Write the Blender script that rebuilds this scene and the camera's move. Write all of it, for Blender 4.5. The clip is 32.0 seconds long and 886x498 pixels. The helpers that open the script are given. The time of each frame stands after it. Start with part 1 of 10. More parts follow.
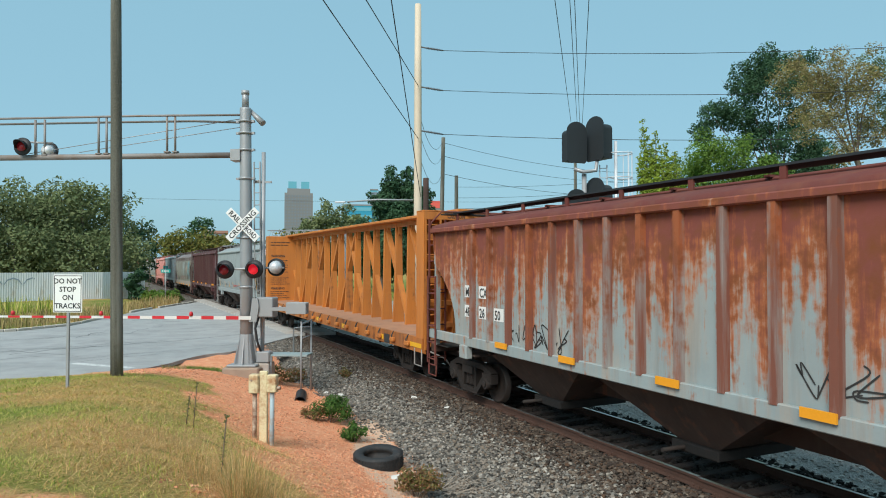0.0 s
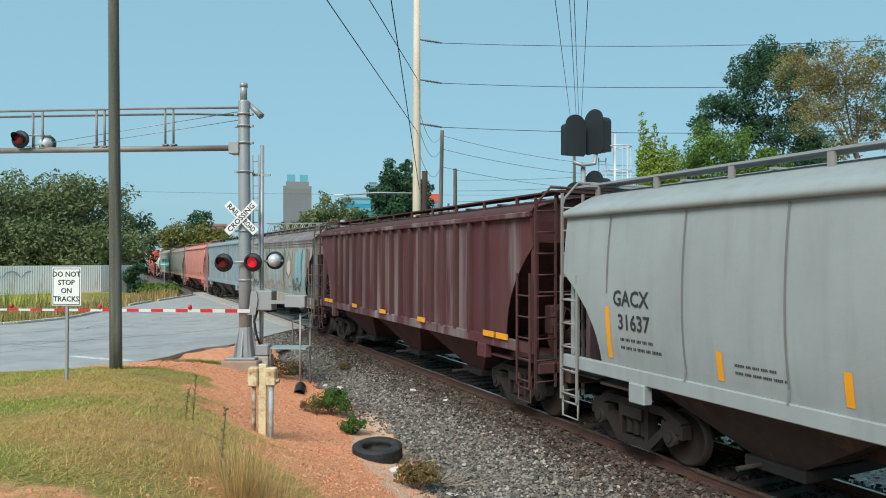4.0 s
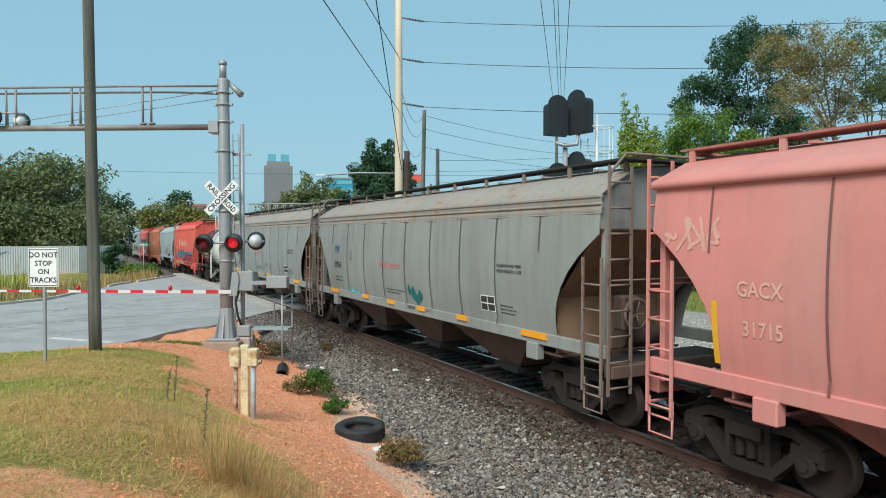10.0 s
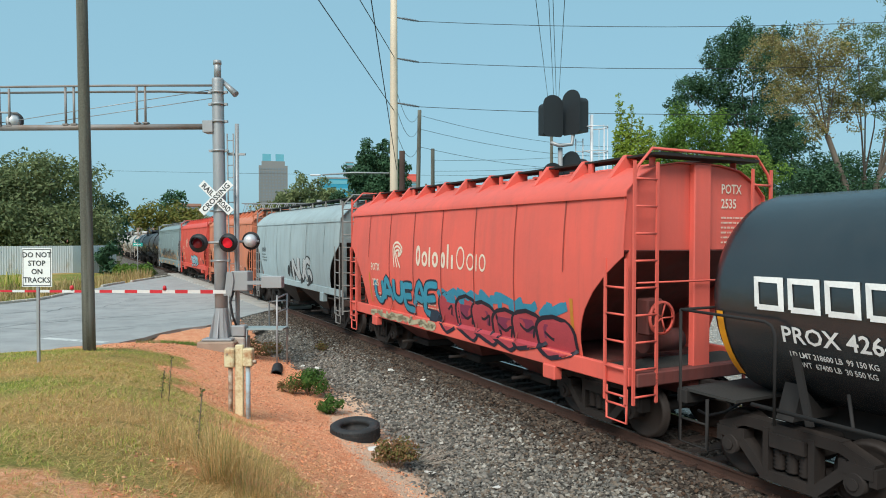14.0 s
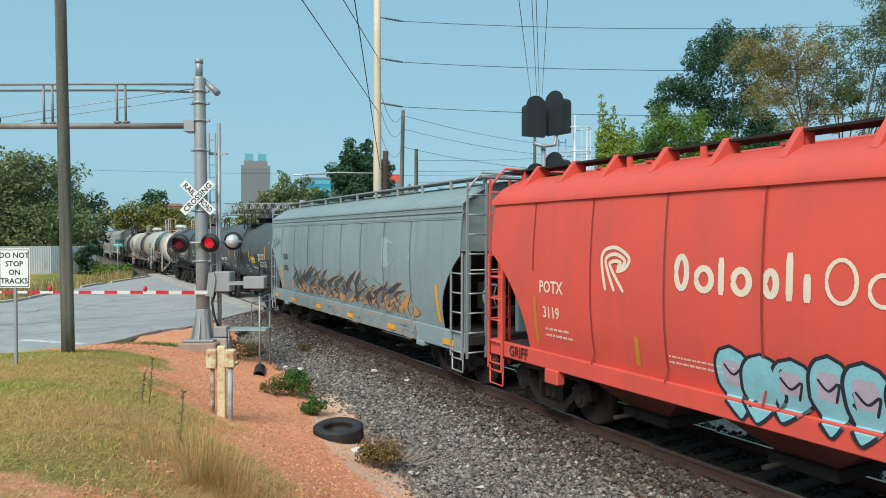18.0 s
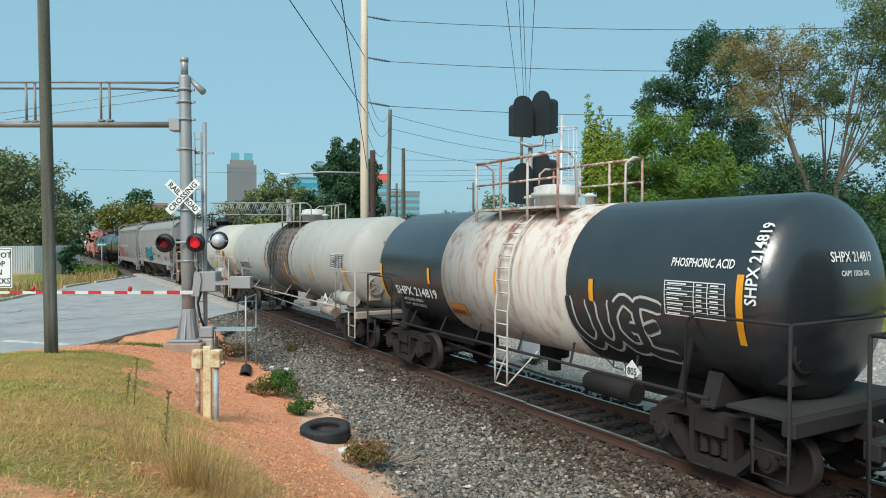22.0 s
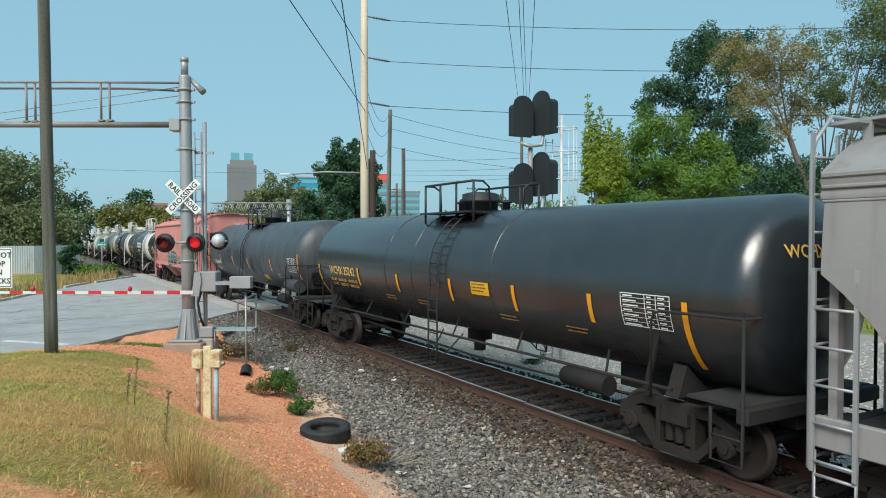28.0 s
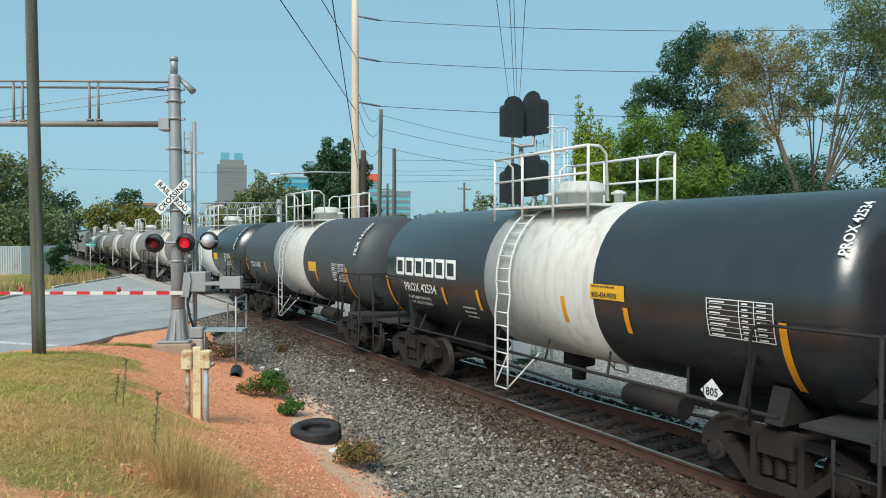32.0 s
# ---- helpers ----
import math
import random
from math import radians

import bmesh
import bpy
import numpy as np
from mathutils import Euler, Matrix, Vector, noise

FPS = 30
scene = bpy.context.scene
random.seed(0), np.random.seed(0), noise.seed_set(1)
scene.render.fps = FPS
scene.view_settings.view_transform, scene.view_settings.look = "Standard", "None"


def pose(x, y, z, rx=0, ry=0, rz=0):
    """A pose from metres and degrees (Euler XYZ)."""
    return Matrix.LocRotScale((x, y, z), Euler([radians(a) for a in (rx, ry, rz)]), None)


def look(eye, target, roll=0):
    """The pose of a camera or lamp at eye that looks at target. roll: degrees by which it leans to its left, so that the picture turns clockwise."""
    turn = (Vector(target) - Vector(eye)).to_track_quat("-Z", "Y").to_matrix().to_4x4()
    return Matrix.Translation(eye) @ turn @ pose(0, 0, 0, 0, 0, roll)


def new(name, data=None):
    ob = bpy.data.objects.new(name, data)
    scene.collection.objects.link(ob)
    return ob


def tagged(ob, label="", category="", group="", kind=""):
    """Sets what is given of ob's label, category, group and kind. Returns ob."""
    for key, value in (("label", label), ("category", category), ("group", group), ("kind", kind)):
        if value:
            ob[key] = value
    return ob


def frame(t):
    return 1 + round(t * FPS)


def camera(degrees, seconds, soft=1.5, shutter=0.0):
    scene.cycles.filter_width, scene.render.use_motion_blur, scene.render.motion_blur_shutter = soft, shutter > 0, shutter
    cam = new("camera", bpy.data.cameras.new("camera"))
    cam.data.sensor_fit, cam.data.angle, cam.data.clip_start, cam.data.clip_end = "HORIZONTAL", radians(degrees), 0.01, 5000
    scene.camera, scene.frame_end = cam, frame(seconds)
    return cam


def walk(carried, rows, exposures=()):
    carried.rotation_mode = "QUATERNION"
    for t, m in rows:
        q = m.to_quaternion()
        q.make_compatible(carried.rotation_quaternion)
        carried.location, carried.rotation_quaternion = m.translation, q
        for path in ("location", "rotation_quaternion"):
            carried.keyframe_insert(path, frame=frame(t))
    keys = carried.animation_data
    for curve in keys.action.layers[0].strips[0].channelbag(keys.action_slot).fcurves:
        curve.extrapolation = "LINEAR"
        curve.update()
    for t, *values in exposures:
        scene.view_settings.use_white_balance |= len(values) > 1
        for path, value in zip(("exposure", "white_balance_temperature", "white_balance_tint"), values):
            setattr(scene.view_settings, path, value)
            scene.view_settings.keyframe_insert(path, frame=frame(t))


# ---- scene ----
# ---- camera ----
EYE = (0.0, 0.0, 3.3)
cam = camera(66.3, 32.0, soft=1.0, shutter=0.0)
TURNS = [(0, 24.73, 1.485), (0.5, 24.81, 1.19), (1, 24.86, 0.94), (2, 24.86, 0.95), (3.5, 24.83, 0.93),
         (5.5, 24.86, 0.752), (6, 24.896, 0.619), (6.5, 24.936, 0.237), (7, 24.956, -0.015), (7.5, 25.235, -0.19),
         (8, 25.865, -0.574), (8.5, 26.24, -0.704), (9, 26.28, -0.73), (11, 26.37, -0.745), (13.5, 26.39, -0.745),
         (14, 26.731, -0.753), (14.5, 27.27, -0.755), (16.5, 28.1, -0.737), (18.5, 28.13, -0.733), (19, 28.22, -0.735),
         (19.5, 28.577, -0.742), (20, 29.0, -0.75), (20.5, 29.13, -0.763), (22, 29.2, -0.764), (25, 29.19, -0.764),
         (28, 29.195, -0.764), (30.5, 29.22, -0.764), (31, 29.627, -0.758), (31.5, 29.93, -0.753), (32, 29.965, -0.753)]
walk(cam, [(t, pose(*EYE, 90 + tilt, 0, -turn)) for t, turn, tilt in TURNS], [(0, 0.06, 6500, 10), (32, 0.06, 6500, 10)])

# ---- light ----
sky_world = bpy.data.worlds.new("sky")
scene.world = sky_world
sky_world.use_nodes = True
wn = sky_world.node_tree.nodes
wl = sky_world.node_tree.links
sky = wn.new("ShaderNodeTexSky")
sky.sky_type = "NISHITA"
sky.sun_disc = False
sky.sun_elevation, sky.sun_rotation = radians(48), radians(215)
sky.air_density, sky.dust_density, sky.ozone_density = 1.0, 2.5, 2.0
haze = wn.new("ShaderNodeMix")
haze.data_type = "RGBA"
haze.inputs[0].default_value = 0.72
haze.inputs[7].default_value = (2.6, 5.06, 6.12, 1)
wl.new(sky.outputs[0], haze.inputs[6])
wl.new(haze.outputs[2], wn["Background"].inputs[0])
wn["Background"].inputs[1].default_value = 0.121
sun = new("sun", bpy.data.lights.new("sun", "SUN"))
sun.data.energy, sun.data.angle, sun.data.color = 3.7, radians(30), (0.965, 0.935, 0.86)
sun.matrix_world = look((0, 0, 50), (41, 33, 0))
# ---- helpers ----
TAU = 2 * math.pi


def part(name, bm, mat, parent=None, label="", at=None):
    """One mesh object from a bmesh, under a thing or a part."""
    me = bpy.data.meshes.new(name)
    bm.to_mesh(me)
    bm.free()
    me.materials.append(mat)
    ob = new(name, me)
    if parent is not None:
        ob.parent = parent
    if at is not None:
        ob.matrix_basis = at
    if label:
        ob["label"] = label
    return ob


def share(name, me, parent=None, at=None, mat=None, label=""):
    """Another object on a mesh that exists; mat overrides its material for this object."""
    ob = new(name, me)
    if parent is not None:
        ob.parent = parent
    if at is not None:
        ob.matrix_basis = at
    if mat is not None:
        ob.material_slots[0].link = "OBJECT"
        ob.material_slots[0].material = mat
    if label:
        ob["label"] = label
    return ob


def mesh_of(name, bm, mat):
    me = bpy.data.meshes.new(name)
    bm.to_mesh(me)
    bm.free()
    me.materials.append(mat)
    return me


def box(bm, x0, x1, y0, y1, z0, z1, m=None, bevel=0.0):
    v = [bm.verts.new((x, y, z)) for x in (x0, x1) for y in (y0, y1) for z in (z0, z1)]
    if m is not None:
        for a in v:
            a.co = m @ a.co
    fs = [bm.faces.new([v[i] for i in q]) for q in ((0, 1, 3, 2), (4, 6, 7, 5), (0, 4, 5, 1), (2, 3, 7, 6), (0, 2, 6, 4), (1, 5, 7, 3))]
    if bevel:
        es = list({e for f in fs for e in f.edges})
        bmesh.ops.bevel(bm, geom=es, offset=bevel, segments=1, affect="EDGES")
    return bm


def slab(*a, bevel=0.0, m=None):
    return box(bmesh.new(), *a, m=m, bevel=bevel)


def rod(bm, p, q, r, seg=8, r2=None, smooth=True):
    """A round bar from p to q."""
    p, q = Vector(p), Vector(q)
    d = (q - p).normalized()
    a = d.orthogonal().normalized()
    b = d.cross(a)
    r2 = r if r2 is None else r2
    rings = []
    for c, k in ((p, r), (q, r2)):
        rings.append([bm.verts.new(c + (a * math.cos(TAU * i / seg) + b * math.sin(TAU * i / seg)) * k) for i in range(seg)])
    for i in range(seg):
        f = bm.faces.new((rings[0][i], rings[0][(i + 1) % seg], rings[1][(i + 1) % seg], rings[1][i]))
        f.smooth = smooth
    bm.faces.new(rings[0][::-1])
    bm.faces.new(rings[1])
    return bm


def tube(bm, pts, r, seg=6):
    """A bent bar through points."""
    pts = [Vector(p) for p in pts]
    rings = []
    up = None
    for i, p in enumerate(pts):
        d = (pts[min(i + 1, len(pts) - 1)] - pts[max(i - 1, 0)]).normalized()
        a = d.orthogonal().normalized() if up is None else (up - d * up.dot(d)).normalized()
        up = a
        b = d.cross(a)
        rings.append([bm.verts.new(p + (a * math.cos(TAU * k / seg) + b * math.sin(TAU * k / seg)) * r) for k in range(seg)])
    for r0, r1 in zip(rings, rings[1:]):
        for k in range(seg):
            bm.faces.new((r0[k], r0[(k + 1) % seg], r1[(k + 1) % seg], r1[k])).smooth = True
    bm.faces.new(rings[0][::-1])
    bm.faces.new(rings[-1])
    return bm


def lathe(bm, prof, seg=24, m=None, smooth=True, caps=True):
    """Revolves (r, z) pairs round the z axis."""
    rings = []
    for r, z in prof:
        ring = [bm.verts.new((r * math.cos(TAU * k / seg), r * math.sin(TAU * k / seg), z)) for k in range(seg)]
        rings.append(ring)
    if m is not None:
        for ring in rings:
            for v in ring:
                v.co = m @ v.co
    for r0, r1 in zip(rings, rings[1:]):
        for k in range(seg):
            bm.faces.new((r0[k], r0[(k + 1) % seg], r1[(k + 1) % seg], r1[k])).smooth = smooth
    if caps:
        bm.faces.new(rings[0][::-1])
        bm.faces.new(rings[-1])
    return bm


def prism(bm, prof, y0, y1, smooth=False, m=None):
    """Extrudes a closed (x, z) outline along y."""
    a = [bm.verts.new((x, y0, z)) for x, z in prof]
    b = [bm.verts.new((x, y1, z)) for x, z in prof]
    if m is not None:
        for v in a + b:
            v.co = m @ v.co
    n = len(prof)
    for i in range(n):
        bm.faces.new((a[i], a[(i + 1) % n], b[(i + 1) % n], b[i])).smooth = smooth
    bm.faces.new(a[::-1])
    bm.faces.new(b)
    return bm


def thing(name, m, label, category, group="", kind=""):
    ob = new(name)
    ob.empty_display_size = 0.2
    ob.matrix_basis = m
    return tagged(ob, label, category, group, kind)


def solidify(bm, t):
    """Gives an open sheet a thickness of t."""
    bm.normal_update()
    bm.verts.index_update()
    outer = bm.verts[:]
    inner = [bm.verts.new(v.co - v.normal * t) for v in outer]
    faces = bm.faces[:]
    rim = [e for e in bm.edges if len(e.link_faces) == 1]
    for f in faces:
        bm.faces.new([inner[v.index] for v in reversed(f.verts)]).smooth = f.smooth
    for e in rim:
        a, b = e.verts
        bm.faces.new([bm.verts.new(v.co) for v in (a, b, inner[b.index], inner[a.index])])
    bmesh.ops.recalc_face_normals(bm, faces=bm.faces)
    return bm


FONTS = {}


def text_mesh(text):
    if text not in FONTS:
        cu = bpy.data.curves.new("text", "FONT")
        cu.body, cu.resolution_u, cu.align_y, cu.offset = text, 2, "BOTTOM_BASELINE", 0.018
        ob = bpy.data.objects.new("text", cu)
        me = bpy.data.meshes.new_from_object(ob)
        FONTS[text] = ([tuple(v.co[:2]) for v in me.vertices], [tuple(p.vertices) for p in me.polygons])
        bpy.data.objects.remove(ob)
        bpy.data.meshes.remove(me)
    return FONTS[text]


# ---- materials ----
def mat(name, col, rough=0.7, metal=0.0, vary=0.12, scale=3.0, bump=0.15, bscale=40.0, dirt=None, dirt_amt=0.5, dirt_scale=1.2, streak=0.0, spec=0.5, rand=0.0, coords="Object"):
    """Paint, metal, wood or earth: a base colour with variation at two scales, patches of a second colour and a fine relief."""
    m = bpy.data.materials.new(name)
    m.use_nodes = True
    n, l = m.node_tree.nodes, m.node_tree.links
    b = n["Principled BSDF"]
    b.inputs["Roughness"].default_value = rough
    b.inputs["Metallic"].default_value = metal
    b.inputs["Specular IOR Level"].default_value = spec
    tc = n.new("ShaderNodeTexCoord")
    mp = n.new("ShaderNodeMapping")
    l.new(tc.outputs[coords], mp.inputs[0])
    if streak:
        mp.inputs["Scale"].default_value = (1, 1, streak)
    big = n.new("ShaderNodeTexNoise")
    big.inputs["Scale"].default_value, big.inputs["Detail"].default_value = scale, 6
    l.new(mp.outputs[0], big.inputs[0])
    fine = n.new("ShaderNodeTexNoise")
    fine.inputs["Scale"].default_value, fine.inputs["Detail"].default_value = bscale, 4
    l.new(tc.outputs[coords], fine.inputs[0])
    hsv = n.new("ShaderNodeHueSaturation")
    hsv.inputs["Color"].default_value = (*col, 1)
    val = n.new("ShaderNodeMath")
    val.operation = "MULTIPLY_ADD"
    add = n.new("ShaderNodeMath")
    add.operation = "ADD"
    l.new(big.outputs[0], add.inputs[0])
    l.new(fine.outputs[0], add.inputs[1])
    l.new(add.outputs[0], val.inputs[0])
    val.inputs[1].default_value = 2 * vary
    val.inputs[2].default_value = 1 - 2 * vary
    last = val.outputs[0]
    if rand:
        oi = n.new("ShaderNodeObjectInfo")
        k = n.new("ShaderNodeMath")
        k.operation = "MULTIPLY_ADD"
        k.inputs[1].default_value = rand
        k.inputs[2].default_value = 1 - rand / 2
        l.new(oi.outputs["Random"], k.inputs[0])
        k2 = n.new("ShaderNodeMath")
        k2.operation = "MULTIPLY"
        l.new(k.outputs[0], k2.inputs[0])
        l.new(last, k2.inputs[1])
        last = k2.outputs[0]
    l.new(last, hsv.inputs["Value"])
    out = hsv.outputs[0]
    if dirt:
        dn = n.new("ShaderNodeTexNoise")
        dn.inputs["Scale"].default_value, dn.inputs["Detail"].default_value, dn.inputs["Roughness"].default_value = dirt_scale, 8, 0.65
        l.new(mp.outputs[0], dn.inputs[0])
        ramp = n.new("ShaderNodeValToRGB")
        lo = 0.72 - 0.45 * dirt_amt
        ramp.color_ramp.elements[0].position, ramp.color_ramp.elements[1].position = lo, lo + 0.2
        l.new(dn.outputs[0], ramp.inputs[0])
        mx = n.new("ShaderNodeMix")
        mx.data_type = "RGBA"
        l.new(ramp.outputs[0], mx.inputs[0])
        l.new(out, mx.inputs[6])
        mx.inputs[7].default_value = (*dirt, 1)
        out = mx.outputs[2]
    l.new(out, b.inputs["Base Color"])
    if bump:
        bp = n.new("ShaderNodeBump")
        bp.inputs["Strength"].default_value, bp.inputs["Distance"].default_value = bump, 0.02
        l.new(fine.outputs[0], bp.inputs["Height"])
        l.new(bp.outputs[0], b.inputs["Normal"])
    return m


def lit(name, col, strength):
    m = mat(name, col, 0.3, vary=0.02, bump=0)
    b = m.node_tree.nodes["Principled BSDF"]
    b.inputs["Emission Color"].default_value = (*col, 1)
    b.inputs["Emission Strength"].default_value = strength
    return m


GALV = mat("galvanised_steel", (0.34, 0.35, 0.36), 0.5, 0.35, 0.1, 2, 0.05, 60, dirt=(0.3, 0.3, 0.3), dirt_amt=0.35)
ALU = mat("painted_aluminium", (0.62, 0.64, 0.66), 0.45, 0.3, 0.08, 2, 0.04, 50)
BLACK = mat("black_paint", (0.018, 0.02, 0.023), 0.55, 0, 0.2, 2, 0.06, 40)
WOOD = mat("weathered_pole_wood", (0.1, 0.098, 0.078), 0.9, 0, 0.5, 9, 0.9, 30, dirt=(0.2, 0.2, 0.172), dirt_amt=0.55, dirt_scale=5, streak=0.04)
DARKWOOD = mat("creosoted_wood", (0.06, 0.035, 0.028), 0.9, 0, 0.3, 4, 0.5, 30, streak=0.08)
CONCRETE = mat("concrete", (0.42, 0.4, 0.37), 0.9, 0, 0.15, 3, 0.3, 60, dirt=(0.36, 0.26, 0.2), dirt_amt=0.45)
ASPHALT = mat("bleached_asphalt", (0.345, 0.345, 0.34), 0.9, 0, 0.18, 1.6, 0.5, 45, dirt=(0.285, 0.285, 0.282), dirt_amt=0.6, dirt_scale=0.7)
RAILSIDE = mat("rusted_rail", (0.075, 0.038, 0.027), 0.85, 0.1, 0.25, 4, 0.3, 50)
RAILTOP = mat("polished_rail", (0.55, 0.54, 0.53), 0.3, 0.9, 0.05, 4, 0, 50)
TIE = mat("tie_timber", (0.034, 0.022, 0.018), 0.95, 0, 0.35, 6, 0.6, 40, dirt=(0.07, 0.042, 0.032), dirt_amt=0.4, rand=0.6)
WHITEP = mat("white_paint", (0.64, 0.635, 0.61), 0.55, 0, 0.06, 2, 0.05, 40, dirt=(0.5, 0.45, 0.4), dirt_amt=0.25)
REDP = mat("red_reflective", (0.55, 0.02, 0.03), 0.5, 0, 0.06, 4, 0.03, 40)
# ---- plan ----
TRACK_X = 8.88


def heading(s):
    """The line's turn to the left, in degrees, at a distance s along it."""
    k = 0.27 + 0.0371 * max(0.0, min(45.0, s))
    if s > 150:
        k += min(70.0, (s - 150) * 0.163)
    return k


LINE = {}
px, py = TRACK_X, 0.0
for i in range(0, 720):
    LINE[i] = (px, py)
    a = radians(heading(i + 0.5))
    px, py = px - math.sin(a), py + math.cos(a)


def line_z(s):
    """The height of the rail heads: a slight climb towards the crossing."""
    return 0.0053 * max(-30.0, min(45.0, s))


def on_line(s):
    if s <= 0:
        return Vector((TRACK_X - s * math.sin(radians(heading(0))), s, line_z(s)))
    i = min(int(s), 718)
    u = s - i
    p, q = LINE[i], LINE[i + 1]
    return Vector((p[0] + (q[0] - p[0]) * u, p[1] + (q[1] - p[1]) * u, line_z(s)))


def smooth01(a, b, x):
    u = max(0.0, min(1.0, (x - a) / (b - a)))
    return u * u * (3 - 2 * u)


def along(pts, x):
    if x <= pts[0][0]:
        return pts[0][1]
    for (x0, y0), (x1, y1) in zip(pts, pts[1:]):
        if x <= x1:
            return y0 + (y1 - y0) * (x - x0) / (x1 - x0)
    return pts[-1][1]


def line_x(y):
    return on_line(y).x if y < 160 else on_line(160).x - (y - 160) * 0.05


NEAR_EDGE = [(-60, -8), (-25, 9.5), (-1.4, 20.9), (0.4, 23.0), (2.2, 26.0), (3.6, 26.9), (7.6, 31.7)]
FAR_EDGE = [(-60, 14), (-30, 27.5), (-4.9, 38.6), (-2.8, 41), (0.8, 54), (3.6, 61), (5.8, 65), (7.6, 70)]


def on_road(x, y, m=0.0):
    return x < 7.4 and along(NEAR_EDGE, x) - m < y < along(FAR_EDGE, x) + m


def road_z(x, y):
    return 0.2 * smooth01(6.5, -2, x) - 0.03 + 0.18 * smooth01(1.5, 7, x)


def height(x, y):
    """The height of the ground: ballast bed, ditch, clay bank, grass knoll, road."""
    d = x - line_x(y)
    e = y + 0.35 * (x + 1)
    k = smooth01(24, 17, e)
    knoll = (0.62 + 1.1 * smooth01(20, 3, math.hypot(x + 1.5, y - 1))) * k + 0.16 * (1 - k)
    if d < 0:
        knoll -= 0.3 * math.exp(-((x - 2.4) ** 2 / 0.9 + (y - 12.4) ** 2 / 2.5))
        z = -0.55 + (knoll + 0.55) * smooth01(-3.6, -9.5, d)
        z += 0.45 * math.exp(-((x - 2.4) ** 2 / 5 + (y - 20.2) ** 2 / 7))
        if y > 20:
            z += (0.0 - z) * smooth01(23, 30, y) * smooth01(-14, -4, d) * (1 if y < 70 else 0.5)
    else:
        z = -0.55 + 0.2 * smooth01(4, 9, d)
    if abs(d) < 3.6:
        b = line_z(y) - 0.24 + 0.06 * smooth01(0.8, 0.95, -d) - 0.11 * smooth01(1.35, 1.7, abs(d)) - 0.3 * smooth01(1.6, 3.3, abs(d))
        z = b if abs(d) < 3.0 else b + (z - b) * smooth01(3.0, 3.6, abs(d))
        if -3.6 < d < 0 and 31 < y < 68:
            z = max(z, line_z(y) - 0.14)
    gap = along(NEAR_EDGE, x) - y
    if 1.5 < x < 7.6 and 0 <= gap < 2.5:
        z = max(z, road_z(x, y) - 0.05 - 0.12 * gap)
    if on_road(x, y, 0.5):
        z = min(z, road_z(x, y) - 0.05) if on_road(x, y) else min(z, road_z(x, y) + 0.05)
    return z


def soil(x, y):
    """How much of the ground is clay, ballast and dry straw at a place."""
    d = x - line_x(y)
    w = noise.noise((x * 0.5, y * 0.5, 3)) * 0.9 + noise.noise((x * 1.7, y * 1.7, 5)) * 0.35
    clay = smooth01(1.3, 2.1, x + w) * smooth01(30, 20, y) if d < 0 else 0.0
    clay = max(clay, smooth01(17.6, 19.8, y + 0.3 * x + w) * smooth01(33, 30, y) * smooth01(-3, 1, x + w))
    clay = max(clay, 0.6 * smooth01(5.05, 4.6, 0.88 * y + 0.47 * x + 0.45 * w) * smooth01(-3.2, -0.6, x + w))
    if d > 0:
        clay = 0.0
    spot = noise.noise((x * 0.7, y * 0.7, 9))
    if d < -5 and y < 17:
        clay = max(clay, smooth01(0.22, 0.5, spot) * smooth01(7.5, 5, y) * 0.9, smooth01(0.3, 0.55, spot) * 0.5)
    rock = smooth01(3.75, 3.2, abs(d) + 0.4 * w) if abs(d) < 6 else 0.0
    if d > 3:
        rock = max(rock, smooth01(2.8, 3.3, d) * smooth01(19.5, 17.5, d + w))
    if d < 0:
        edge = 4.25 + 1.3 * smooth01(9, 16, y)
        rock = max(rock, smooth01(edge - 0.3, edge + 0.4, x + 0.35 * w) * smooth01(60, 40, y))
    sand = smooth01(0.75, 0.2, abs(x - (4.1 + 0.9 * smooth01(10, 16, y)) + 0.3 * w)) * smooth01(5, 8, y) * smooth01(20, 14, y)
    dry = smooth01(-0.2, 0.5, noise.noise((x * 0.3, y * 0.3, 1)) + 0.55 * smooth01(-2.0, 1.5, x) - 0.02)
    if d > 15:
        dry = 0.0
    return clay, rock, dry, sand
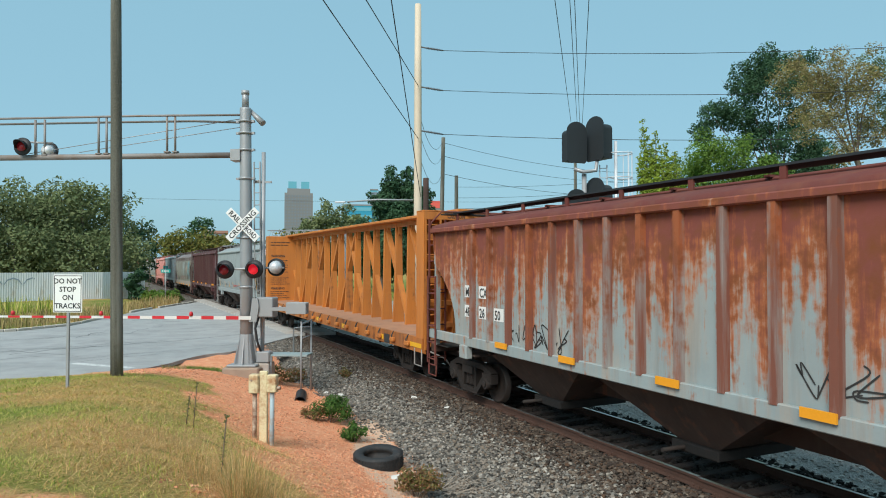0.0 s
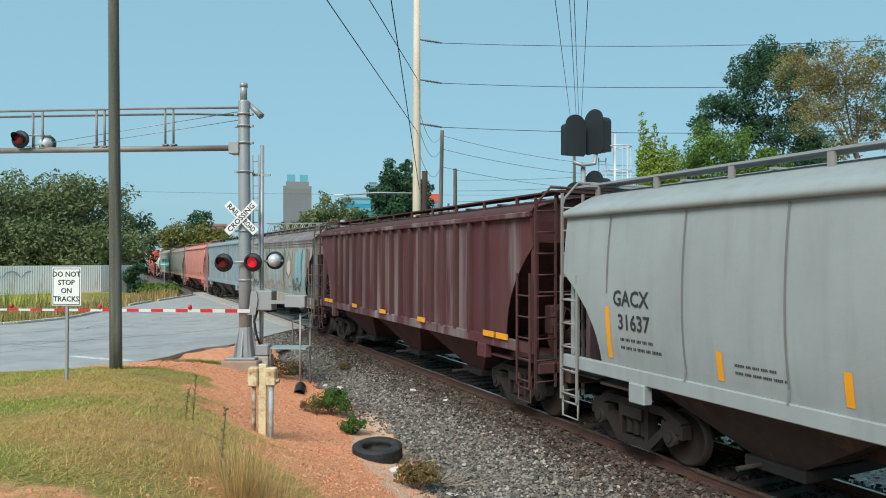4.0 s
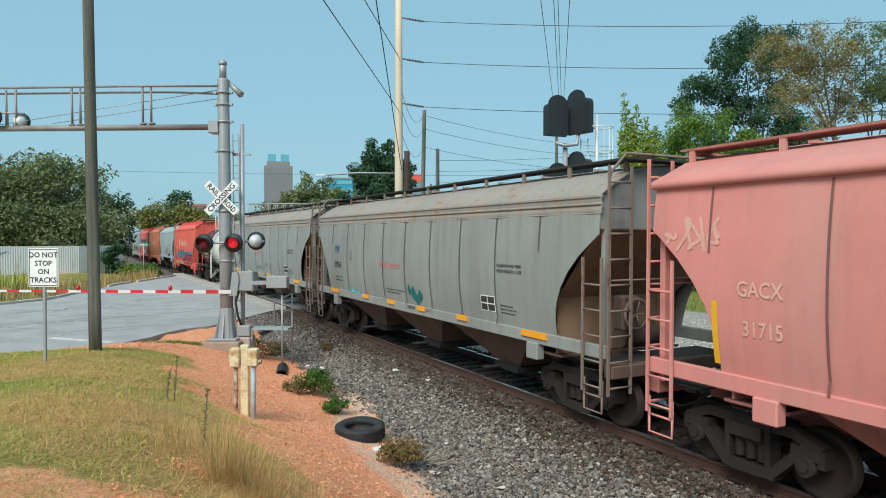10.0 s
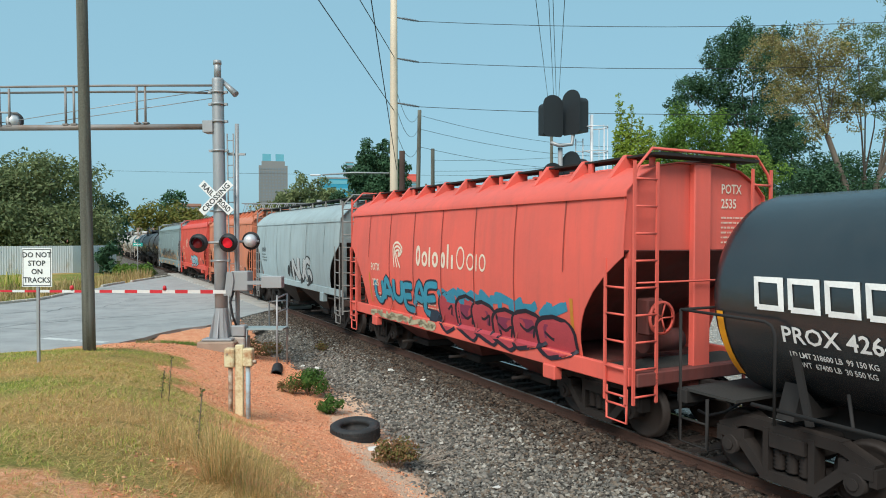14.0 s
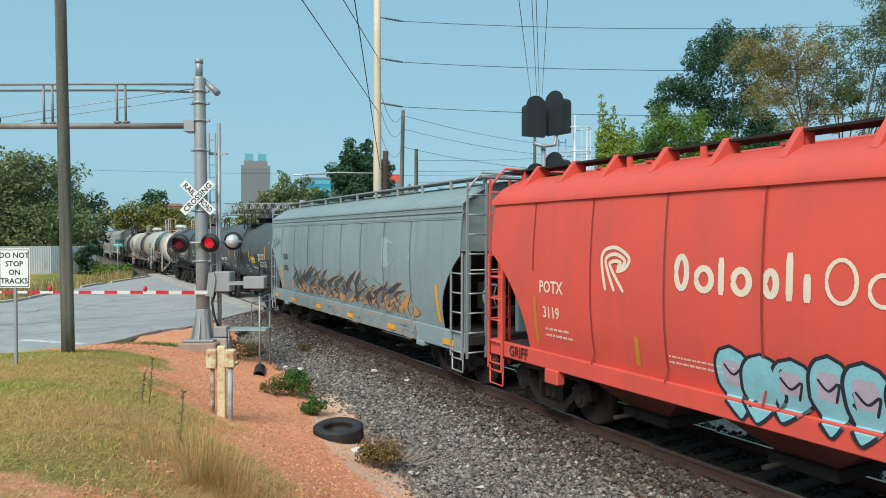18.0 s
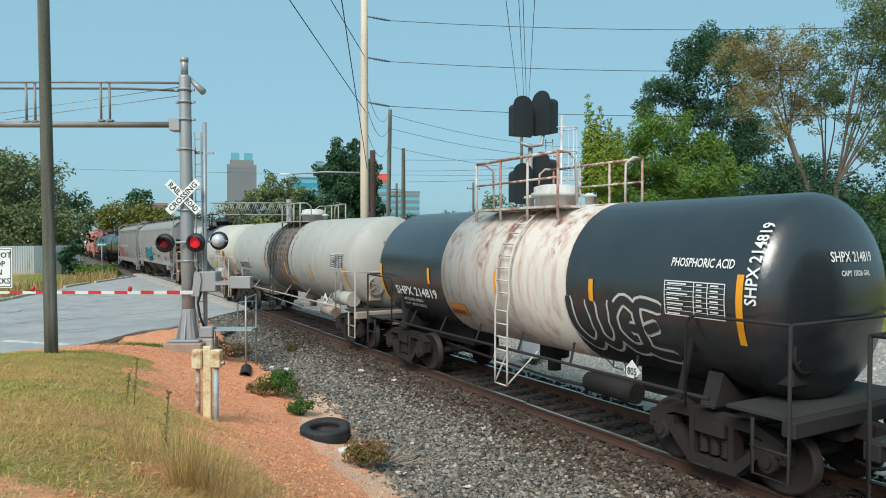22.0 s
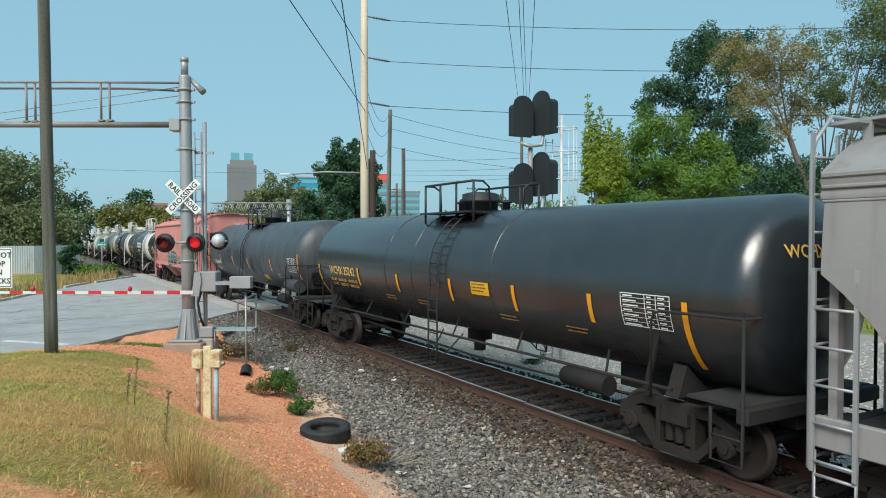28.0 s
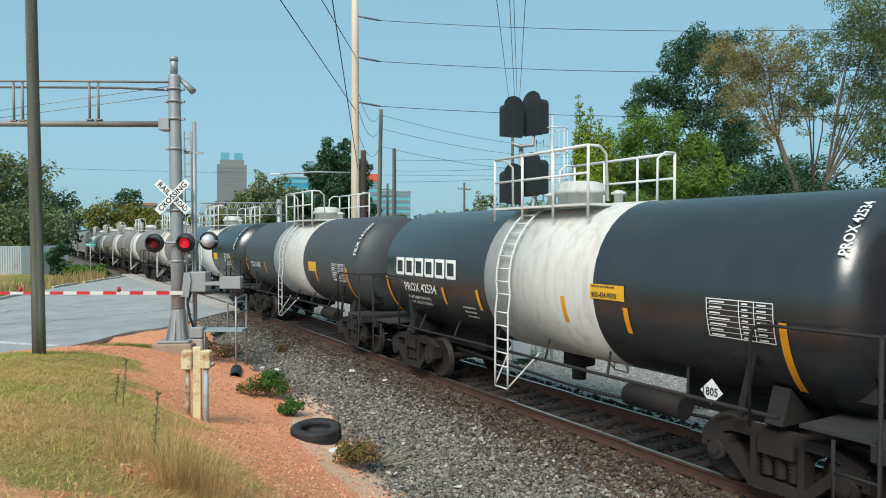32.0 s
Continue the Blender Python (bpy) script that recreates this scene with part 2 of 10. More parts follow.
# ---- ground ----
def ground_material():
    m = bpy.data.materials.new("ground_soil")
    m.use_nodes = True
    n, l = m.node_tree.nodes, m.node_tree.links
    b = n["Principled BSDF"]
    b.inputs["Roughness"].default_value = 0.95
    b.inputs["Specular IOR Level"].default_value = 0.15
    tc = n.new("ShaderNodeTexCoord")

    def tex(scale, detail=6):
        t = n.new("ShaderNodeTexNoise")
        t.inputs["Scale"].default_value, t.inputs["Detail"].default_value, t.inputs["Roughness"].default_value = scale, detail, 0.65
        l.new(tc.outputs["Object"], t.inputs[0])
        return t.outputs[0]

    def two(fac, a, c):
        x = n.new("ShaderNodeMix")
        x.data_type = "RGBA"
        l.new(fac, x.inputs[0])
        for s, v in ((6, a), (7, c)):
            if isinstance(v, tuple):
                x.inputs[s].default_value = (*v, 1)
            else:
                l.new(v, x.inputs[s])
        return x.outputs[2]

    def ramp(src, lo, hi):
        r = n.new("ShaderNodeMapRange")
        r.inputs[1].default_value, r.inputs[2].default_value = lo, hi
        l.new(src, r.inputs[0])
        return r.outputs[0]

    def mask(name):
        a = n.new("ShaderNodeAttribute")
        a.attribute_name = name
        k = n.new("ShaderNodeMath")
        k.operation = "MULTIPLY_ADD"
        l.new(tex(3.5, 8), k.inputs[0])
        k.inputs[1].default_value = 0.8
        l.new(a.outputs["Fac"], k.inputs[2])
        return ramp(k.outputs[0], 0.75, 1.05)

    fine = tex(28, 6)
    green = two(ramp(fine, 0.35, 0.65), (0.115, 0.15, 0.028), (0.26, 0.28, 0.058))
    straw = two(ramp(fine, 0.35, 0.65), (0.33, 0.19, 0.07), (0.6, 0.39, 0.16))
    a = n.new("ShaderNodeAttribute")
    a.attribute_name = "dry"
    turf = two(a.outputs["Fac"], green, straw)
    turf = two(ramp(tex(0.55, 7), 0.55, 0.71), turf, straw)
    turf = two(ramp(tex(1.7, 8), 0.58, 0.7), turf, (0.13, 0.15, 0.04))
    clay = two(ramp(tex(5, 8), 0.35, 0.65), (0.74, 0.26, 0.125), (0.83, 0.4, 0.23))
    clay = two(ramp(fine, 0.5, 0.75), clay, (0.82, 0.5, 0.33))
    clay = two(ramp(tex(55, 3), 0.62, 0.72), clay, (0.36, 0.15, 0.08))
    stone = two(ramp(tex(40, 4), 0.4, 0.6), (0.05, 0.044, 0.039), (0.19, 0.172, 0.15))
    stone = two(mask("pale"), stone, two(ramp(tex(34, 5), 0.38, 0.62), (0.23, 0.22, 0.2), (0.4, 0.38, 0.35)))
    sand = two(ramp(fine, 0.3, 0.7), (0.66, 0.43, 0.3), (0.76, 0.55, 0.41))
    col = two(mask("clay"), turf, clay)
    col = two(mask("rock"), col, stone)
    col = two(mask("sand"), col, sand)
    l.new(col, b.inputs["Base Color"])
    bp = n.new("ShaderNodeBump")
    bp.inputs["Strength"].default_value, bp.inputs["Distance"].default_value = 0.9, 0.05
    l.new(fine, bp.inputs["Height"])
    l.new(bp.outputs[0], b.inputs["Normal"])
    return m


SOIL = ground_material()


def axis(a, b, near, lo, hi, grow):
    out, v = [], lo
    while v < hi:
        out.append(v)
        v += near
    s = near
    while v < b:
        out.append(v)
        s *= grow
        v += s
    out.append(b)
    v, s = lo, near
    while v > a:
        s *= grow
        v -= s
        out.append(max(v, a))
    return sorted(set(out))


xs, ys = axis(-1500, 2500, 0.3, -9, 14, 1.13), axis(-400, 4000, 0.3, 1, 30, 1.1)
verts, masks = [], []
for x in xs:
    for y in ys:
        near = -70 < x < 90 and -60 < y < 170
        z = height(x, y) if near else -0.3
        if -9 < x < 6 and 0 < y < 24 and not on_road(x, y, 0.6):
            z += 0.03 * noise.noise((x * 1.5, y * 1.5, 0)) + 0.015 * noise.noise((x * 5, y * 5, 2))
        verts.append((x, y, z))
        masks.append((*soil(x, y), smooth01(1.5, 2.2, x - line_x(y))) if near else (0.0, 0.0, 0.4, 0.0, 0.0))
ny = len(ys)
faces = [(i * ny + j, (i + 1) * ny + j, (i + 1) * ny + j + 1, i * ny + j + 1) for i in range(len(xs) - 1) for j in range(ny - 1)]
me = bpy.data.meshes.new("ground")
me.from_pydata(verts, [], faces)
for k, name in enumerate(("clay", "rock", "dry", "sand", "pale")):
    at = me.attributes.new(name, "FLOAT", "POINT")
    at.data.foreach_set("value", [m[k] for m in masks])
me.polygons.foreach_set("use_smooth", [True] * len(faces))
me.materials.append(SOIL)
ground = tagged(new("ground", me), "mown grass, orange clay bank and gravel ground", "ground", kind="structure")


def floor_z(x, y):
    z = height(x, y)
    if -9 < x < 6 and 0 < y < 24 and not on_road(x, y, 0.6):
        z += 0.03 * noise.noise((x * 1.5, y * 1.5, 0)) + 0.015 * noise.noise((x * 5, y * 5, 2))
    return z


# ---- road ----
bm = bmesh.new()
cols = []
x = -60.0
while x < 7.5:
    a, b = along(NEAR_EDGE, x), along(FAR_EDGE, x)
    a += 0.25 * noise.noise((x * 1.3, 0, 0)) + 0.12 * noise.noise((x * 4, 0, 0))
    col = []
    for j in range(17):
        y = a + (b - a) * j / 16
        col.append((bm.verts.new((x, y, road_z(x, y) + 0.0)), bm.verts.new((x, y, road_z(x, y) - 0.12))))
    cols.append(col)
    x += 0.45 if x > -8 else 2.0
for c0, c1 in zip(cols, cols[1:]):
    for j in range(16):
        bm.faces.new((c0[j][0], c1[j][0], c1[j + 1][0], c0[j + 1][0]))
    for j, s in ((0, 1), (16, -1)):
        bm.faces.new((c0[j][0], c0[j][1], c1[j][1], c1[j][0]))
road = tagged(part("road", bm, ASPHALT), "bleached grey asphalt road with cracks and patches", "road", kind="structure")
CRACK = mat("tar_crack", (0.13, 0.13, 0.135), 0.8, 0, 0.2, 3, 0.1, 40)
LINEW = mat("worn_road_paint", (0.62, 0.62, 0.6), 0.8, 0, 0.1, 4, 0.1, 40, dirt=(0.3, 0.3, 0.3), dirt_amt=0.5, dirt_scale=4)
KERB = mat("kerb_concrete", (0.46, 0.42, 0.36), 0.95, 0, 0.2, 3, 0.3, 50)
flatroad = lambda x, y, lift: Vector((x, y, road_z(x, y) + lift))
r = random.Random(11)
for i in range(110):
    y = r.uniform(23, 52)
    x = r.uniform(-16, 3.5)
    if not on_road(x, y, -1):
        continue
    a = r.choice((0.35, 0.42, 0.5, 1.2, 2.3, -0.4))
    k = r.uniform(2.5, 8)
    pts = [(x + math.cos(a) * k * u / 8 + 0.15 * r.uniform(-1, 1), y + math.sin(a) * k * u / 8 + 0.15 * r.uniform(-1, 1)) for u in range(9)]
    if not all(on_road(p, q, -0.3) for p, q in pts):
        continue
    bm = bmesh.new()
    last = None
    for p, q in pts:
        w = r.uniform(0.008, 0.02) if i > 24 else r.uniform(0.02, 0.045)
        v = [bm.verts.new(flatroad(p - w * math.sin(a), q + w * math.cos(a), 0.004)), bm.verts.new(flatroad(p + w * math.sin(a), q - w * math.cos(a), 0.004))]
        if last:
            bm.faces.new((last[0], last[1], v[1], v[0]))
        last = v
    part("tar_seam", bm, CRACK, road)
for x0, y0, x1, y1, w in ((-1.65, 25.0, 0.1, 23.35, 0.16), (-14.0, 27.2, -9.0, 29.3, 0.12)):
    bm = bmesh.new()
    dx, dy = x1 - x0, y1 - y0
    k = w / math.hypot(dx, dy)
    bm.faces.new([bm.verts.new(flatroad(p, q, 0.006)) for p, q in ((x0 - dy * k, y0 + dx * k), (x0 + dy * k, y0 - dx * k), (x1 + dy * k, y1 - dx * k), (x1 - dy * k, y1 + dx * k))])
    part("road_marking", bm, LINEW, road, "worn white road marking")
# broken kerb along the far side
r = random.Random(5)
x = -16.0
while x < 4.8:
    y = along(FAR_EDGE, x) + 0.1
    x2 = x + 0.5
    y2 = along(FAR_EDGE, x2) + 0.1
    ln = math.hypot(x2 - x, y2 - y)
    n_k = max(1, int(ln / 1.2))
    for i in range(n_k):
        if r.random() < 0.86:
            u = (i + 0.5) / n_k
            p, q = x + (x2 - x) * u, y + (y2 - y) * u
            kerb = part("kerb_stone", slab(-0.09, 0.09, -0.48 * ln / n_k, 0.48 * ln / n_k, -0.1, 0.13, bevel=0.025), KERB, road, at=pose(p, q, road_z(p, q), 0, r.uniform(-4, 4), math.degrees(math.atan2(-(x2 - x), y2 - y)) + r.uniform(-2, 2)))
    x = x2

# ---- track ----
for side, name in ((-0.7525, "rail_near"), (0.7525, "rail_far")):
    bm = bmesh.new()
    bt = bmesh.new()
    prof = [(-0.07, -0.17), (0.07, -0.17), (0.07, -0.155), (0.012, -0.135), (0.012, -0.05), (0.036, -0.04), (0.036, -0.004), (-0.036, -0.004), (-0.036, -0.04), (-0.012, -0.05), (-0.012, -0.135), (-0.07, -0.155)]
    for s in range(-40, 190, 3):
        m = Matrix.Translation(on_line(s)) @ pose(0, 0, 0, 0, 0, heading(s + 1.5))
        prism(bm, [(side + x, z) for x, z in prof], 0, 3.01, m=m)
        box(bt, side - 0.03, side + 0.03, 0, 3.01, -0.004, 0.0, m)
    bmesh.ops.recalc_face_normals(bm, faces=bm.faces)
    rail = tagged(part(name, bm, RAILSIDE), "rusted steel rail with a polished head", "rail", kind="structure")
    part("rail_head", bt, RAILTOP, rail)
bm = box(bmesh.new(), -1.3, 1.3, -0.115, 0.115, -0.34, -0.165, bevel=0.015)
TIEMESH = mesh_of("tie", bm, TIE)
bm = box(bmesh.new(), -0.18, 0.18, -0.09, 0.09, -0.17, -0.15)
for x in (-0.12, 0.12):
    rod(bm, (x, 0.05, -0.16), (x, 0.05, -0.12), 0.014, 5)
    rod(bm, (x, -0.05, -0.16), (x, -0.05, -0.12), 0.014, 5)
PLATEMESH = mesh_of("tie_plate", bm, RAILSIDE)
sleepers = tagged(new("track_ties"), "creosoted timber ties under the rails", "tie", kind="structure")
r = random.Random(2)
for i in range(150):
    s = 1.0 + 0.5 * i
    if 32.5 < s < 66:
        continue
    p = on_line(s)
    t = share("tie", TIEMESH, sleepers, pose(p.x + r.uniform(-0.05, 0.05), p.y, p.z + r.uniform(-0.012, 0.008), r.uniform(-0.5, 0.5), r.uniform(-0.5, 0.5), heading(s) + r.uniform(-1.2, 1.2)))
    if s < 30:
        for x in (-0.7525, 0.7525):
            share("tie_plate", PLATEMESH, t, pose(x, 0, 0))
# crossing panels between and beside the rails
for x0, x1 in ((-1.75, -0.84), (-0.66, 0.66), (0.84, 1.75)):
    bm = bmesh.new()
    for s in range(32, 68, 2):
        m = Matrix.Translation(on_line(s)) @ pose(0, 0, 0, 0, 0, heading(s + 1))
        box(bm, x0, x1, 0.01, 1.99, -0.2, -0.012, m)
    tagged(part("crossing_panel", bm, CONCRETE), "worn concrete crossing panel between rails", "crossing panel", kind="structure")


# ---- loose stone ----
def scatter(name, pts, sizes, m, label, category, flat=0.7, seed=1, parent=None):
    """Broken stones: a skewed block at each place, in one mesh."""
    rs = np.random.RandomState(seed)
    n = len(pts)
    base = np.array([(-1, -1, -1), (1, -1, -1), (1, 1, -1), (-1, 1, -1), (-1, -1, 1), (1, -1, 1), (1, 1, 1), (-1, 1, 1)], float) * 0.5
    v = base[None] * (1 + rs.uniform(-0.45, 0.25, (n, 8, 3)))
    v = v * (np.array(sizes)[:, None, None] * rs.uniform(0.6, 1.3, (n, 1, 3)))
    q = rs.normal(size=(n, 4))
    q /= np.linalg.norm(q, axis=1)[:, None]
    w, x, y, z = q.T
    R = np.stack([1 - 2 * (y * y + z * z), 2 * (x * y - w * z), 2 * (x * z + w * y), 2 * (x * y + w * z), 1 - 2 * (x * x + z * z), 2 * (y * z - w * x), 2 * (x * z - w * y), 2 * (y * z + w * x), 1 - 2 * (x * x + y * y)], 1).reshape(n, 3, 3)
    v = np.einsum("nij,nkj->nki", R, v)
    v[:, :, 2] *= flat
    v += np.array(pts)[:, None, :]
    quads = np.array([(0, 3, 2, 1), (4, 5, 6, 7), (0, 1, 5, 4), (1, 2, 6, 5), (2, 3, 7, 6), (3, 0, 4, 7)])
    f = (quads[None] + 8 * np.arange(n)[:, None, None]).reshape(-1, 4)
    me = bpy.data.meshes.new(name)
    me.from_pydata(v.reshape(-1, 3).tolist(), [], f.tolist())
    me.materials.append(m)
    return tagged(new(name, me), label, category, kind="stuff")


def island(name, cols, rough=0.9, trans=0.0, spec=0.25, tone=0.0):
    """A material whose colour differs from piece to piece of one mesh."""
    m = bpy.data.materials.new(name)
    m.use_nodes = True
    n, l = m.node_tree.nodes, m.node_tree.links
    b = n["Principled BSDF"]
    b.inputs["Roughness"].default_value = rough
    b.inputs["Specular IOR Level"].default_value = spec
    g = n.new("ShaderNodeNewGeometry")
    rp = n.new("ShaderNodeValToRGB")
    while len(rp.color_ramp.elements) < len(cols):
        rp.color_ramp.elements.new(0.5)
    for i, c in enumerate(cols):
        rp.color_ramp.elements[i].position = i / max(1, len(cols) - 1)
        rp.color_ramp.elements[i].color = (*c, 1)
    l.new(g.outputs["Random Per Island"], rp.inputs[0])
    col = rp.outputs[0]
    if tone:
        # whole sprays differ in colour, besides the single leaves
        tc, ns, hv, mr = n.new("ShaderNodeTexCoord"), n.new("ShaderNodeTexNoise"), n.new("ShaderNodeHueSaturation"), n.new("ShaderNodeMapRange")
        ns.inputs["Scale"].default_value = 0.55
        ns.inputs["Detail"].default_value = 3
        mr.inputs["From Min"].default_value, mr.inputs["From Max"].default_value = 0.3, 0.7
        mr.inputs["To Min"].default_value, mr.inputs["To Max"].default_value = 1 - tone, 1 + tone
        l.new(tc.outputs["Object"], ns.inputs["Vector"])
        l.new(ns.outputs["Fac"], mr.inputs["Value"])
        l.new(mr.outputs[0], hv.inputs["Value"])
        l.new(col, hv.inputs["Color"])
        col = hv.outputs[0]
    l.new(col, b.inputs["Base Color"])
    if trans:
        t = n.new("ShaderNodeBsdfTranslucent")
        l.new(col, t.inputs[0])
        mx = n.new("ShaderNodeMixShader")
        mx.inputs[0].default_value = trans
        l.new(b.outputs[0], mx.inputs[1])
        l.new(t.outputs[0], mx.inputs[2])
        l.new(mx.outputs[0], n["Material Output"].inputs[0])
    return m


STONE = island("crushed_stone", [(0.044, 0.04, 0.036), (0.122, 0.114, 0.102), (0.226, 0.213, 0.19), (0.172, 0.132, 0.099), (0.4, 0.378, 0.335)])
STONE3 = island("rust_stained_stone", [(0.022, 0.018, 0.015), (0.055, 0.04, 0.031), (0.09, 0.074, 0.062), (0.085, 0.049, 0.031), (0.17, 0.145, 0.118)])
# oil-dark bed stone, its colour lowered again for the shade beneath the train
STONE2 = island("shaded_oily_stone", [(0.014, 0.012, 0.011), (0.025, 0.021, 0.018), (0.04, 0.034, 0.03), (0.065, 0.057, 0.051)])
CLOD = island("clay_clods", [(0.7, 0.25, 0.12), (0.8, 0.35, 0.185), (0.82, 0.46, 0.28), (0.52, 0.19, 0.1), (0.28, 0.12, 0.07)])
r = random.Random(21)
pts, sz = [], []
while len(pts) < 44000:
    y = 4.5 + 30 * r.random() ** 1.35
    x = line_x(y) - 0.95 - 3.9 * r.random()
    c, k, _, s = soil(x, y)
    if r.random() > k * (1 - 0.8 * s) or (y > 31 and x > 6):
        continue
    pts.append((x, y, floor_z(x, y) + r.uniform(-0.005, 0.03)))
    sz.append(r.choice((0.03, 0.036, 0.042, 0.05, 0.062)))
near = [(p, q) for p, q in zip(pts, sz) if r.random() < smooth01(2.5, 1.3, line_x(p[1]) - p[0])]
stained = {p for p, q in near}
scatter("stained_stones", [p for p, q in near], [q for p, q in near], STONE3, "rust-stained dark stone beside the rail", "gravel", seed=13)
pts, sz = zip(*[(p, q) for p, q in zip(pts, sz) if p not in stained])
scatter("ballast_stones", list(pts), list(sz), STONE, "grey crushed stone beside the track", "gravel", seed=3)
pts, sz = [], []
for _ in range(15000):
    y = 2 + 25 * r.random()
    x = line_x(y) + r.uniform(-1.25, 1.6)
    if abs((y - 1.0) / 0.5 - round((y - 1.0) / 0.5)) < 0.27 and r.random() < 0.55:
        continue
    pts.append((x, y, line_z(y) - 0.195 + r.uniform(-0.03, 0.02)))
    sz.append(r.choice((0.04, 0.055, 0.07)))
scatter("bed_stones", pts, sz, STONE2, "oily stone between the ties, darkened for shade under the train", "gravel", seed=4)
pts, sz = [], []
for _ in range(40000):
    y, x = 1 + 60 * r.random() ** 1.2, TRACK_X + 1.4 + 15 * r.random() ** 1.2
    pts.append((x, y, height(x, y) + 0.01))
    sz.append(r.choice((0.035, 0.045, 0.06, 0.075)))
PALESTONE = island("pale_crushed_stone", [(0.26, 0.25, 0.23), (0.36, 0.34, 0.315), (0.46, 0.44, 0.405), (0.38, 0.33, 0.28)])
scatter("far_stones", pts, sz, PALESTONE, "grey crushed stone beyond the track", "gravel", seed=5)
pts, sz = [], []
while len(pts) < 42000:
    y, x = 4 + 20 * r.random() ** 1.5, r.uniform(0.0, 5.6)
    c, k, _, s = soil(x, y)
    if r.random() > c * (1 - k):
        continue
    pts.append((x, y, floor_z(x, y) + r.uniform(-0.01, 0.008)))
    sz.append(r.choice((0.006, 0.008, 0.011, 0.014, 0.021)) * (1 + 0.02 * y))
scatter("clay_clods", pts, sz, CLOD, "orange crumbled clay lumps on the bank", "soil", seed=6)


# ---- grass ----
def blades(name, places, m, label, category, seed=1, kind="stuff"):
    """Grass blades: (x, y, z, height, lean, width, direction), each bent once, in one mesh."""
    v, f = [], []
    for x, y, z, h, lean, w, a in places:
        ca, sa = math.cos(a), math.sin(a)
        px, py = -sa * w, ca * w
        k = len(v)
        mx, my, mz = x + ca * lean * 0.35, y + sa * lean * 0.35, z + h * 0.6
        v += [(x - px, y - py, z), (x + px, y + py, z), (mx - px * 0.7, my - py * 0.7, mz), (mx + px * 0.7, my + py * 0.7, mz), (x + ca * lean, y + sa * lean, z + h)]
        f += [(k, k + 1, k + 3, k + 2), (k + 2, k + 3, k + 4)]
    me = bpy.data.meshes.new(name)
    me.from_pydata(v, [], f)
    me.materials.append(m)
    return tagged(new(name, me), label, category, kind=kind)


GREENB = island("green_blades", [(0.065, 0.125, 0.016), (0.25, 0.34, 0.045), (0.45, 0.47, 0.09), (0.68, 0.57, 0.2), (0.16, 0.27, 0.025)], trans=0.3)
DRYB = island("dry_blades", [(0.36, 0.18, 0.055), (0.64, 0.39, 0.14), (0.78, 0.53, 0.24), (0.52, 0.3, 0.09), (0.3, 0.22, 0.05)], trans=0.3)
r = random.Random(31)
g, dr = [], []
while len(g) + len(dr) < 150000:
    y = 2.6 + 17.5 * r.random() ** 1.5
    x = r.uniform(-9, 2.6)
    if on_road(x, y, 0.15):
        continue
    c, k, dry, s = soil(x, y)
    if r.random() < c * 1.05 or k > 0.5:
        continue
    patch = noise.noise((x * 1.3, y * 1.3, 7))
    h = r.uniform(0.014, 0.05) * (1 + 0.8 * patch) + (0.03 if r.random() < 0.06 else 0)
    coarse = noise.noise((x * 0.45 + 3, y * 0.45, 2)) + 0.6 * noise.noise((x * 2.1, y * 2.1, 5))
    h *= 1 - 0.3 * max(0, coarse)
    (dr if r.random() < 0.3 * dry + 0.85 * coarse + 0.25 * smooth01(-2, 1, x) - 0.02 else g).append((x, y, floor_z(x, y) - 0.005, h, r.uniform(0.02, 0.09), r.uniform(0.0013, 0.0027) * (1 + 0.05 * y), r.uniform(0, TAU)))
blades("green_grass", g, GREENB, "short mown green grass on the knoll", "grass")
blades("dry_grass", dr, DRYB, "short dry straw-coloured grass on the knoll", "grass")
STRAWB = island("straw", [(0.52, 0.29, 0.1), (0.74, 0.46, 0.2), (0.36, 0.17, 0.06), (0.84, 0.58, 0.29), (0.6, 0.37, 0.13)], trans=0.25)
lying = []
while len(lying) < 20000:
    y = 3.6 + 12 * r.random() ** 1.4
    x = r.uniform(-6, 2.9)
    c, k, dry, s = soil(x, y)
    tuft = noise.noise((x * 0.8 + 4, y * 0.8, 6)) + 0.5 * noise.noise((x * 2.6, y * 2.6, 8))
    if on_road(x, y, 0.4) or k > 0.4 or r.random() > (0.03 + 0.75 * smooth01(-2.2, 0.8, x) + 0.5 * tuft) * (1 - 0.8 * c):
        continue
    ln = r.uniform(0.06, 0.26)
    lying.append((x, y, floor_z(x, y) + r.uniform(0.0, 0.025), ln * r.uniform(0.02, 0.35), ln, r.uniform(0.0009, 0.0019) * (1 + 0.06 * y), r.gauss(5.6, 1.3)))
blades("lying_straw", lying, STRAWB, "loose pale straw lying over the grass", "straw")
DULLG = island("dull_green_blades", [(0.12, 0.15, 0.045), (0.2, 0.22, 0.075), (0.29, 0.27, 0.11)], trans=0.2)
VIVID = island("fresh_green_blades", [(0.06, 0.16, 0.02), (0.12, 0.25, 0.03), (0.2, 0.32, 0.05)], trans=0.3)
REED = island("reed_green", [(0.1, 0.14, 0.03), (0.2, 0.23, 0.06), (0.3, 0.27, 0.09), (0.15, 0.18, 0.05)], trans=0.25)
tall = []
stems = []
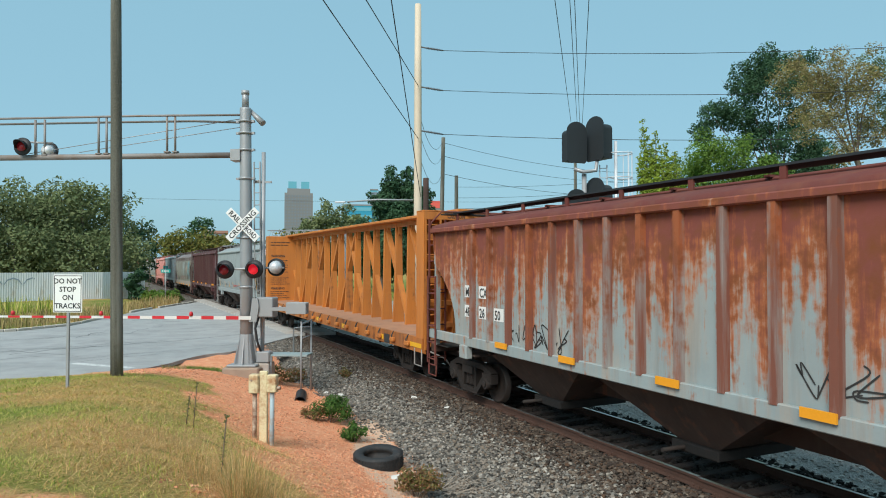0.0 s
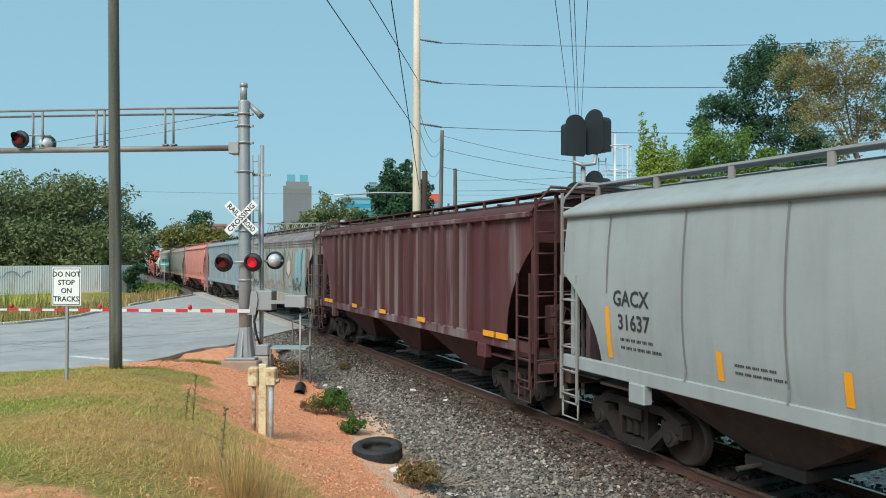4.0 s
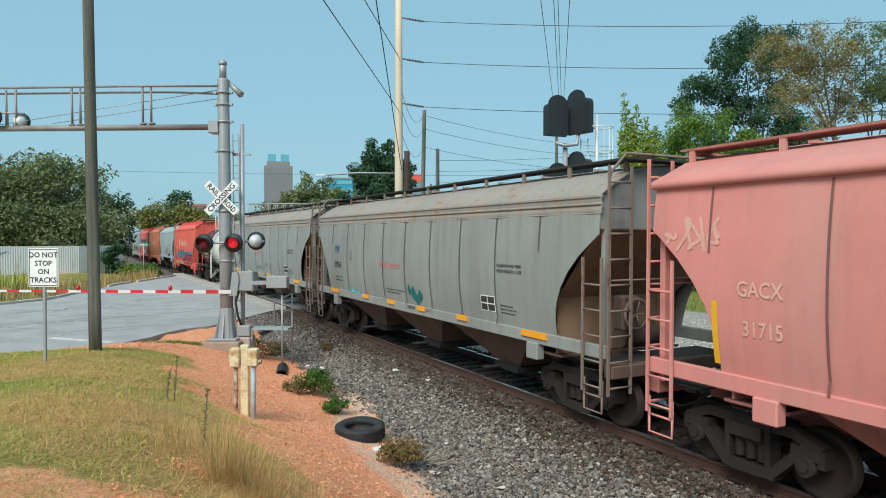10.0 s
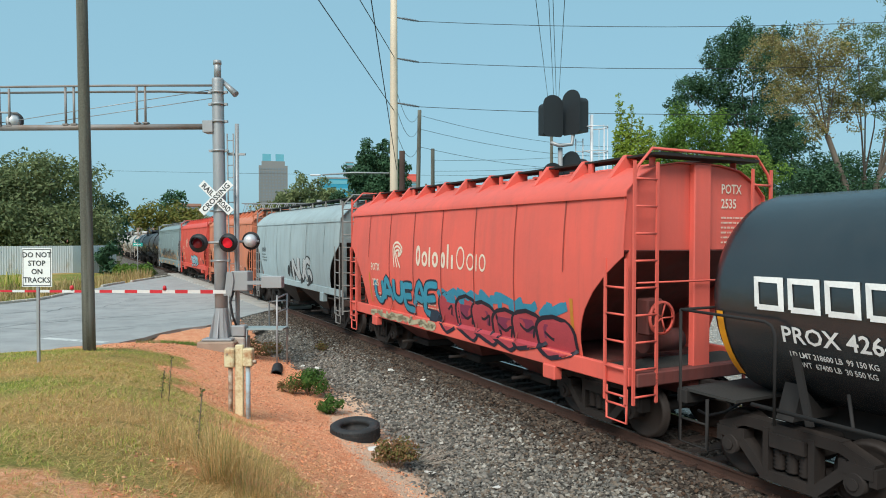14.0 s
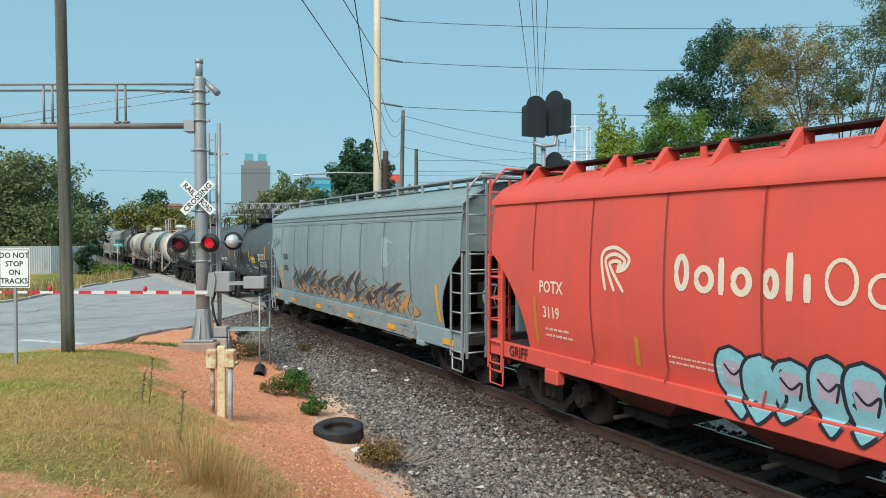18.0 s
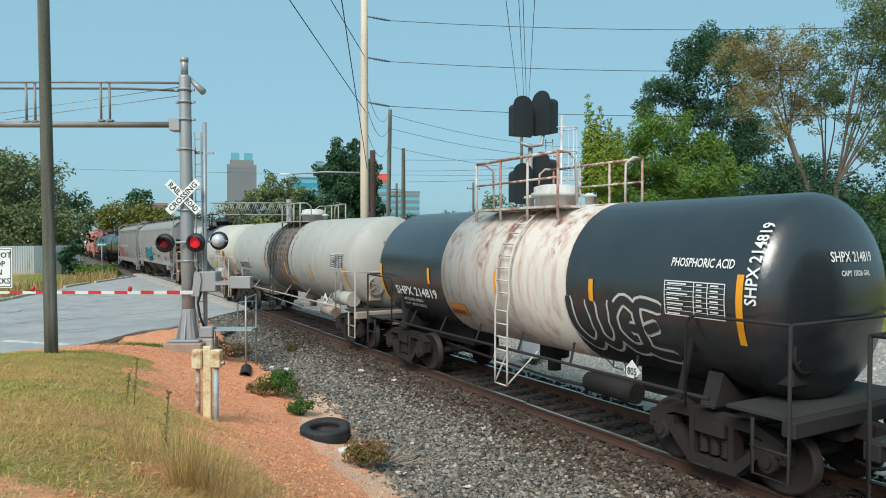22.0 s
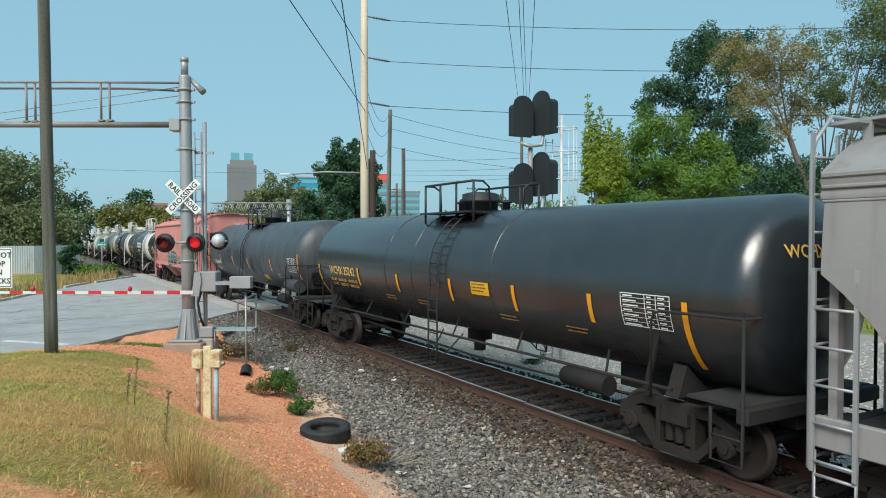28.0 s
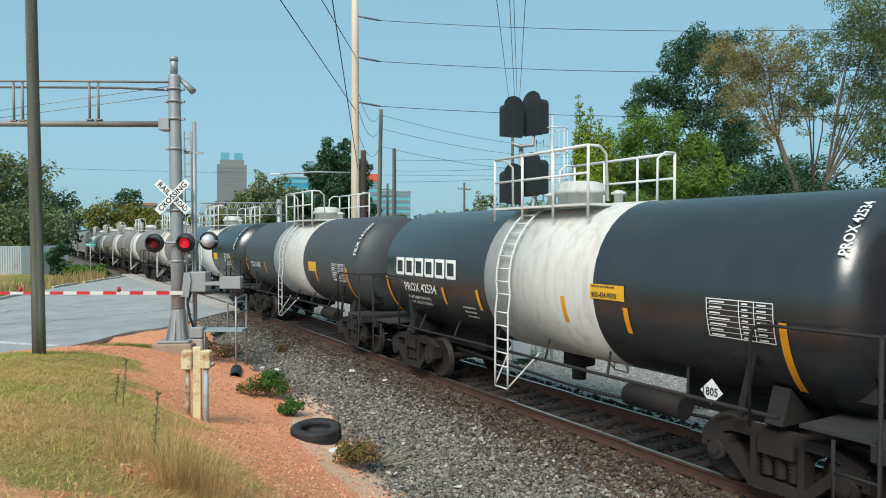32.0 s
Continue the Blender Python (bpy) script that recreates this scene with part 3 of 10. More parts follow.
for cx, cy, rad, n, h in ((0.82, 5.75, 0.1, 420, 0.74), (0.95, 5.95, 0.14, 330, 0.7), (1.06, 5.6, 0.18, 260, 0.6), (1.2, 6.2, 0.3, 220, 0.55), (0.78, 6.5, 0.35, 260, 0.52), (0.5, 6.7, 0.45, 200, 0.34), (1.42, 5.6, 0.35, 150, 0.4), (0.6, 8.0, 0.5, 150, 0.28)):
    for _ in range(n):
        a, q = r.uniform(0, TAU), rad * math.sqrt(r.random())
        x, y = cx + q * math.cos(a), cy + q * math.sin(a)
        green = r.random() < 0.28
        # stiff green stems in the heart, pale blades arching far out
        (stems if green else tall).append((x, y, floor_z(x, y) - 0.02, h * r.uniform(0.25, 1.0) * (1 if green else 0.9), h * (r.uniform(0.05, 0.45) if green else r.uniform(0.15, 1.0)), r.uniform(0.0008, 0.0016), a + r.uniform(-1.2, 1.2)))
blades("green_stems", stems, REED, "green stems in the clump of dry grass", "grass")
blades("tall_grass", tall, STRAWB, "clump of tall wispy dry grass", "grass")
tall = []
while len(tall) < 2200:
    # the green patch at the road's edge by the mast
    x, y = r.uniform(1.7, 3.5), r.uniform(22.6, 25.2)
    if abs((y - 23.7) - 0.35 * (x - 2.6)) < 0.5 + 0.3 * noise.noise((x * 3, y * 3, 1)):
        tall.append((x, y, floor_z(x, y), r.uniform(0.05, 0.16), r.uniform(0.02, 0.1), 0.008, r.uniform(0, TAU)))
blades("green_patch", tall, VIVID, "patch of fresh green grass at the road's edge", "grass")
tall = []
for _ in range(2600):
    x = r.uniform(-14, 4)
    y = along(FAR_EDGE, x) + 1.0 + r.uniform(0, 9)
    tall.append((x, y, height(x, y), r.uniform(0.3, 0.9), r.uniform(0.1, 0.3), 0.03, r.uniform(0, TAU)))
VERGEB = island("verge_blades", [(0.3, 0.22, 0.1), (0.42, 0.31, 0.15), (0.24, 0.22, 0.07), (0.5, 0.38, 0.2)], trans=0.25)
blades("verge_grass", tall, VERGEB, "tall dry verge grass before the wall", "grass")
tall = []
for _ in range(1500):
    x = r.uniform(-26, -4)
    y = along(FAR_EDGE, x) + r.uniform(8, 12)
    tall.append((x, y, height(x, y), r.uniform(0.6, 1.5), r.uniform(0.1, 0.4), 0.04, r.uniform(0, TAU)))
blades("verge_weeds", tall, GREENB, "green weeds along the foot of the wall", "grass")
tall = []
for _ in range(15000):
    x, y = r.uniform(27, 46), r.uniform(5, 66)
    tall.append((x, y, height(x, y), r.uniform(0.06, 0.16), 0.08, 0.03, r.uniform(0, TAU)))
for _ in range(350):
    a = r.uniform(0, TAU)
    x, y = 2.0 + r.uniform(-1.1, 1.1), 22.6 + r.uniform(-0.35, 0.2)
    tall.append((x, y, height(x, y), r.uniform(0.08, 0.2), 0.06, 0.008, a))
blades("rough_grass", tall, DULLG, "mown green grass strip beyond the gravel", "grass")
# ---- crossing: cantilever mast, lights, gate ----
RIGHT = Vector((0.873, -0.488, 0))     # across the road, away from the mast's arm
FWD = Vector((0.488, 0.873, 0))        # from the knoll towards the mast
FACE = Matrix(((RIGHT.x, FWD.x, 0, 0), (RIGHT.y, FWD.y, 0, 0), (0, 0, 1, 0), (0, 0, 0, 1)))


def facing(x, y, z):
    """A pose whose x runs along RIGHT and whose -y looks back to the knoll."""
    return Matrix.Translation((x, y, z)) @ FACE


MASTZ = 0.4
ARMM = mat("weathered_arm_steel", (0.25, 0.23, 0.22), 0.6, 0.2, 0.12, 2, 0.05, 40, dirt=(0.2, 0.15, 0.12), dirt_amt=0.5)
mast = thing("crossing_mast", facing(3.13, 20.59, MASTZ) @ pose(0, 0, 0, 0, -0.7, 0), "galvanised cantilever mast with flashing lights and crossbuck at the crossing", "crossing signal")
bm = bmesh.new()
lathe(bm, [(0.185, 0.1), (0.18, 3.0), (0.165, 7.55), (0.16, 7.6)], 24)
part("mast_pole", bm, GALV, mast)
bm = bmesh.new()
rod(bm, (0, 0, 7.6), (0, 0, 8.12), 0.1, 14)
rod(bm, (0, 0, 8.0), (0, 0, 8.12), 0.115, 14)
part("mast_cap", bm, GALV, mast)
part("base_plate", slab(-0.44, 0.44, -0.44, 0.44, 0.0, 0.07, bevel=0.02), GALV, mast)
for k in range(8):
    bm = bmesh.new()
    prism(bm, [(0.16, 0.07), (0.38, 0.07), (0.36, 0.16), (0.2, 0.85), (0.16, 0.85)], -0.015, 0.015, m=pose(0, 0, 0, 0, 0, 45 * k))
    part("base_gusset", bm, GALV, mast)
bm = bmesh.new()
lathe(bm, [(0.3, 0.07), (0.2, 0.9), (0.185, 0.92)], 12, caps=False, smooth=False)
part("base_skirt", bm, GALV, mast)
part("footing", slab(-0.54, 0.54, -0.54, 0.54, -0.7, -0.002, bevel=0.04), mat("stained_footing", (0.34, 0.25, 0.19), 0.95, 0, 0.2, 4, 0.3, 50), mast)
for z in (2.3, 3.75, 5.5, 6.35, 6.85, 7.2):
    bm = bmesh.new()
    rod(bm, (0, 0, z - 0.03), (0, 0, z + 0.03), 0.205, 18)
    box(bm, -0.28, 0.28, -0.05, 0.05, z - 0.03, z + 0.03)
    part("clamp_band", bm, GALV, mast)
# the arm over the road
bm = bmesh.new()
rod(bm, (-0.25, -0.05, 6.2), (-9.3, -0.05, 6.32), 0.085, 12)
part("lower_arm", bm, ARMM, mast)
part("arm_bracket", slab(-0.4, -0.1, -0.2, 0.2, 6.02, 6.36, bevel=0.01), GALV, mast)
bm = bmesh.new()
tube(bm, [(-0.12, -0.1, 7.38), (-3.0, -0.1, 7.44), (-9.3, -0.1, 7.5)], 0.034, 8)
part("upper_arm", bm, ARMM, mast)
bm = bmesh.new()
tube(bm, [(-0.12, 0.12, 7.2), (-1.6, 0.1, 7.28), (-3.4, 0.1, 7.31), (-9.3, 0.1, 7.38)], 0.034, 8)
part("upper_arm", bm, ARMM, mast)
for x in (-2.12, -2.37, -4.25, -4.5, -6.2, -6.5, -8.3, -8.6):
    bm = bmesh.new()
    rod(bm, (x, -0.08, 6.28), (x, -0.08, 7.42), 0.034, 8)
    box(bm, x - 0.08, x + 0.08, -0.14, 0.02, 6.32, 6.36)
    part("arm_post", bm, ARMM, mast)
for z0, x1 in ((7.3, -6.8), (7.05, -5.2)):
    bm = bmesh.new()
    tube(bm, [(-0.15, 0.05, z0), (x1, 0.05, 6.42)], 0.012, 5)
    part("stay_rod", bm, GALV, mast)
bm = bmesh.new()
rod(bm, (0.1, 0.12, 7.55), (0.55, -0.05, 7.12), 0.06, 10, 0.1)
part("bell", bm, GALV, mast)
bm = bmesh.new()
for x in (0.24, 0.42):
    box(bm, x - 0.015, x + 0.015, 0.02, 0.06, 0.25, 6.0)
z = 0.4
while z < 6.0:
    rod(bm, (0.24, 0.04, z), (0.42, 0.04, z), 0.014, 6)
    z += 0.36
part("ladder", bm, GALV, mast)


def roundel(parent, x, z, y, red, back=False):
    """A crossing lamp: black disc, hood, can and lens."""
    sgn = -1 if not back else 1
    bm = bmesh.new()
    lathe(bm, [(0.02, -0.02), (0.27, -0.02), (0.27, 0.01), (0.02, 0.01)], 28, pose(x, y, z, 90))
    disc = part("background", bm, BLACK, parent)
    bm = bmesh.new()
    yy = y + sgn * 0.03
    lathe(bm, [(0.02, 0), (0.14, 0), (0.15, 0.03), (0.02, 0.05)], 24, Matrix.Translation((x, yy, z)) @ pose(0, 0, 0, 90 if sgn < 0 else -90))
    part("lens", bm, red, disc)
    bm = bmesh.new()
    for k in range(13):
        a = radians(-20 + 220 * k / 12)
        p = [(x + 0.165 * math.cos(a), yy, z + 0.165 * math.sin(a)), (x + 0.165 * math.cos(a), yy + sgn * (0.1 + 0.16 * max(0, math.sin(a))), z + 0.165 * math.sin(a))]
        q = [bm.verts.new(c) for c in p]
        if k:
            bm.faces.new((last[0], last[1], q[1], q[0]))
        last = q
    part("hood", solidify(bm, 0.006), BLACK, disc)
    bm = bmesh.new()
    lathe(bm, [(0.2, 0.0), (0.19, 0.1), (0.14, 0.2), (0.05, 0.25)], 20, Matrix.Translation((x, y - sgn * 0.01, z)) @ pose(0, 0, 0, -90 if sgn < 0 else 90))
    part("lamp_can", bm, ALU, disc)


REDON = lit("lit_red_lens", (0.7, 0.015, 0.03), 0.6)
REDDIM = lit("dim_red_lens", (0.22, 0.012, 0.02), 0.06)
bm = bmesh.new()
tube(bm, [(-0.55, -0.3, 2.83), (0.42, -0.3, 2.83)], 0.035, 8)
tube(bm, [(-0.3, 0.3, 2.85), (1.05, 0.3, 2.85)], 0.035, 8)
rod(bm, (0, -0.3, 2.83), (0, 0.3, 2.85), 0.05, 8)
part("light_crossarm", bm, GALV, mast)
roundel(mast, -0.5, 2.82, -0.36, REDDIM)
roundel(mast, 0.37, 2.82, -0.36, REDON)
roundel(mast, 0.79, 2.87, 0.36, REDDIM, True)
roundel(mast, -6.75, 6.58, -0.3, REDDIM)
roundel(mast, -6.2, 6.5, 0.15, REDDIM, True)
bm = bmesh.new()
tube(bm, [(-6.95, -0.15, 6.75), (-6.0, 0.0, 6.72)], 0.03, 8)
rod(bm, (-6.5, -0.05, 6.3), (-6.5, -0.05, 6.74), 0.04, 8)
part("light_crossarm", bm, GALV, mast)
# crossbuck
SIGNW = mat("sign_sheeting", (0.78, 0.79, 0.78), 0.45, 0, 0.04, 3, 0.02, 40, dirt=(0.55, 0.54, 0.5), dirt_amt=0.2)
for s in (1, -1):
    m = Matrix.Translation((0, -0.26 - 0.02 * (s > 0), 4.12)) @ pose(0, 0, 0, 0, -45 * s, 0)
    blade = part("crossbuck_blade", slab(-0.61, 0.61, -0.008, 0.008, -0.114, 0.114, bevel=0.003), SIGNW, mast, at=m)
    words = (("CROSSING", -0.53, 0.155),) if s > 0 else (("RAIL", -0.54, 0.155), ("ROAD", 0.12, 0.155))
    for w, x0, size in words:
        vs, fs = text_mesh(w)
        bm = bmesh.new()
        k = size / 0.72
        span = max(u for u, _ in vs) * k
        fit = (1.06 if w == "CROSSING" else 0.42) / span
        vv = [bm.verts.new((x0 + u * k * fit, -0.0125, q * k - 0.07)) for u, q in vs]
        for f in fs:
            bm.faces.new([vv[i] for i in f])
        part("lettering", bm, BLACK, blade)
# gate mechanism on its own pipe post
gate = thing("crossing_gate", facing(3.54, 20.45, MASTZ), "lowered red and white crossing gate with grey drive box", "crossing gate")
bm = bmesh.new()
rod(bm, (0.0, 0.05, -0.45), (0.0, 0.05, 6.3), 0.06, 12)
box(bm, -0.3, 0.25, 0.02, 0.08, 5.38, 5.44)
part("pipe_post", bm, GALV, gate)
part("drive_box", slab(-0.1, 0.42, -0.28, 0.2, 1.42, 2.0, bevel=0.03), GALV, gate)
bm = bmesh.new()
prism(bm, [(-0.28, 1.3), (-0.05, 1.3), (0.02, 1.75), (-0.02, 1.98), (-0.18, 1.98), (-0.22, 1.6)], -0.34, -0.28)
part("arm_cam", bm, GALV, gate)
bm = bmesh.new()
box(bm, 0.4, 0.9, -0.34, -0.3, 1.62, 1.72)
box(bm, 0.4, 0.9, -0.12, -0.08, 1.62, 1.72)
part("counterweight_arm", bm, GALV, gate)
for k in range(4):
    part("counterweight", slab(0.82, 1.42, -0.35 + 0.08 * k, -0.29 + 0.08 * k, 1.52, 1.86, bevel=0.015), GALV, gate)
part("junction_box", slab(-0.1, 0.3, -0.22, 0.12, 0.1, 0.42, bevel=0.03), GALV, gate)
bm = bmesh.new()
tube(bm, [(0.0, -0.2, 1.5), (-0.12, -0.22, 1.1), (-0.06, -0.2, 0.7), (0.03, -0.15, 0.4)], 0.035, 8)
part("cable_hose", bm, BLACK, gate)
x = -0.2
i = 0
while x > -9.5:
    m = REDP if i % 2 else WHITEP
    h = 0.052 - 0.0012 * i
    part("arm_stripe", slab(x - 0.372, x, -0.36, -0.33, 1.41 - h, 1.41 + h), m, gate, "red reflective stripe" if i % 2 else "white reflective stripe")
    x -= 0.372
    i += 1
for x in (-2.0, -4.75, -7.5):
    bm = bmesh.new()
    lathe(bm, [(0.055, 0.0), (0.055, 0.06), (0.045, 0.11), (0.01, 0.13)], 12, pose(x, -0.345, 1.46))
    part("gate_lamp", bm, REDP, gate)
part("footing", slab(-0.3, 0.3, -0.25, 0.3, -0.6, 0.08, bevel=0.03), CONCRETE, gate)

# maintenance steps beside the mast
TEAL = mat("faded_teal_steel", (0.3, 0.38, 0.39), 0.6, 0.2, 0.12, 3, 0.05, 40, dirt=(0.35, 0.25, 0.18), dirt_amt=0.3)
steps = thing("step_platform", facing(4.25, 20.25, -0.1), "grey-green steel step platform with hand rails", "platform")
part("deck", slab(-0.62, 0.68, -0.3, 0.3, 0.78, 0.83), TEAL, steps)
for x, z0 in ((0.5, -0.35), (0.64, -0.3)):
    bm = bmesh.new()
    y = -0.28 if x < 0.6 else 0.28
    rod(bm, (x, y, z0), (x, y, 1.8), 0.028, 8)
    part("post", bm, GALV, steps)
bm = bmesh.new()
tube(bm, [(0.5, -0.28, 1.72), (0.64, 0.28, 1.8)], 0.026, 8)
part("rail", bm, GALV, steps)
bm = bmesh.new()
tube(bm, [(0.5, -0.28, 1.3), (0.64, 0.28, 1.36)], 0.02, 8)
part("rail", bm, GALV, steps)
bm = bmesh.new()
tube(bm, [(0.1, 0.28, 0.8), (0.1, 0.28, 1.5), (0.14, 0.28, 1.56), (0.6, 0.28, 1.6)], 0.022, 8)
part("rail", bm, GALV, steps)
bm = bmesh.new()
tube(bm, [(-0.4, -0.28, 0.8), (-0.4, -0.28, -0.1)], 0.025, 8)
part("leg", bm, GALV, steps)

# ---- sign, poles, posts ----
sx, sy = -1.13, 15.5
sz = floor_z(sx, sy)
sign = thing("road_sign", facing(sx, sy, sz), "white do-not-stop-on-tracks sign on a steel post", "road sign")
bm = bmesh.new()
box(bm, -0.028, 0.028, 0.0, 0.045, -0.3, 2.22, bevel=0.006)
part("post", bm, GALV, sign)
plate = part("sign_plate", slab(-0.305, 0.305, -0.012, -0.004, 1.5, 2.26, bevel=0.003), SIGNW, sign)
bm = bmesh.new()
for a in ((-0.285, 0.285, 1.52, 1.532), (-0.285, 0.285, 2.228, 2.24), (-0.285, -0.273, 1.532, 2.228), (0.273, 0.285, 1.532, 2.228)):
    box(bm, a[0], a[1], -0.016, -0.0125, a[2], a[3])
part("border", bm, BLACK, plate)
for i, w in enumerate(("DO NOT", "STOP", "ON", "TRACKS")):
    vs, fs = text_mesh(w)
    k = 0.105 / 0.72
    half = max(u for u, _ in vs) * k / 2
    bm = bmesh.new()
    vv = [bm.verts.new((u * k - half, -0.0165, 2.08 - 0.165 * i + q * k)) for u, q in vs]
    for f in fs:
        bm.faces.new([vv[j] for j in f])
    part("lettering", bm, BLACK, plate)


def wooden_pole(x, y, h, r, m, lean=(0, 0), label="weathered grey wooden utility pole", arms=()):
    z = floor_z(x, y)
    pole = thing("utility_pole", pose(x, y, z, lean[0], lean[1], 0), label, "utility pole")
    bm = bmesh.new()
    lathe(bm, [(r * (1.08 - 0.25 * i / 10) * (1 + 0.02 * math.sin(i * 2.1)), -0.3 + (h + 0.3) * i / 10) for i in range(11)], 18)
    part("shaft", bm, m, pole)
    for az, aw in arms:
        part("crossarm", slab(-aw, aw, -0.06, 0.06, az, az + 0.12), m, pole)
        for q in (-aw + 0.1, -aw * 0.35, aw * 0.35, aw - 0.1):
            bm = bmesh.new()
            lathe(bm, [(0.03, az + 0.12), (0.06, az + 0.16), (0.03, az + 0.2), (0.06, az + 0.24), (0.02, az + 0.28)], 8, pose(q, 0, 0))
            part("insulator", bm, BLACK, pole)
    return pole


wooden_pole(-0.27, 18.13, 12.5, 0.132, WOOD, (0.2, -0.75))
# marker posts with cream boxes
CREAMP = mat("peeling_cream_paint", (0.68, 0.58, 0.36), 0.8, 0, 0.15, 5, 0.3, 30, dirt=(0.4, 0.2, 0.09), dirt_amt=0.55, dirt_scale=5)
PEELB = mat("peeling_blue_paint", (0.36, 0.46, 0.5), 0.8, 0, 0.15, 5, 0.3, 30, dirt=(0.3, 0.2, 0.13), dirt_amt=0.5, dirt_scale=6)
RUSTP = mat("rusty_white_post", (0.5, 0.42, 0.33), 0.85, 0, 0.2, 5, 0.3, 30, dirt=(0.2, 0.1, 0.06), dirt_amt=0.7, dirt_scale=7)
bz = floor_z(2.21, 12.51)
posts = thing("junction_post", facing(2.21, 12.51, bz - 0.02), "weathered cream junction boxes on three short posts", "junction box")
part("plank", slab(-0.075, 0.07, -0.04, 0.04, -0.3, 1.3, bevel=0.012), CREAMP, posts)
for x, m, rr in ((-0.17, RUSTP, 0.04), (0.15, PEELB, 0.042)):
    bm = bmesh.new()
    rod(bm, (x, 0, -0.3), (x, 0, 1.02), rr, 10)
    part("pipe", bm, m, posts)
part("box", slab(-0.26, -0.08, -0.09, 0.07, 0.9, 1.24, bevel=0.02), CREAMP, posts)
part("box", slab(0.075, 0.25, -0.09, 0.07, 0.92, 1.24, bevel=0.02), CREAMP, posts)
bm = bmesh.new()
rod(bm, (0.25, -0.03, 1.0), (0.31, -0.03, 1.0), 0.035, 8)
part("latch", bm, RUSTP, posts)
bm = bmesh.new()
rod(bm, (-0.2, -0.1, 1.14), (-0.2, -0.08, 1.14), 0.02, 8)
part("latch", bm, RUSTP, posts)

# ---- tyre, culvert pipe, litter ----
RUBBER = mat("worn_rubber", (0.02, 0.022, 0.024), 0.75, 0, 0.25, 4, 0.2, 30, dirt=(0.07, 0.06, 0.055), dirt_amt=0.4, dirt_scale=3)
tx, ty = 4.3, 12.25
tyre = thing("tyre", pose(tx, ty, floor_z(tx, ty) - 0.02, 3, -4, 20), "worn black truck tyre lying on the ballast edge", "tyre")
bm = bmesh.new()
prof = [(0.27, 0.05), (0.3, 0.02), (0.4, 0.0), (0.45, 0.03), (0.465, 0.08), (0.465, 0.22), (0.45, 0.27), (0.4, 0.3), (0.3, 0.28), (0.27, 0.25), (0.285, 0.2), (0.33, 0.16), (0.285, 0.1)]
lathe(bm, prof + prof[:1], 40, caps=False)
part("carcass", bm, RUBBER, tyre)
for z in (0.06, 0.12, 0.18, 0.24):
    bm = bmesh.new()
    for k in range(40):
        a = TAU * k / 40 + (0.04 if round(z * 100) % 12 else 0)
        box(bm, 0.458, 0.472, -0.026, 0.026, z - 0.022, z + 0.022, Matrix.Rotation(a, 4, "Z"))
    part("tread", bm, RUBBER, tyre)
cx, cy = 4.26, 18.6
culvert = thing("culvert_pipe", pose(cx, cy, floor_z(cx, cy) - 0.02, 0, 0, -15), "black plastic drain pipe end in the bank", "pipe")
bm = bmesh.new()
lathe(bm, [(0.125, -0.3), (0.125, 0.9), (0.15, 0.9), (0.15, -0.3)], 20, pose(0, 0, 0, -90), caps=False)
part("barrel", bm, BLACK, culvert)
LITTER = mat("pale_litter", (0.62, 0.6, 0.56), 0.7, 0, 0.1, 8, 0.2, 30)
r = random.Random(77)
for x, y, s in ((4.5, 11.1, 0.1), (4.75, 9.9, 0.12), (5.0, 15.9, 0.1), (5.6, 19.2, 0.16), (5.3, 19.8, 0.12), (4.3, 11.3, 0.14), (6.9, 16.8, 0.11), (7.1, 15.2, 0.1), (5.4, 8.9, 0.08)):
    bm = bmesh.new()
    n = 7
    bm.faces.new([bm.verts.new((s * r.uniform(0.5, 1) * math.cos(TAU * i / n), s * r.uniform(0.5, 1) * math.sin(TAU * i / n), r.uniform(0, 0.04))) for i in range(n)])
    ob = part("litter", solidify(bm, 0.006), LITTER, at=pose(x, y, floor_z(x, y) + 0.02, r.uniform(-12, 12), r.uniform(-12, 12), r.uniform(0, 360)))
    tagged(ob, "scrap of pale litter on the ground", "litter", "litter")


# ---- shrubs ----
def leaf_cloud(name, centres, n, leaf, m, parent, seed, squash=1.0):
    """Leaves round clump centres (x, y, z, radius): one bent quad each, in one mesh."""
    rs = np.random.RandomState(seed)
    c = np.array(centres, float)
    w = c[:, 3] ** 2
    pick = rs.choice(len(c), n, p=w / w.sum())
    d = rs.normal(size=(n, 3))
    d /= np.linalg.norm(d, axis=1)[:, None]
    p = c[pick, :3] + d * (c[pick, 3] * rs.uniform(0.35, 1.0, n) ** 0.6)[:, None] * np.array([1, 1, squash])
    out = d * 0.75 + rs.normal(size=(n, 3)) * 0.55 + np.array([0, 0, 0.45])
    a = np.cross(out, rs.normal(size=(n, 3)))
    a /= np.linalg.norm(a, axis=1)[:, None]
    b = np.cross(out, a)
    b /= np.linalg.norm(b, axis=1)[:, None]
    s = leaf * rs.uniform(0.6, 1.35, n)[:, None]
    v = np.stack([p - a * s, p - b * s * 0.45 + a * s * 0.1, p + a * s, p + b * s * 0.45 + a * s * 0.1], 1).reshape(-1, 3)
    me = bpy.data.meshes.new(name)
    me.from_pydata(v.tolist(), [], (np.arange(n)[:, None] * 4 + np.arange(4)).tolist())
    me.materials.append(m)
    ob = new(name, me)
    ob.parent = parent
    return ob


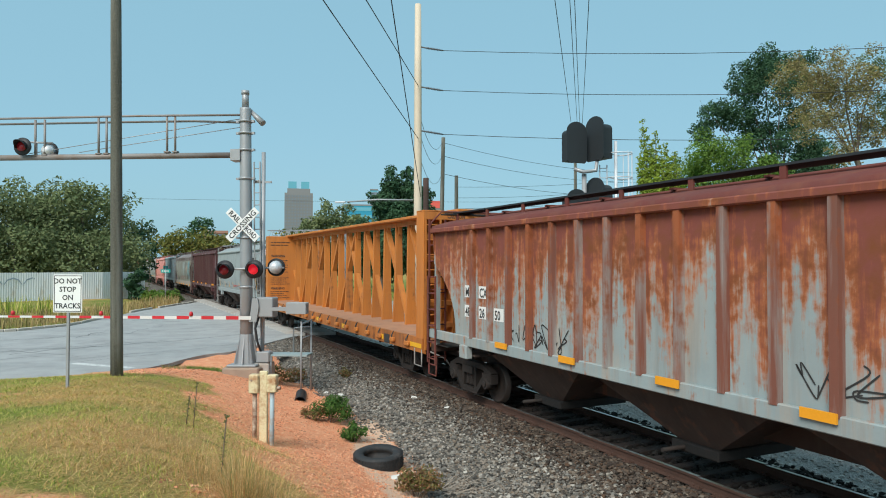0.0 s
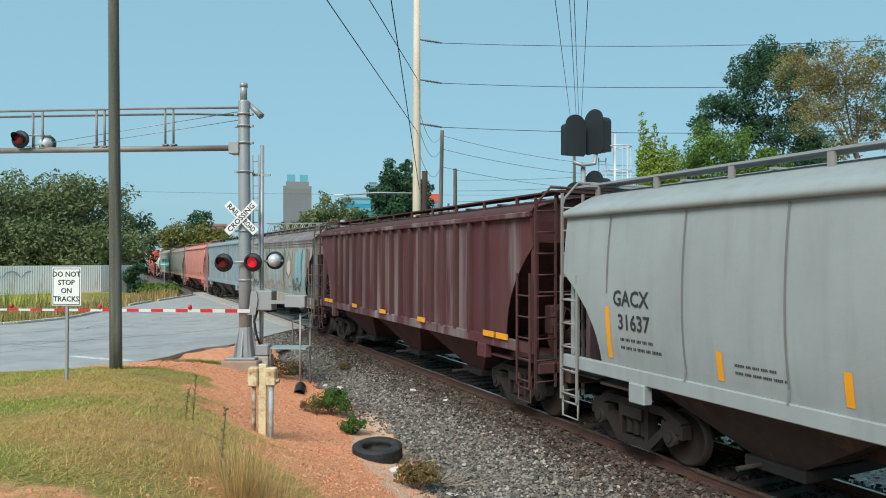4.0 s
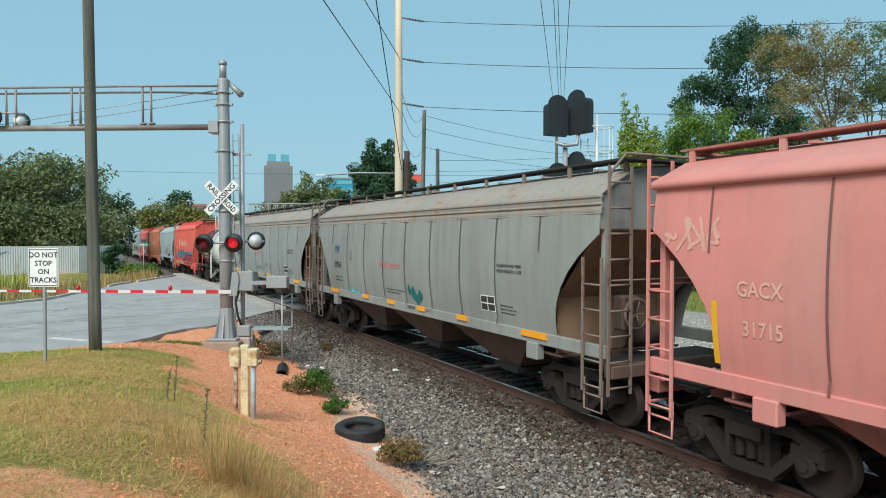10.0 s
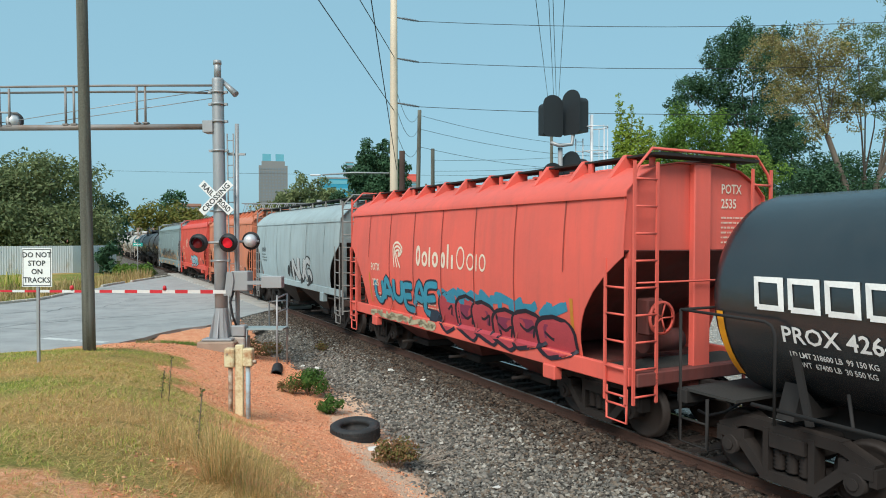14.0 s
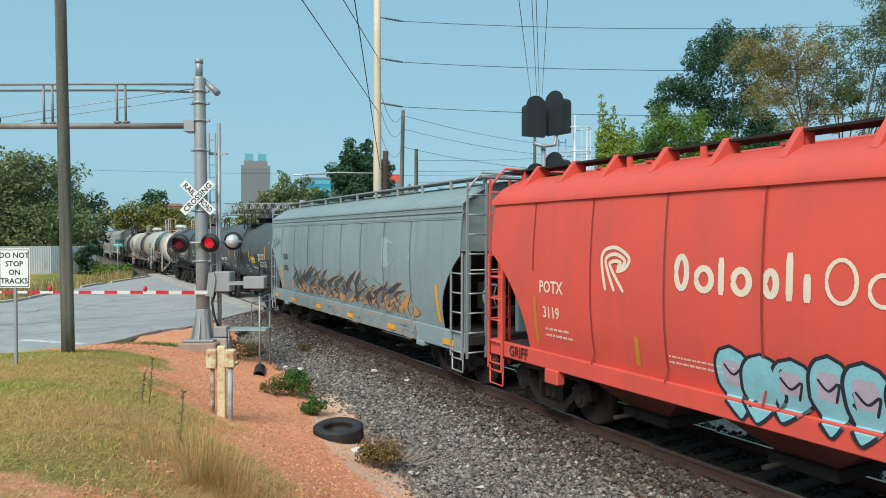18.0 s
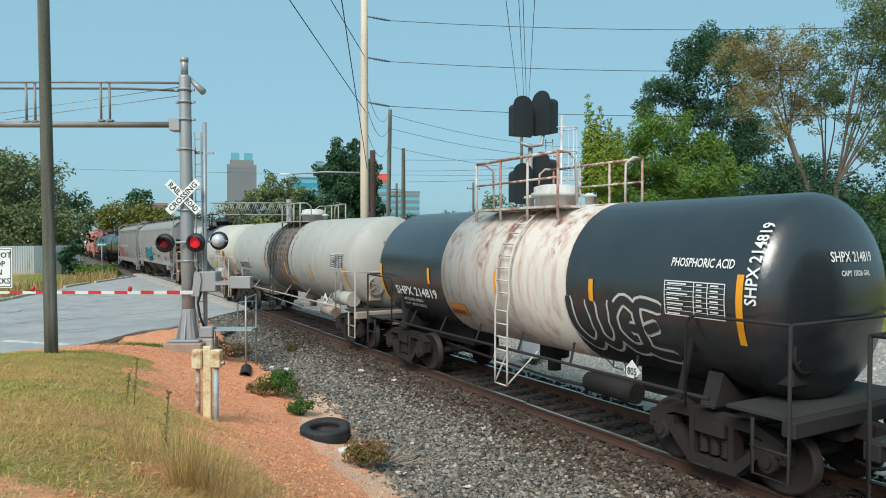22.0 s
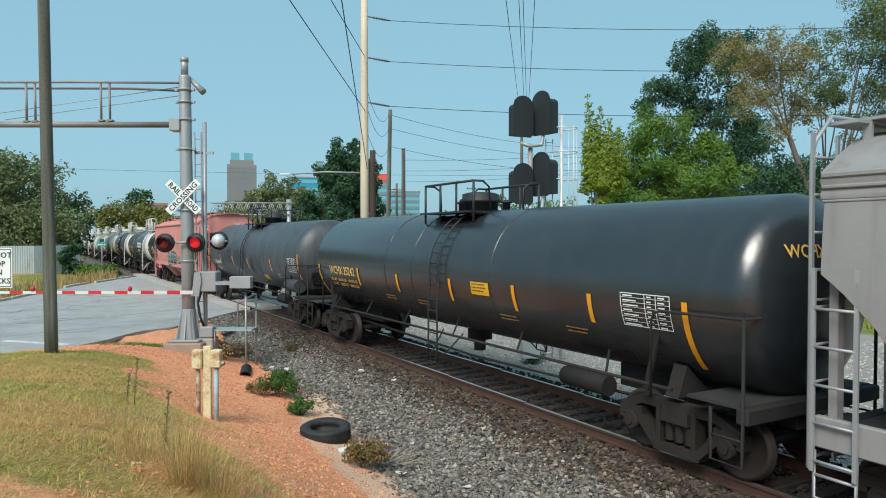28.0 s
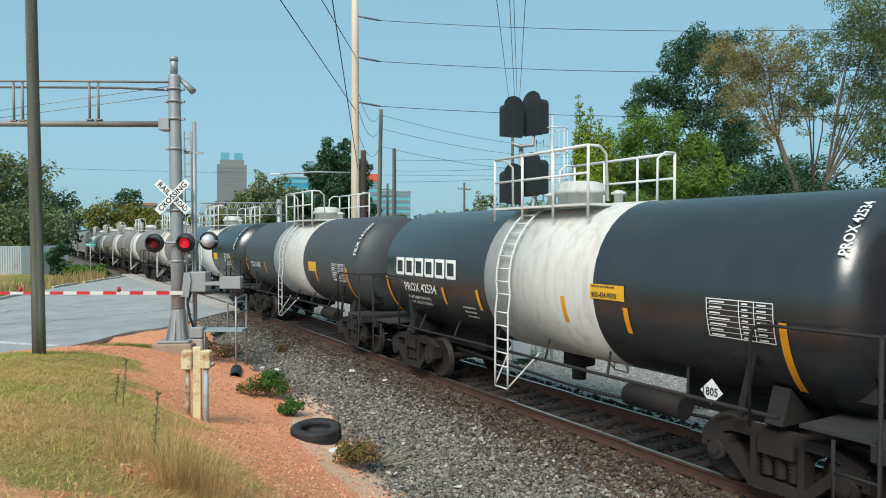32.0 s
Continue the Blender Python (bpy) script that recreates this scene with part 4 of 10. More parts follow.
SHRUBG = island("shrub_leaves", [(0.03, 0.08, 0.015), (0.06, 0.13, 0.025), (0.1, 0.19, 0.04)], trans=0.25)
SHRUBB = island("russet_leaves", [(0.16, 0.09, 0.05), (0.26, 0.13, 0.06), (0.1, 0.12, 0.03), (0.2, 0.15, 0.06)], trans=0.2)
DRYG = island("dull_green_leaves", [(0.16, 0.15, 0.05), (0.12, 0.14, 0.04), (0.22, 0.18, 0.07)], trans=0.25)
TWIG = mat("twigs", (0.18, 0.13, 0.09), 0.9, 0, 0.2, 8, 0.2, 30)


def shrub(x, y, rad, h, m, seed, label, leaf=0.035, n=900):
    z = floor_z(x, y)
    s = thing("shrub", pose(x, y, z), label, "shrub")
    r = random.Random(seed)
    cl = []
    bm = bmesh.new()
    for i in range(16):
        a, q = r.uniform(0, TAU), rad * math.sqrt(r.random()) * 0.75
        zz = h * r.uniform(0.25, 0.8) * (1 - 0.4 * (q / rad) ** 2)
        cl.append((q * math.cos(a), q * math.sin(a), zz, rad * r.uniform(0.25, 0.4)))
        rod(bm, (0.2 * q * math.cos(a), 0.2 * q * math.sin(a), -0.02), (q * math.cos(a), q * math.sin(a), zz), 0.006, 4)
    part("stem", bm, TWIG, s)
    leaf_cloud("foliage", cl, n, leaf, m, s, seed)
    return s


shrub(4.45, 16.2, 0.58, 0.72, SHRUBG, 1, "dark green shrub on the bank", n=2600)
shrub(4.05, 16.3, 0.32, 0.4, SHRUBB, 2, "brown dry shrub on the bank", n=500)
shrub(4.45, 14.3, 0.34, 0.42, SHRUBG, 3, "small green shrub beside the tyre", n=900)
shrub(4.25, 10.2, 0.44, 0.5, SHRUBB, 4, "russet dry shrub on sandy ground", n=2000, leaf=0.028)
shrub(6.35, 21.4, 0.3, 0.28, SHRUBB, 5, "low brown weed in the ballast", n=350)
shrub(3.9, 21.6, 0.7, 0.5, SHRUBB, 6, "dry brown weeds behind the steps", n=900, leaf=0.04)
shrub(4.9, 22.4, 0.6, 0.45, SHRUBB, 7, "dry brown weeds behind the steps", n=700, leaf=0.04)
shrub(12.6, 10.5, 0.5, 0.45, SHRUBB, 8, "dry weed beyond the track", n=500)
shrub(12.8, 17.0, 0.5, 0.4, SHRUBG, 9, "green weed beyond the track", n=500)
for x, y, h in ((0.82, 10.1, 0.62), (0.74, 10.3, 0.4), (0.78, 6.6, 0.62)):
    z = floor_z(x, y)
    weed = thing("weed", pose(x, y, z), "tall thin green weed in the grass", "weed", "weeds")
    bm = bmesh.new()
    tube(bm, [(0, 0, -0.02), (0.02, 0, h * 0.5), (0.05, 0.02, h)], 0.006, 5)
    part("stem", bm, TWIG, weed)
    leaf_cloud("foliage", [(0.01 + 0.04 * k / 7, 0, h * (0.3 + 0.1 * k), 0.03) for k in range(8)], 80, 0.015, DRYG, weed, int(h * 100))
bm = bmesh.new()
r = random.Random(8)
for i in range(45):
    a = r.uniform(-0.6, 0.9)
    x, y = 5.0 + r.uniform(-0.3, 0.3), 10.6 + r.uniform(-0.3, 0.3)
    k = r.uniform(0.3, 0.8)
    z = floor_z(x, y)
    tube(bm, [(x, y, z + 0.03), (x + 0.5 * k * math.cos(a), y + 0.5 * k * math.sin(a), z + r.uniform(0.04, 0.14)), (x + k * math.cos(a + 0.3), y + k * math.sin(a + 0.3), floor_z(x + k, y) + 0.03)], 0.005, 4)
tagged(part("dead_twigs", bm, mat("bleached_twigs", (0.4, 0.34, 0.28), 0.9, 0, 0.2, 8, 0.2, 30)), "tangle of bleached dead twigs on ballast", "twigs", kind="stuff")

# ---- railway signal beyond the track ----
gx, gy = 12.9, 16.9
gz = height(gx, gy)
sigm = thing("railway_signal", facing(gx, gy, gz), "railway signal with four black hooded heads and a ladder mast", "railway signal")
bm = bmesh.new()
rod(bm, (-0.3, 0.1, -0.3), (-0.3, 0.1, 6.7), 0.075, 12)
part("mast_pole", bm, GALV, sigm)
bm = bmesh.new()
rod(bm, (0.7, 0.3, -0.3), (0.7, 0.3, 7.75), 0.05, 10)
part("rear_post", bm, ALU, sigm)
bm = bmesh.new()
for x in (0.2, 0.42):
    rod(bm, (x, 0.25, 0.0), (x, 0.25, 7.0), 0.018, 6)
z = 0.3
while z < 7.0:
    rod(bm, (0.2, 0.25, z), (0.42, 0.25, z), 0.012, 5)
    z += 0.3
part("ladder", bm, ALU, sigm)
for z in (3.6, 4.7, 5.75, 6.6, 7.35):
    bm = bmesh.new()
    pts = [(0.55 + 0.42 - 0.42 * math.cos(a), 0.25 - 0.4 * math.sin(a), z) for a in [math.pi * k / 10 for k in range(11)]]
    pts = [(0.42, 0.25, z)] + [(0.8 + 0.4 * math.cos(TAU * k / 12 + 2.6), 0.3 + 0.36 * math.sin(TAU * k / 12 + 2.6), z) for k in range(11)] + [(0.5, 0.2, z)]
    tube(bm, pts, 0.018, 6)
    part("cage_hoop", bm, ALU, sigm)
for k in range(6):
    a = TAU * k / 12 - 1.0
    bm = bmesh.new()
    rod(bm, (0.8 + 0.4 * math.cos(a), 0.3 + 0.36 * math.sin(a), 3.4), (0.8 + 0.4 * math.cos(a), 0.3 + 0.36 * math.sin(a), 7.4), 0.012, 5)
    part("cage_bar", bm, ALU, sigm)
bm = bmesh.new()
box(bm, -0.9, 1.05, -0.25, 0.6, 3.28, 3.33)
part("platform", bm, ALU, sigm)
bm = bmesh.new()
for z in (3.8, 4.3):
    tube(bm, [(-0.9, -0.25, z), (1.05, -0.25, z), (1.05, 0.6, z)], 0.02, 6)
for x in (-0.9, 0.1, 1.05):
    rod(bm, (x, -0.25, 3.3), (x, -0.25, 4.3), 0.02, 6)
part("platform_rail", bm, ALU, sigm)
SIGBLK = mat("signal_black", (0.016, 0.02, 0.023), 0.6, 0, 0.2, 3, 0.05, 40)


def signal_head(x, y, z, turn):
    m = Matrix.Translation((x, y, z)) @ pose(0, 0, 0, 0, 0, turn)
    bm = bmesh.new()
    out = []
    for k in range(13):
        a = math.pi * k / 12
        out.append((0.38 * math.cos(a), 0.4 + 0.34 * math.sin(a)))
    out += [(-0.38, -0.55), (-0.3, -0.66), (0.3, -0.66), (0.38, -0.55)]
    prism(bm, out, -0.02, 0.02)
    bmesh.ops.recalc_face_normals(bm, faces=bm.faces)
    head = part("signal_head", bm, SIGBLK, sigm, at=m)
    part("lamp_case", slab(-0.16, 0.16, 0.02, 0.3, -0.5, 0.5, bevel=0.03), SIGBLK, head)
    for zz in (0.36, 0.0, -0.36):
        bm = bmesh.new()
        for k in range(13):
            a = radians(-50 + 280 * k / 12)
            q = [bm.verts.new((0.15 * math.cos(a), -0.02, zz + 0.15 * math.sin(a))), bm.verts.new((0.15 * math.cos(a), -0.3, zz + 0.15 * math.sin(a) - 0.03))]
            if k:
                bm.faces.new((last[0], last[1], q[1], q[0]))
            last = q
        part("visor", solidify(bm, 0.006), SIGBLK, head)
    bm = bmesh.new()
    rod(bm, (0, 0.1, -0.95), (0, 0.1, -0.5), 0.05, 8)
    part("bracket", bm, GALV, head)


def shroud_head(x, y, z, turn, k=1.0):
    """A head seen from its side: background plate with one deep full hood."""
    m = Matrix.Translation((x, y, z)) @ pose(0, 0, 0, 0, 0, turn) @ Matrix.Scale(k, 4)
    bm = bmesh.new()
    out = [(0.42 * math.cos(math.pi * k / 12), 0.42 + 0.36 * math.sin(math.pi * k / 12)) for k in range(13)] + [(-0.42, -0.6), (-0.32, -0.7), (0.32, -0.7), (0.42, -0.6)]
    prism(bm, out, -0.02, 0.02)
    bmesh.ops.recalc_face_normals(bm, faces=bm.faces)
    head = part("signal_head", bm, SIGBLK, sigm, at=m)
    bm = bmesh.new()
    prism(bm, [(0.3 * math.cos(math.pi * k / 10), 0.36 + 0.2 * math.sin(math.pi * k / 10)) for k in range(11)] + [(-0.3, -0.62), (0.3, -0.62)], 0.02, 0.5)
    bmesh.ops.recalc_face_normals(bm, faces=bm.faces)
    part("lamp_case", bm, SIGBLK, head)


shroud_head(-0.54, -0.1, 7.62, 28, 0.86)
shroud_head(0.02, 0.05, 7.75, -55, 0.93)
shroud_head(-0.54, -0.1, 5.55, 28, 0.86)
shroud_head(0.02, 0.05, 5.86, -55, 0.93)
bm = bmesh.new()
tube(bm, [(-0.62, -0.05, 6.85), (-0.35, -0.05, 6.75), (0.05, 0.05, 6.8), (0.1, 0.05, 7.2)], 0.06, 8)
part("head_bracket", bm, GALV, sigm)
bm = bmesh.new()
tube(bm, [(-0.62, -0.05, 4.8), (-0.35, -0.05, 4.72), (0.05, 0.05, 4.75), (0.1, 0.05, 5.2)], 0.06, 8)
part("head_bracket", bm, GALV, sigm)
part("number_plate", slab(0.0, 0.42, -0.2, -0.19, 4.12, 4.36), SIGBLK, sigm)
bm = bmesh.new()
for x in (0.05, 0.17, 0.29):
    box(bm, x, x + 0.07, -0.196, -0.192 - 0.004, 4.17, 4.31)
part("number_bars", bm, WHITEP, sigm)
part("relay_case", slab(-0.6, -0.05, -0.3, 0.2, 0.2, 1.7, bevel=0.02), ALU, sigm)

CABM = mat("pale_cabinet_paint", (0.5, 0.56, 0.58), 0.5, 0.2, 0.06, 2, 0.04, 40, dirt=(0.42, 0.42, 0.4), dirt_amt=0.3)
cab = thing("relay_cabinet", facing(21.75, 39.4, height(21.75, 39.4)), "pale grey metal relay cabinets on a concrete base", "cabinet")
part("base", slab(-1.5, 1.5, -0.7, 0.7, -0.3, 0.15, bevel=0.02), CONCRETE, cab)
for k, (x0, x1, h) in enumerate(((-1.38, -0.42, 3.3), (-0.4, 0.42, 3.42), (0.44, 1.38, 3.42))):
    body = part("cabinet_body", slab(x0, x1, -0.6, 0.6, 0.15, h, bevel=0.03), CABM, cab)
    part("door", slab(x0 + 0.08, x1 - 0.08, -0.625, -0.6, 0.3, h - 0.2, bevel=0.01), CABM, body)
    part("handle", slab(x1 - 0.2, x1 - 0.16, -0.66, -0.625, 1.5, 1.75), GALV, body)
    part("roof_cap", slab(x0 - 0.03, x1 + 0.03, -0.66, 0.66, h, h + 0.06, bevel=0.02), CABM, body)
fs = thing("far_road_sign", facing(27.6, 47.7, height(27.6, 47.7)), "small red and white sign on a thin far post", "road sign")
bm = bmesh.new()
rod(bm, (0, 0, -0.3), (0, 0, 4.2), 0.035, 8)
part("post", bm, GALV, fs)
bm = bmesh.new()
lathe(bm, [(0.02, 0), (0.42, 0), (0.42, 0.02), (0.02, 0.02)], 8, pose(0, -0.04, 3.75, 90, 22.5))
part("sign_plate", bm, REDP, fs)
part("white_bar", slab(-0.28, 0.28, -0.075, -0.065, 3.68, 3.82), WHITEP, fs)

# ---- tall pole, other poles, far cantilever ----
TANP = mat("tan_steel_pole", (0.6, 0.5, 0.38), 0.7, 0, 0.08, 1, 0.05, 30)
tp = thing("transmission_pole", pose(17.4, 41.8, height(17.4, 41.8)), "tall tan steel transmission pole with insulators", "utility pole")
bm = bmesh.new()
lathe(bm, [(0.28, -0.3), (0.27, 8), (0.245, 16), (0.21, 21.3)], 20)
part("shaft", bm, TANP, tp)
INS = mat("insulator_grey", (0.1, 0.11, 0.12), 0.5, 0, 0.1, 4, 0.05, 30)
POLEZ = (18.15, 15.45, 12.5)
for z in POLEZ:
    bm = bmesh.new()
    rod(bm, (0.2, -0.1, z + 0.25), (1.5, -0.75, z), 0.05, 8)
    for k in range(9):
        u = 0.25 + 0.07 * k
        p = Vector((0.2 + 1.3 * u, -0.1 - 0.65 * u, z + 0.25 - 0.25 * u))
        rod(bm, p, p + Vector((0.03, -0.015, -0.005)), 0.09, 8)
    part("insulator", bm, INS, tp)


def wire(name, a, b, sag, rad, label="dark overhead wire between poles"):
    bm = bmesh.new()
    a, b = Vector(a), Vector(b)
    pts = []
    for i in range(17):
        u = i / 16
        p = a.lerp(b, u)
        p.z -= sag * 4 * u * (1 - u)
        pts.append(p)
    tube(bm, pts, rad, 5)
    return tagged(part(name, bm, BLACK), label, "wire", "overhead wires")


pz = height(17.4, 41.8)
for z in POLEZ:
    wire("overhead_wire", (18.9, 41.05, pz + z), (75, 8, pz + z + 2.0), 1.6, 0.02)
wire("overhead_wire", (17.29, 41.55, 11.87), (4.01, 21.82, 14.24), 0.0, 0.024)
wire("overhead_wire", (17.45, 41.45, 7.96), (7.05, 20.12, 14.24), 0.0, 0.024)
wire("overhead_wire", (17.29, 41.55, 15.41), (5.37, 21.05, 14.24), 0.0, 0.024)
wire("overhead_wire", (52.70, 73.31, 19.22), (14.30, 21.79, 16.84), 0.0, 0.022)
wire("overhead_wire", (53.20, 73.03, 19.22), (15.00, 21.40, 16.84), 0.0, 0.022)
wire("overhead_wire", (53.44, 72.89, 19.22), (15.21, 21.28, 16.84), 0.0, 0.022)
wire("overhead_wire", (53.50, 72.86, 19.22), (15.96, 20.87, 16.84), 0.0, 0.022)
wooden_pole(52.8, 73.2, 20.0, 0.22, WOOD, label="distant wooden pole with crossarms", arms=((19.2, 2.0),))
wooden_pole(25.0, 54.9, 15.2, 0.2, WOOD, (0, 1.2), "weathered wooden utility pole beyond the track")
wooden_pole(20.7, 48.1, 10.5, 0.26, DARKWOOD, label="dark creosoted stub pole")
wooden_pole(27.1, 55.9, 12.0, 0.2, WOOD, label="weathered wooden pole beyond the track")
wooden_pole(43, 91, 12.0, 0.18, WOOD, label="distant wooden utility pole", arms=((11.0, 1.1), (10.0, 1.1)))
wooden_pole(52, 84, 12.0, 0.18, WOOD, label="distant wooden utility pole", arms=((11.0, 1.1),))
for z, z2 in ((14.4, 13.5), (13.2, 12.4), (11.6, 10.9)):
    wire("overhead_wire", (25.2, 54.9, z), (58, 62, z2 + 1), 0.9, 0.018)
    wire("overhead_wire", (25.2, 54.9, z), (17.6, 41.9, z - 1.0), 1.3, 0.016)
for z in (8.6, 7.6, 6.6):
    wire("overhead_wire", (27.1, 55.9, z + 2), (58, 58, z + 5.5), 0.5, 0.016)
wire("overhead_wire", (-30, 104, 12.5), (60, 62, 11.2), 0.6, 0.016)
wire("overhead_wire", (21.0, 48.0, 6.0), (43, 91, 10.5), 0.4, 0.014)
lampa = thing("street_lamp", pose(17.4, 41.8, height(17.4, 41.8)), "street lamp arm fixed to the tall pole", "street lamp")
bm = bmesh.new()
tube(bm, [(-0.3, 0.1, 8.1), (-2.4, 1.3, 8.15), (-4.2, 2.3, 8.0)], 0.05, 6)
part("arm", bm, GALV, lampa)
part("lamp_head", slab(-0.36, 0.36, -0.12, 0.12, -0.07, 0.05, bevel=0.03), ALU, lampa, at=pose(-4.6, 2.55, 8.0, 0, 0, -30))

fc = thing("far_cantilever", facing(13.6, 46.2, height(13.6, 46.2)), "galvanised truss cantilever over the far lanes", "crossing signal")
bm = bmesh.new()
rod(bm, (0, 0, -0.2), (0, 0, 6.6), 0.18, 14)
part("mast_pole", bm, GALV, fc)
bm = bmesh.new()
for z in (5.55, 6.35):
    for y in (-0.25, 0.25):
        rod(bm, (0.3, y, z), (-5.4, y, z), 0.035, 6)
for k in range(10):
    x = 0.2 - 0.56 * k
    for y in (-0.25, 0.25):
        rod(bm, (x, y, 5.55), (x - 0.28, y, 6.35), 0.02, 5)
        rod(bm, (x - 0.28, y, 6.35), (x - 0.56, y, 5.55), 0.02, 5)
part("truss", bm, GALV, fc)

# ---- wall, hedge, street sign ----
WALLM = mat("whitewashed_metal", (0.68, 0.71, 0.73), 0.7, 0, 0.1, 1.5, 0.1, 20, dirt=(0.52, 0.46, 0.38), dirt_amt=0.35, dirt_scale=0.8, streak=0.4)
pts = [(-62, 43), (-30, 59.5), (-9.2, 71.6), (-2.5, 74.9), (1.4, 79.0)]
wall = tagged(new("wall_boundary"), "whitewashed corrugated metal wall with faded graffiti", "wall", kind="structure")
for (x0, y0), (x1, y1) in zip(pts, pts[1:]):
    ln = math.hypot(x1 - x0, y1 - y0)
    n_p = max(1, int(ln / 2.4))
    for i in range(n_p):
        u0, u1 = i / n_p, (i + 1) / n_p
        ax, ay, bx, by = x0 + (x1 - x0) * u0, y0 + (y1 - y0) * u0, x0 + (x1 - x0) * u1, y0 + (y1 - y0) * u1
        w = math.hypot(bx - ax, by - ay)
        bm = bmesh.new()
        q = []
        for j in range(25):
            q.append((w * j / 24, 0.03 * (j % 2)))
        lo = [bm.verts.new((a, b, -0.4)) for a, b in q]
        hi = [bm.verts.new((a, b, 2.75)) for a, b in q]
        for j in range(24):
            bm.faces.new((lo[j], lo[j + 1], hi[j + 1], hi[j]))
        part("wall_panel", solidify(bm, 0.02), WALLM, wall, at=pose(ax, ay, 0.0, 0, 0, math.degrees(math.atan2(by - ay, bx - ax))))
wsurf = lambda y, z, lift: Vector((-9.2 - 20.8 * y / 24 + 0.5 * lift, 71.6 - 12.1 * y / 24 - 0.06 - lift, z))
r = random.Random(14)
bm = bmesh.new()
for i in range(12):
    c = -6 + i * 1.6
    keys = [(c + 0.75 * math.cos(radians(200 - 220 * j / 6)), 1.5 + 0.75 * math.sin(radians(200 - 220 * j / 6))) for j in range(7)]
    last = None
    for p, q in keys:
        v = [bm.verts.new(wsurf(p, q - 0.07, 0.02)), bm.verts.new(wsurf(p, q + 0.07, 0.02))]
        if last:
            bm.faces.new((last[0], last[1], v[1], v[0]))
        last = v
part("graffiti", bm, mat("faded_blue_spray", (0.3, 0.36, 0.42), 0.8, 0, 0.2, 3, 0.05, 30), wall)
SIGNG = mat("street_sign_green", (0.0, 0.28, 0.25), 0.5, 0, 0.05, 3, 0.02, 30)
ss = thing("street_sign", facing(2.9, 66.5, height(2.9, 66.5)), "green street name sign on a thin post", "street sign")
bm = bmesh.new()
rod(bm, (0, 0, -0.3), (0, 0, 3.3), 0.035, 8)
part("post", bm, GALV, ss)
part("name_plate", slab(-0.45, 0.45, -0.02, 0.0, 2.75, 3.05), SIGNG, ss)
part("name_plate", slab(-0.02, 0.0, -0.4, 0.4, 3.1, 3.38), SIGNG, ss)
bm = bmesh.new()
for k in range(4):
    box(bm, -0.34 + 0.17 * k, -0.22 + 0.17 * k, -0.026, -0.021, 2.85, 2.95)
part("lettering_bars", bm, WHITEP, ss)

# ---- trees ----
LEAF = {
    "dark": island("dark_leaves", [(0.04, 0.095, 0.05), (0.052, 0.115, 0.058), (0.066, 0.135, 0.066)], trans=0.25, tone=0.3),
    "green": island("green_leaves", [(0.1, 0.19, 0.035), (0.135, 0.235, 0.045), (0.175, 0.27, 0.055)], trans=0.3, tone=0.25),
    "lime": island("lime_leaves", [(0.17, 0.25, 0.03), (0.24, 0.32, 0.045), (0.3, 0.36, 0.06)], trans=0.35, tone=0.2),
    "brown": island("thin_brown_leaves", [(0.25, 0.2, 0.09), (0.3, 0.235, 0.12), (0.24, 0.24, 0.08), (0.34, 0.28, 0.12)], trans=0.3, tone=0.25),
    "olive": island("olive_leaves", [(0.135, 0.175, 0.075), (0.17, 0.21, 0.092), (0.21, 0.24, 0.115)], trans=0.25, tone=0.3),
    "sage": island("sage_leaves", [(0.11, 0.16, 0.065), (0.14, 0.19, 0.075), (0.19, 0.22, 0.09)], trans=0.3, tone=0.25),
    "yellow": island("yellowing_leaves", [(0.12, 0.14, 0.035), (0.17, 0.18, 0.045), (0.23, 0.19, 0.05), (0.1, 0.13, 0.035)], trans=0.25, tone=0.25),
}
BARK = mat("bark", (0.13, 0.105, 0.085), 0.95, 0, 0.25, 4, 0.5, 20)
NAMES = {"dark": "tall dark green broadleaf tree beyond the track", "green": "bright green bushy tree beyond the track", "lime": "slender young tree with yellow green leaves", "brown": "thin tree with sparse brownish leaves", "olive": "dense tree with dull olive green leaves", "sage": "tall airy tree with grey green leaves", "yellow": "low tree with yellowing green leaves"}


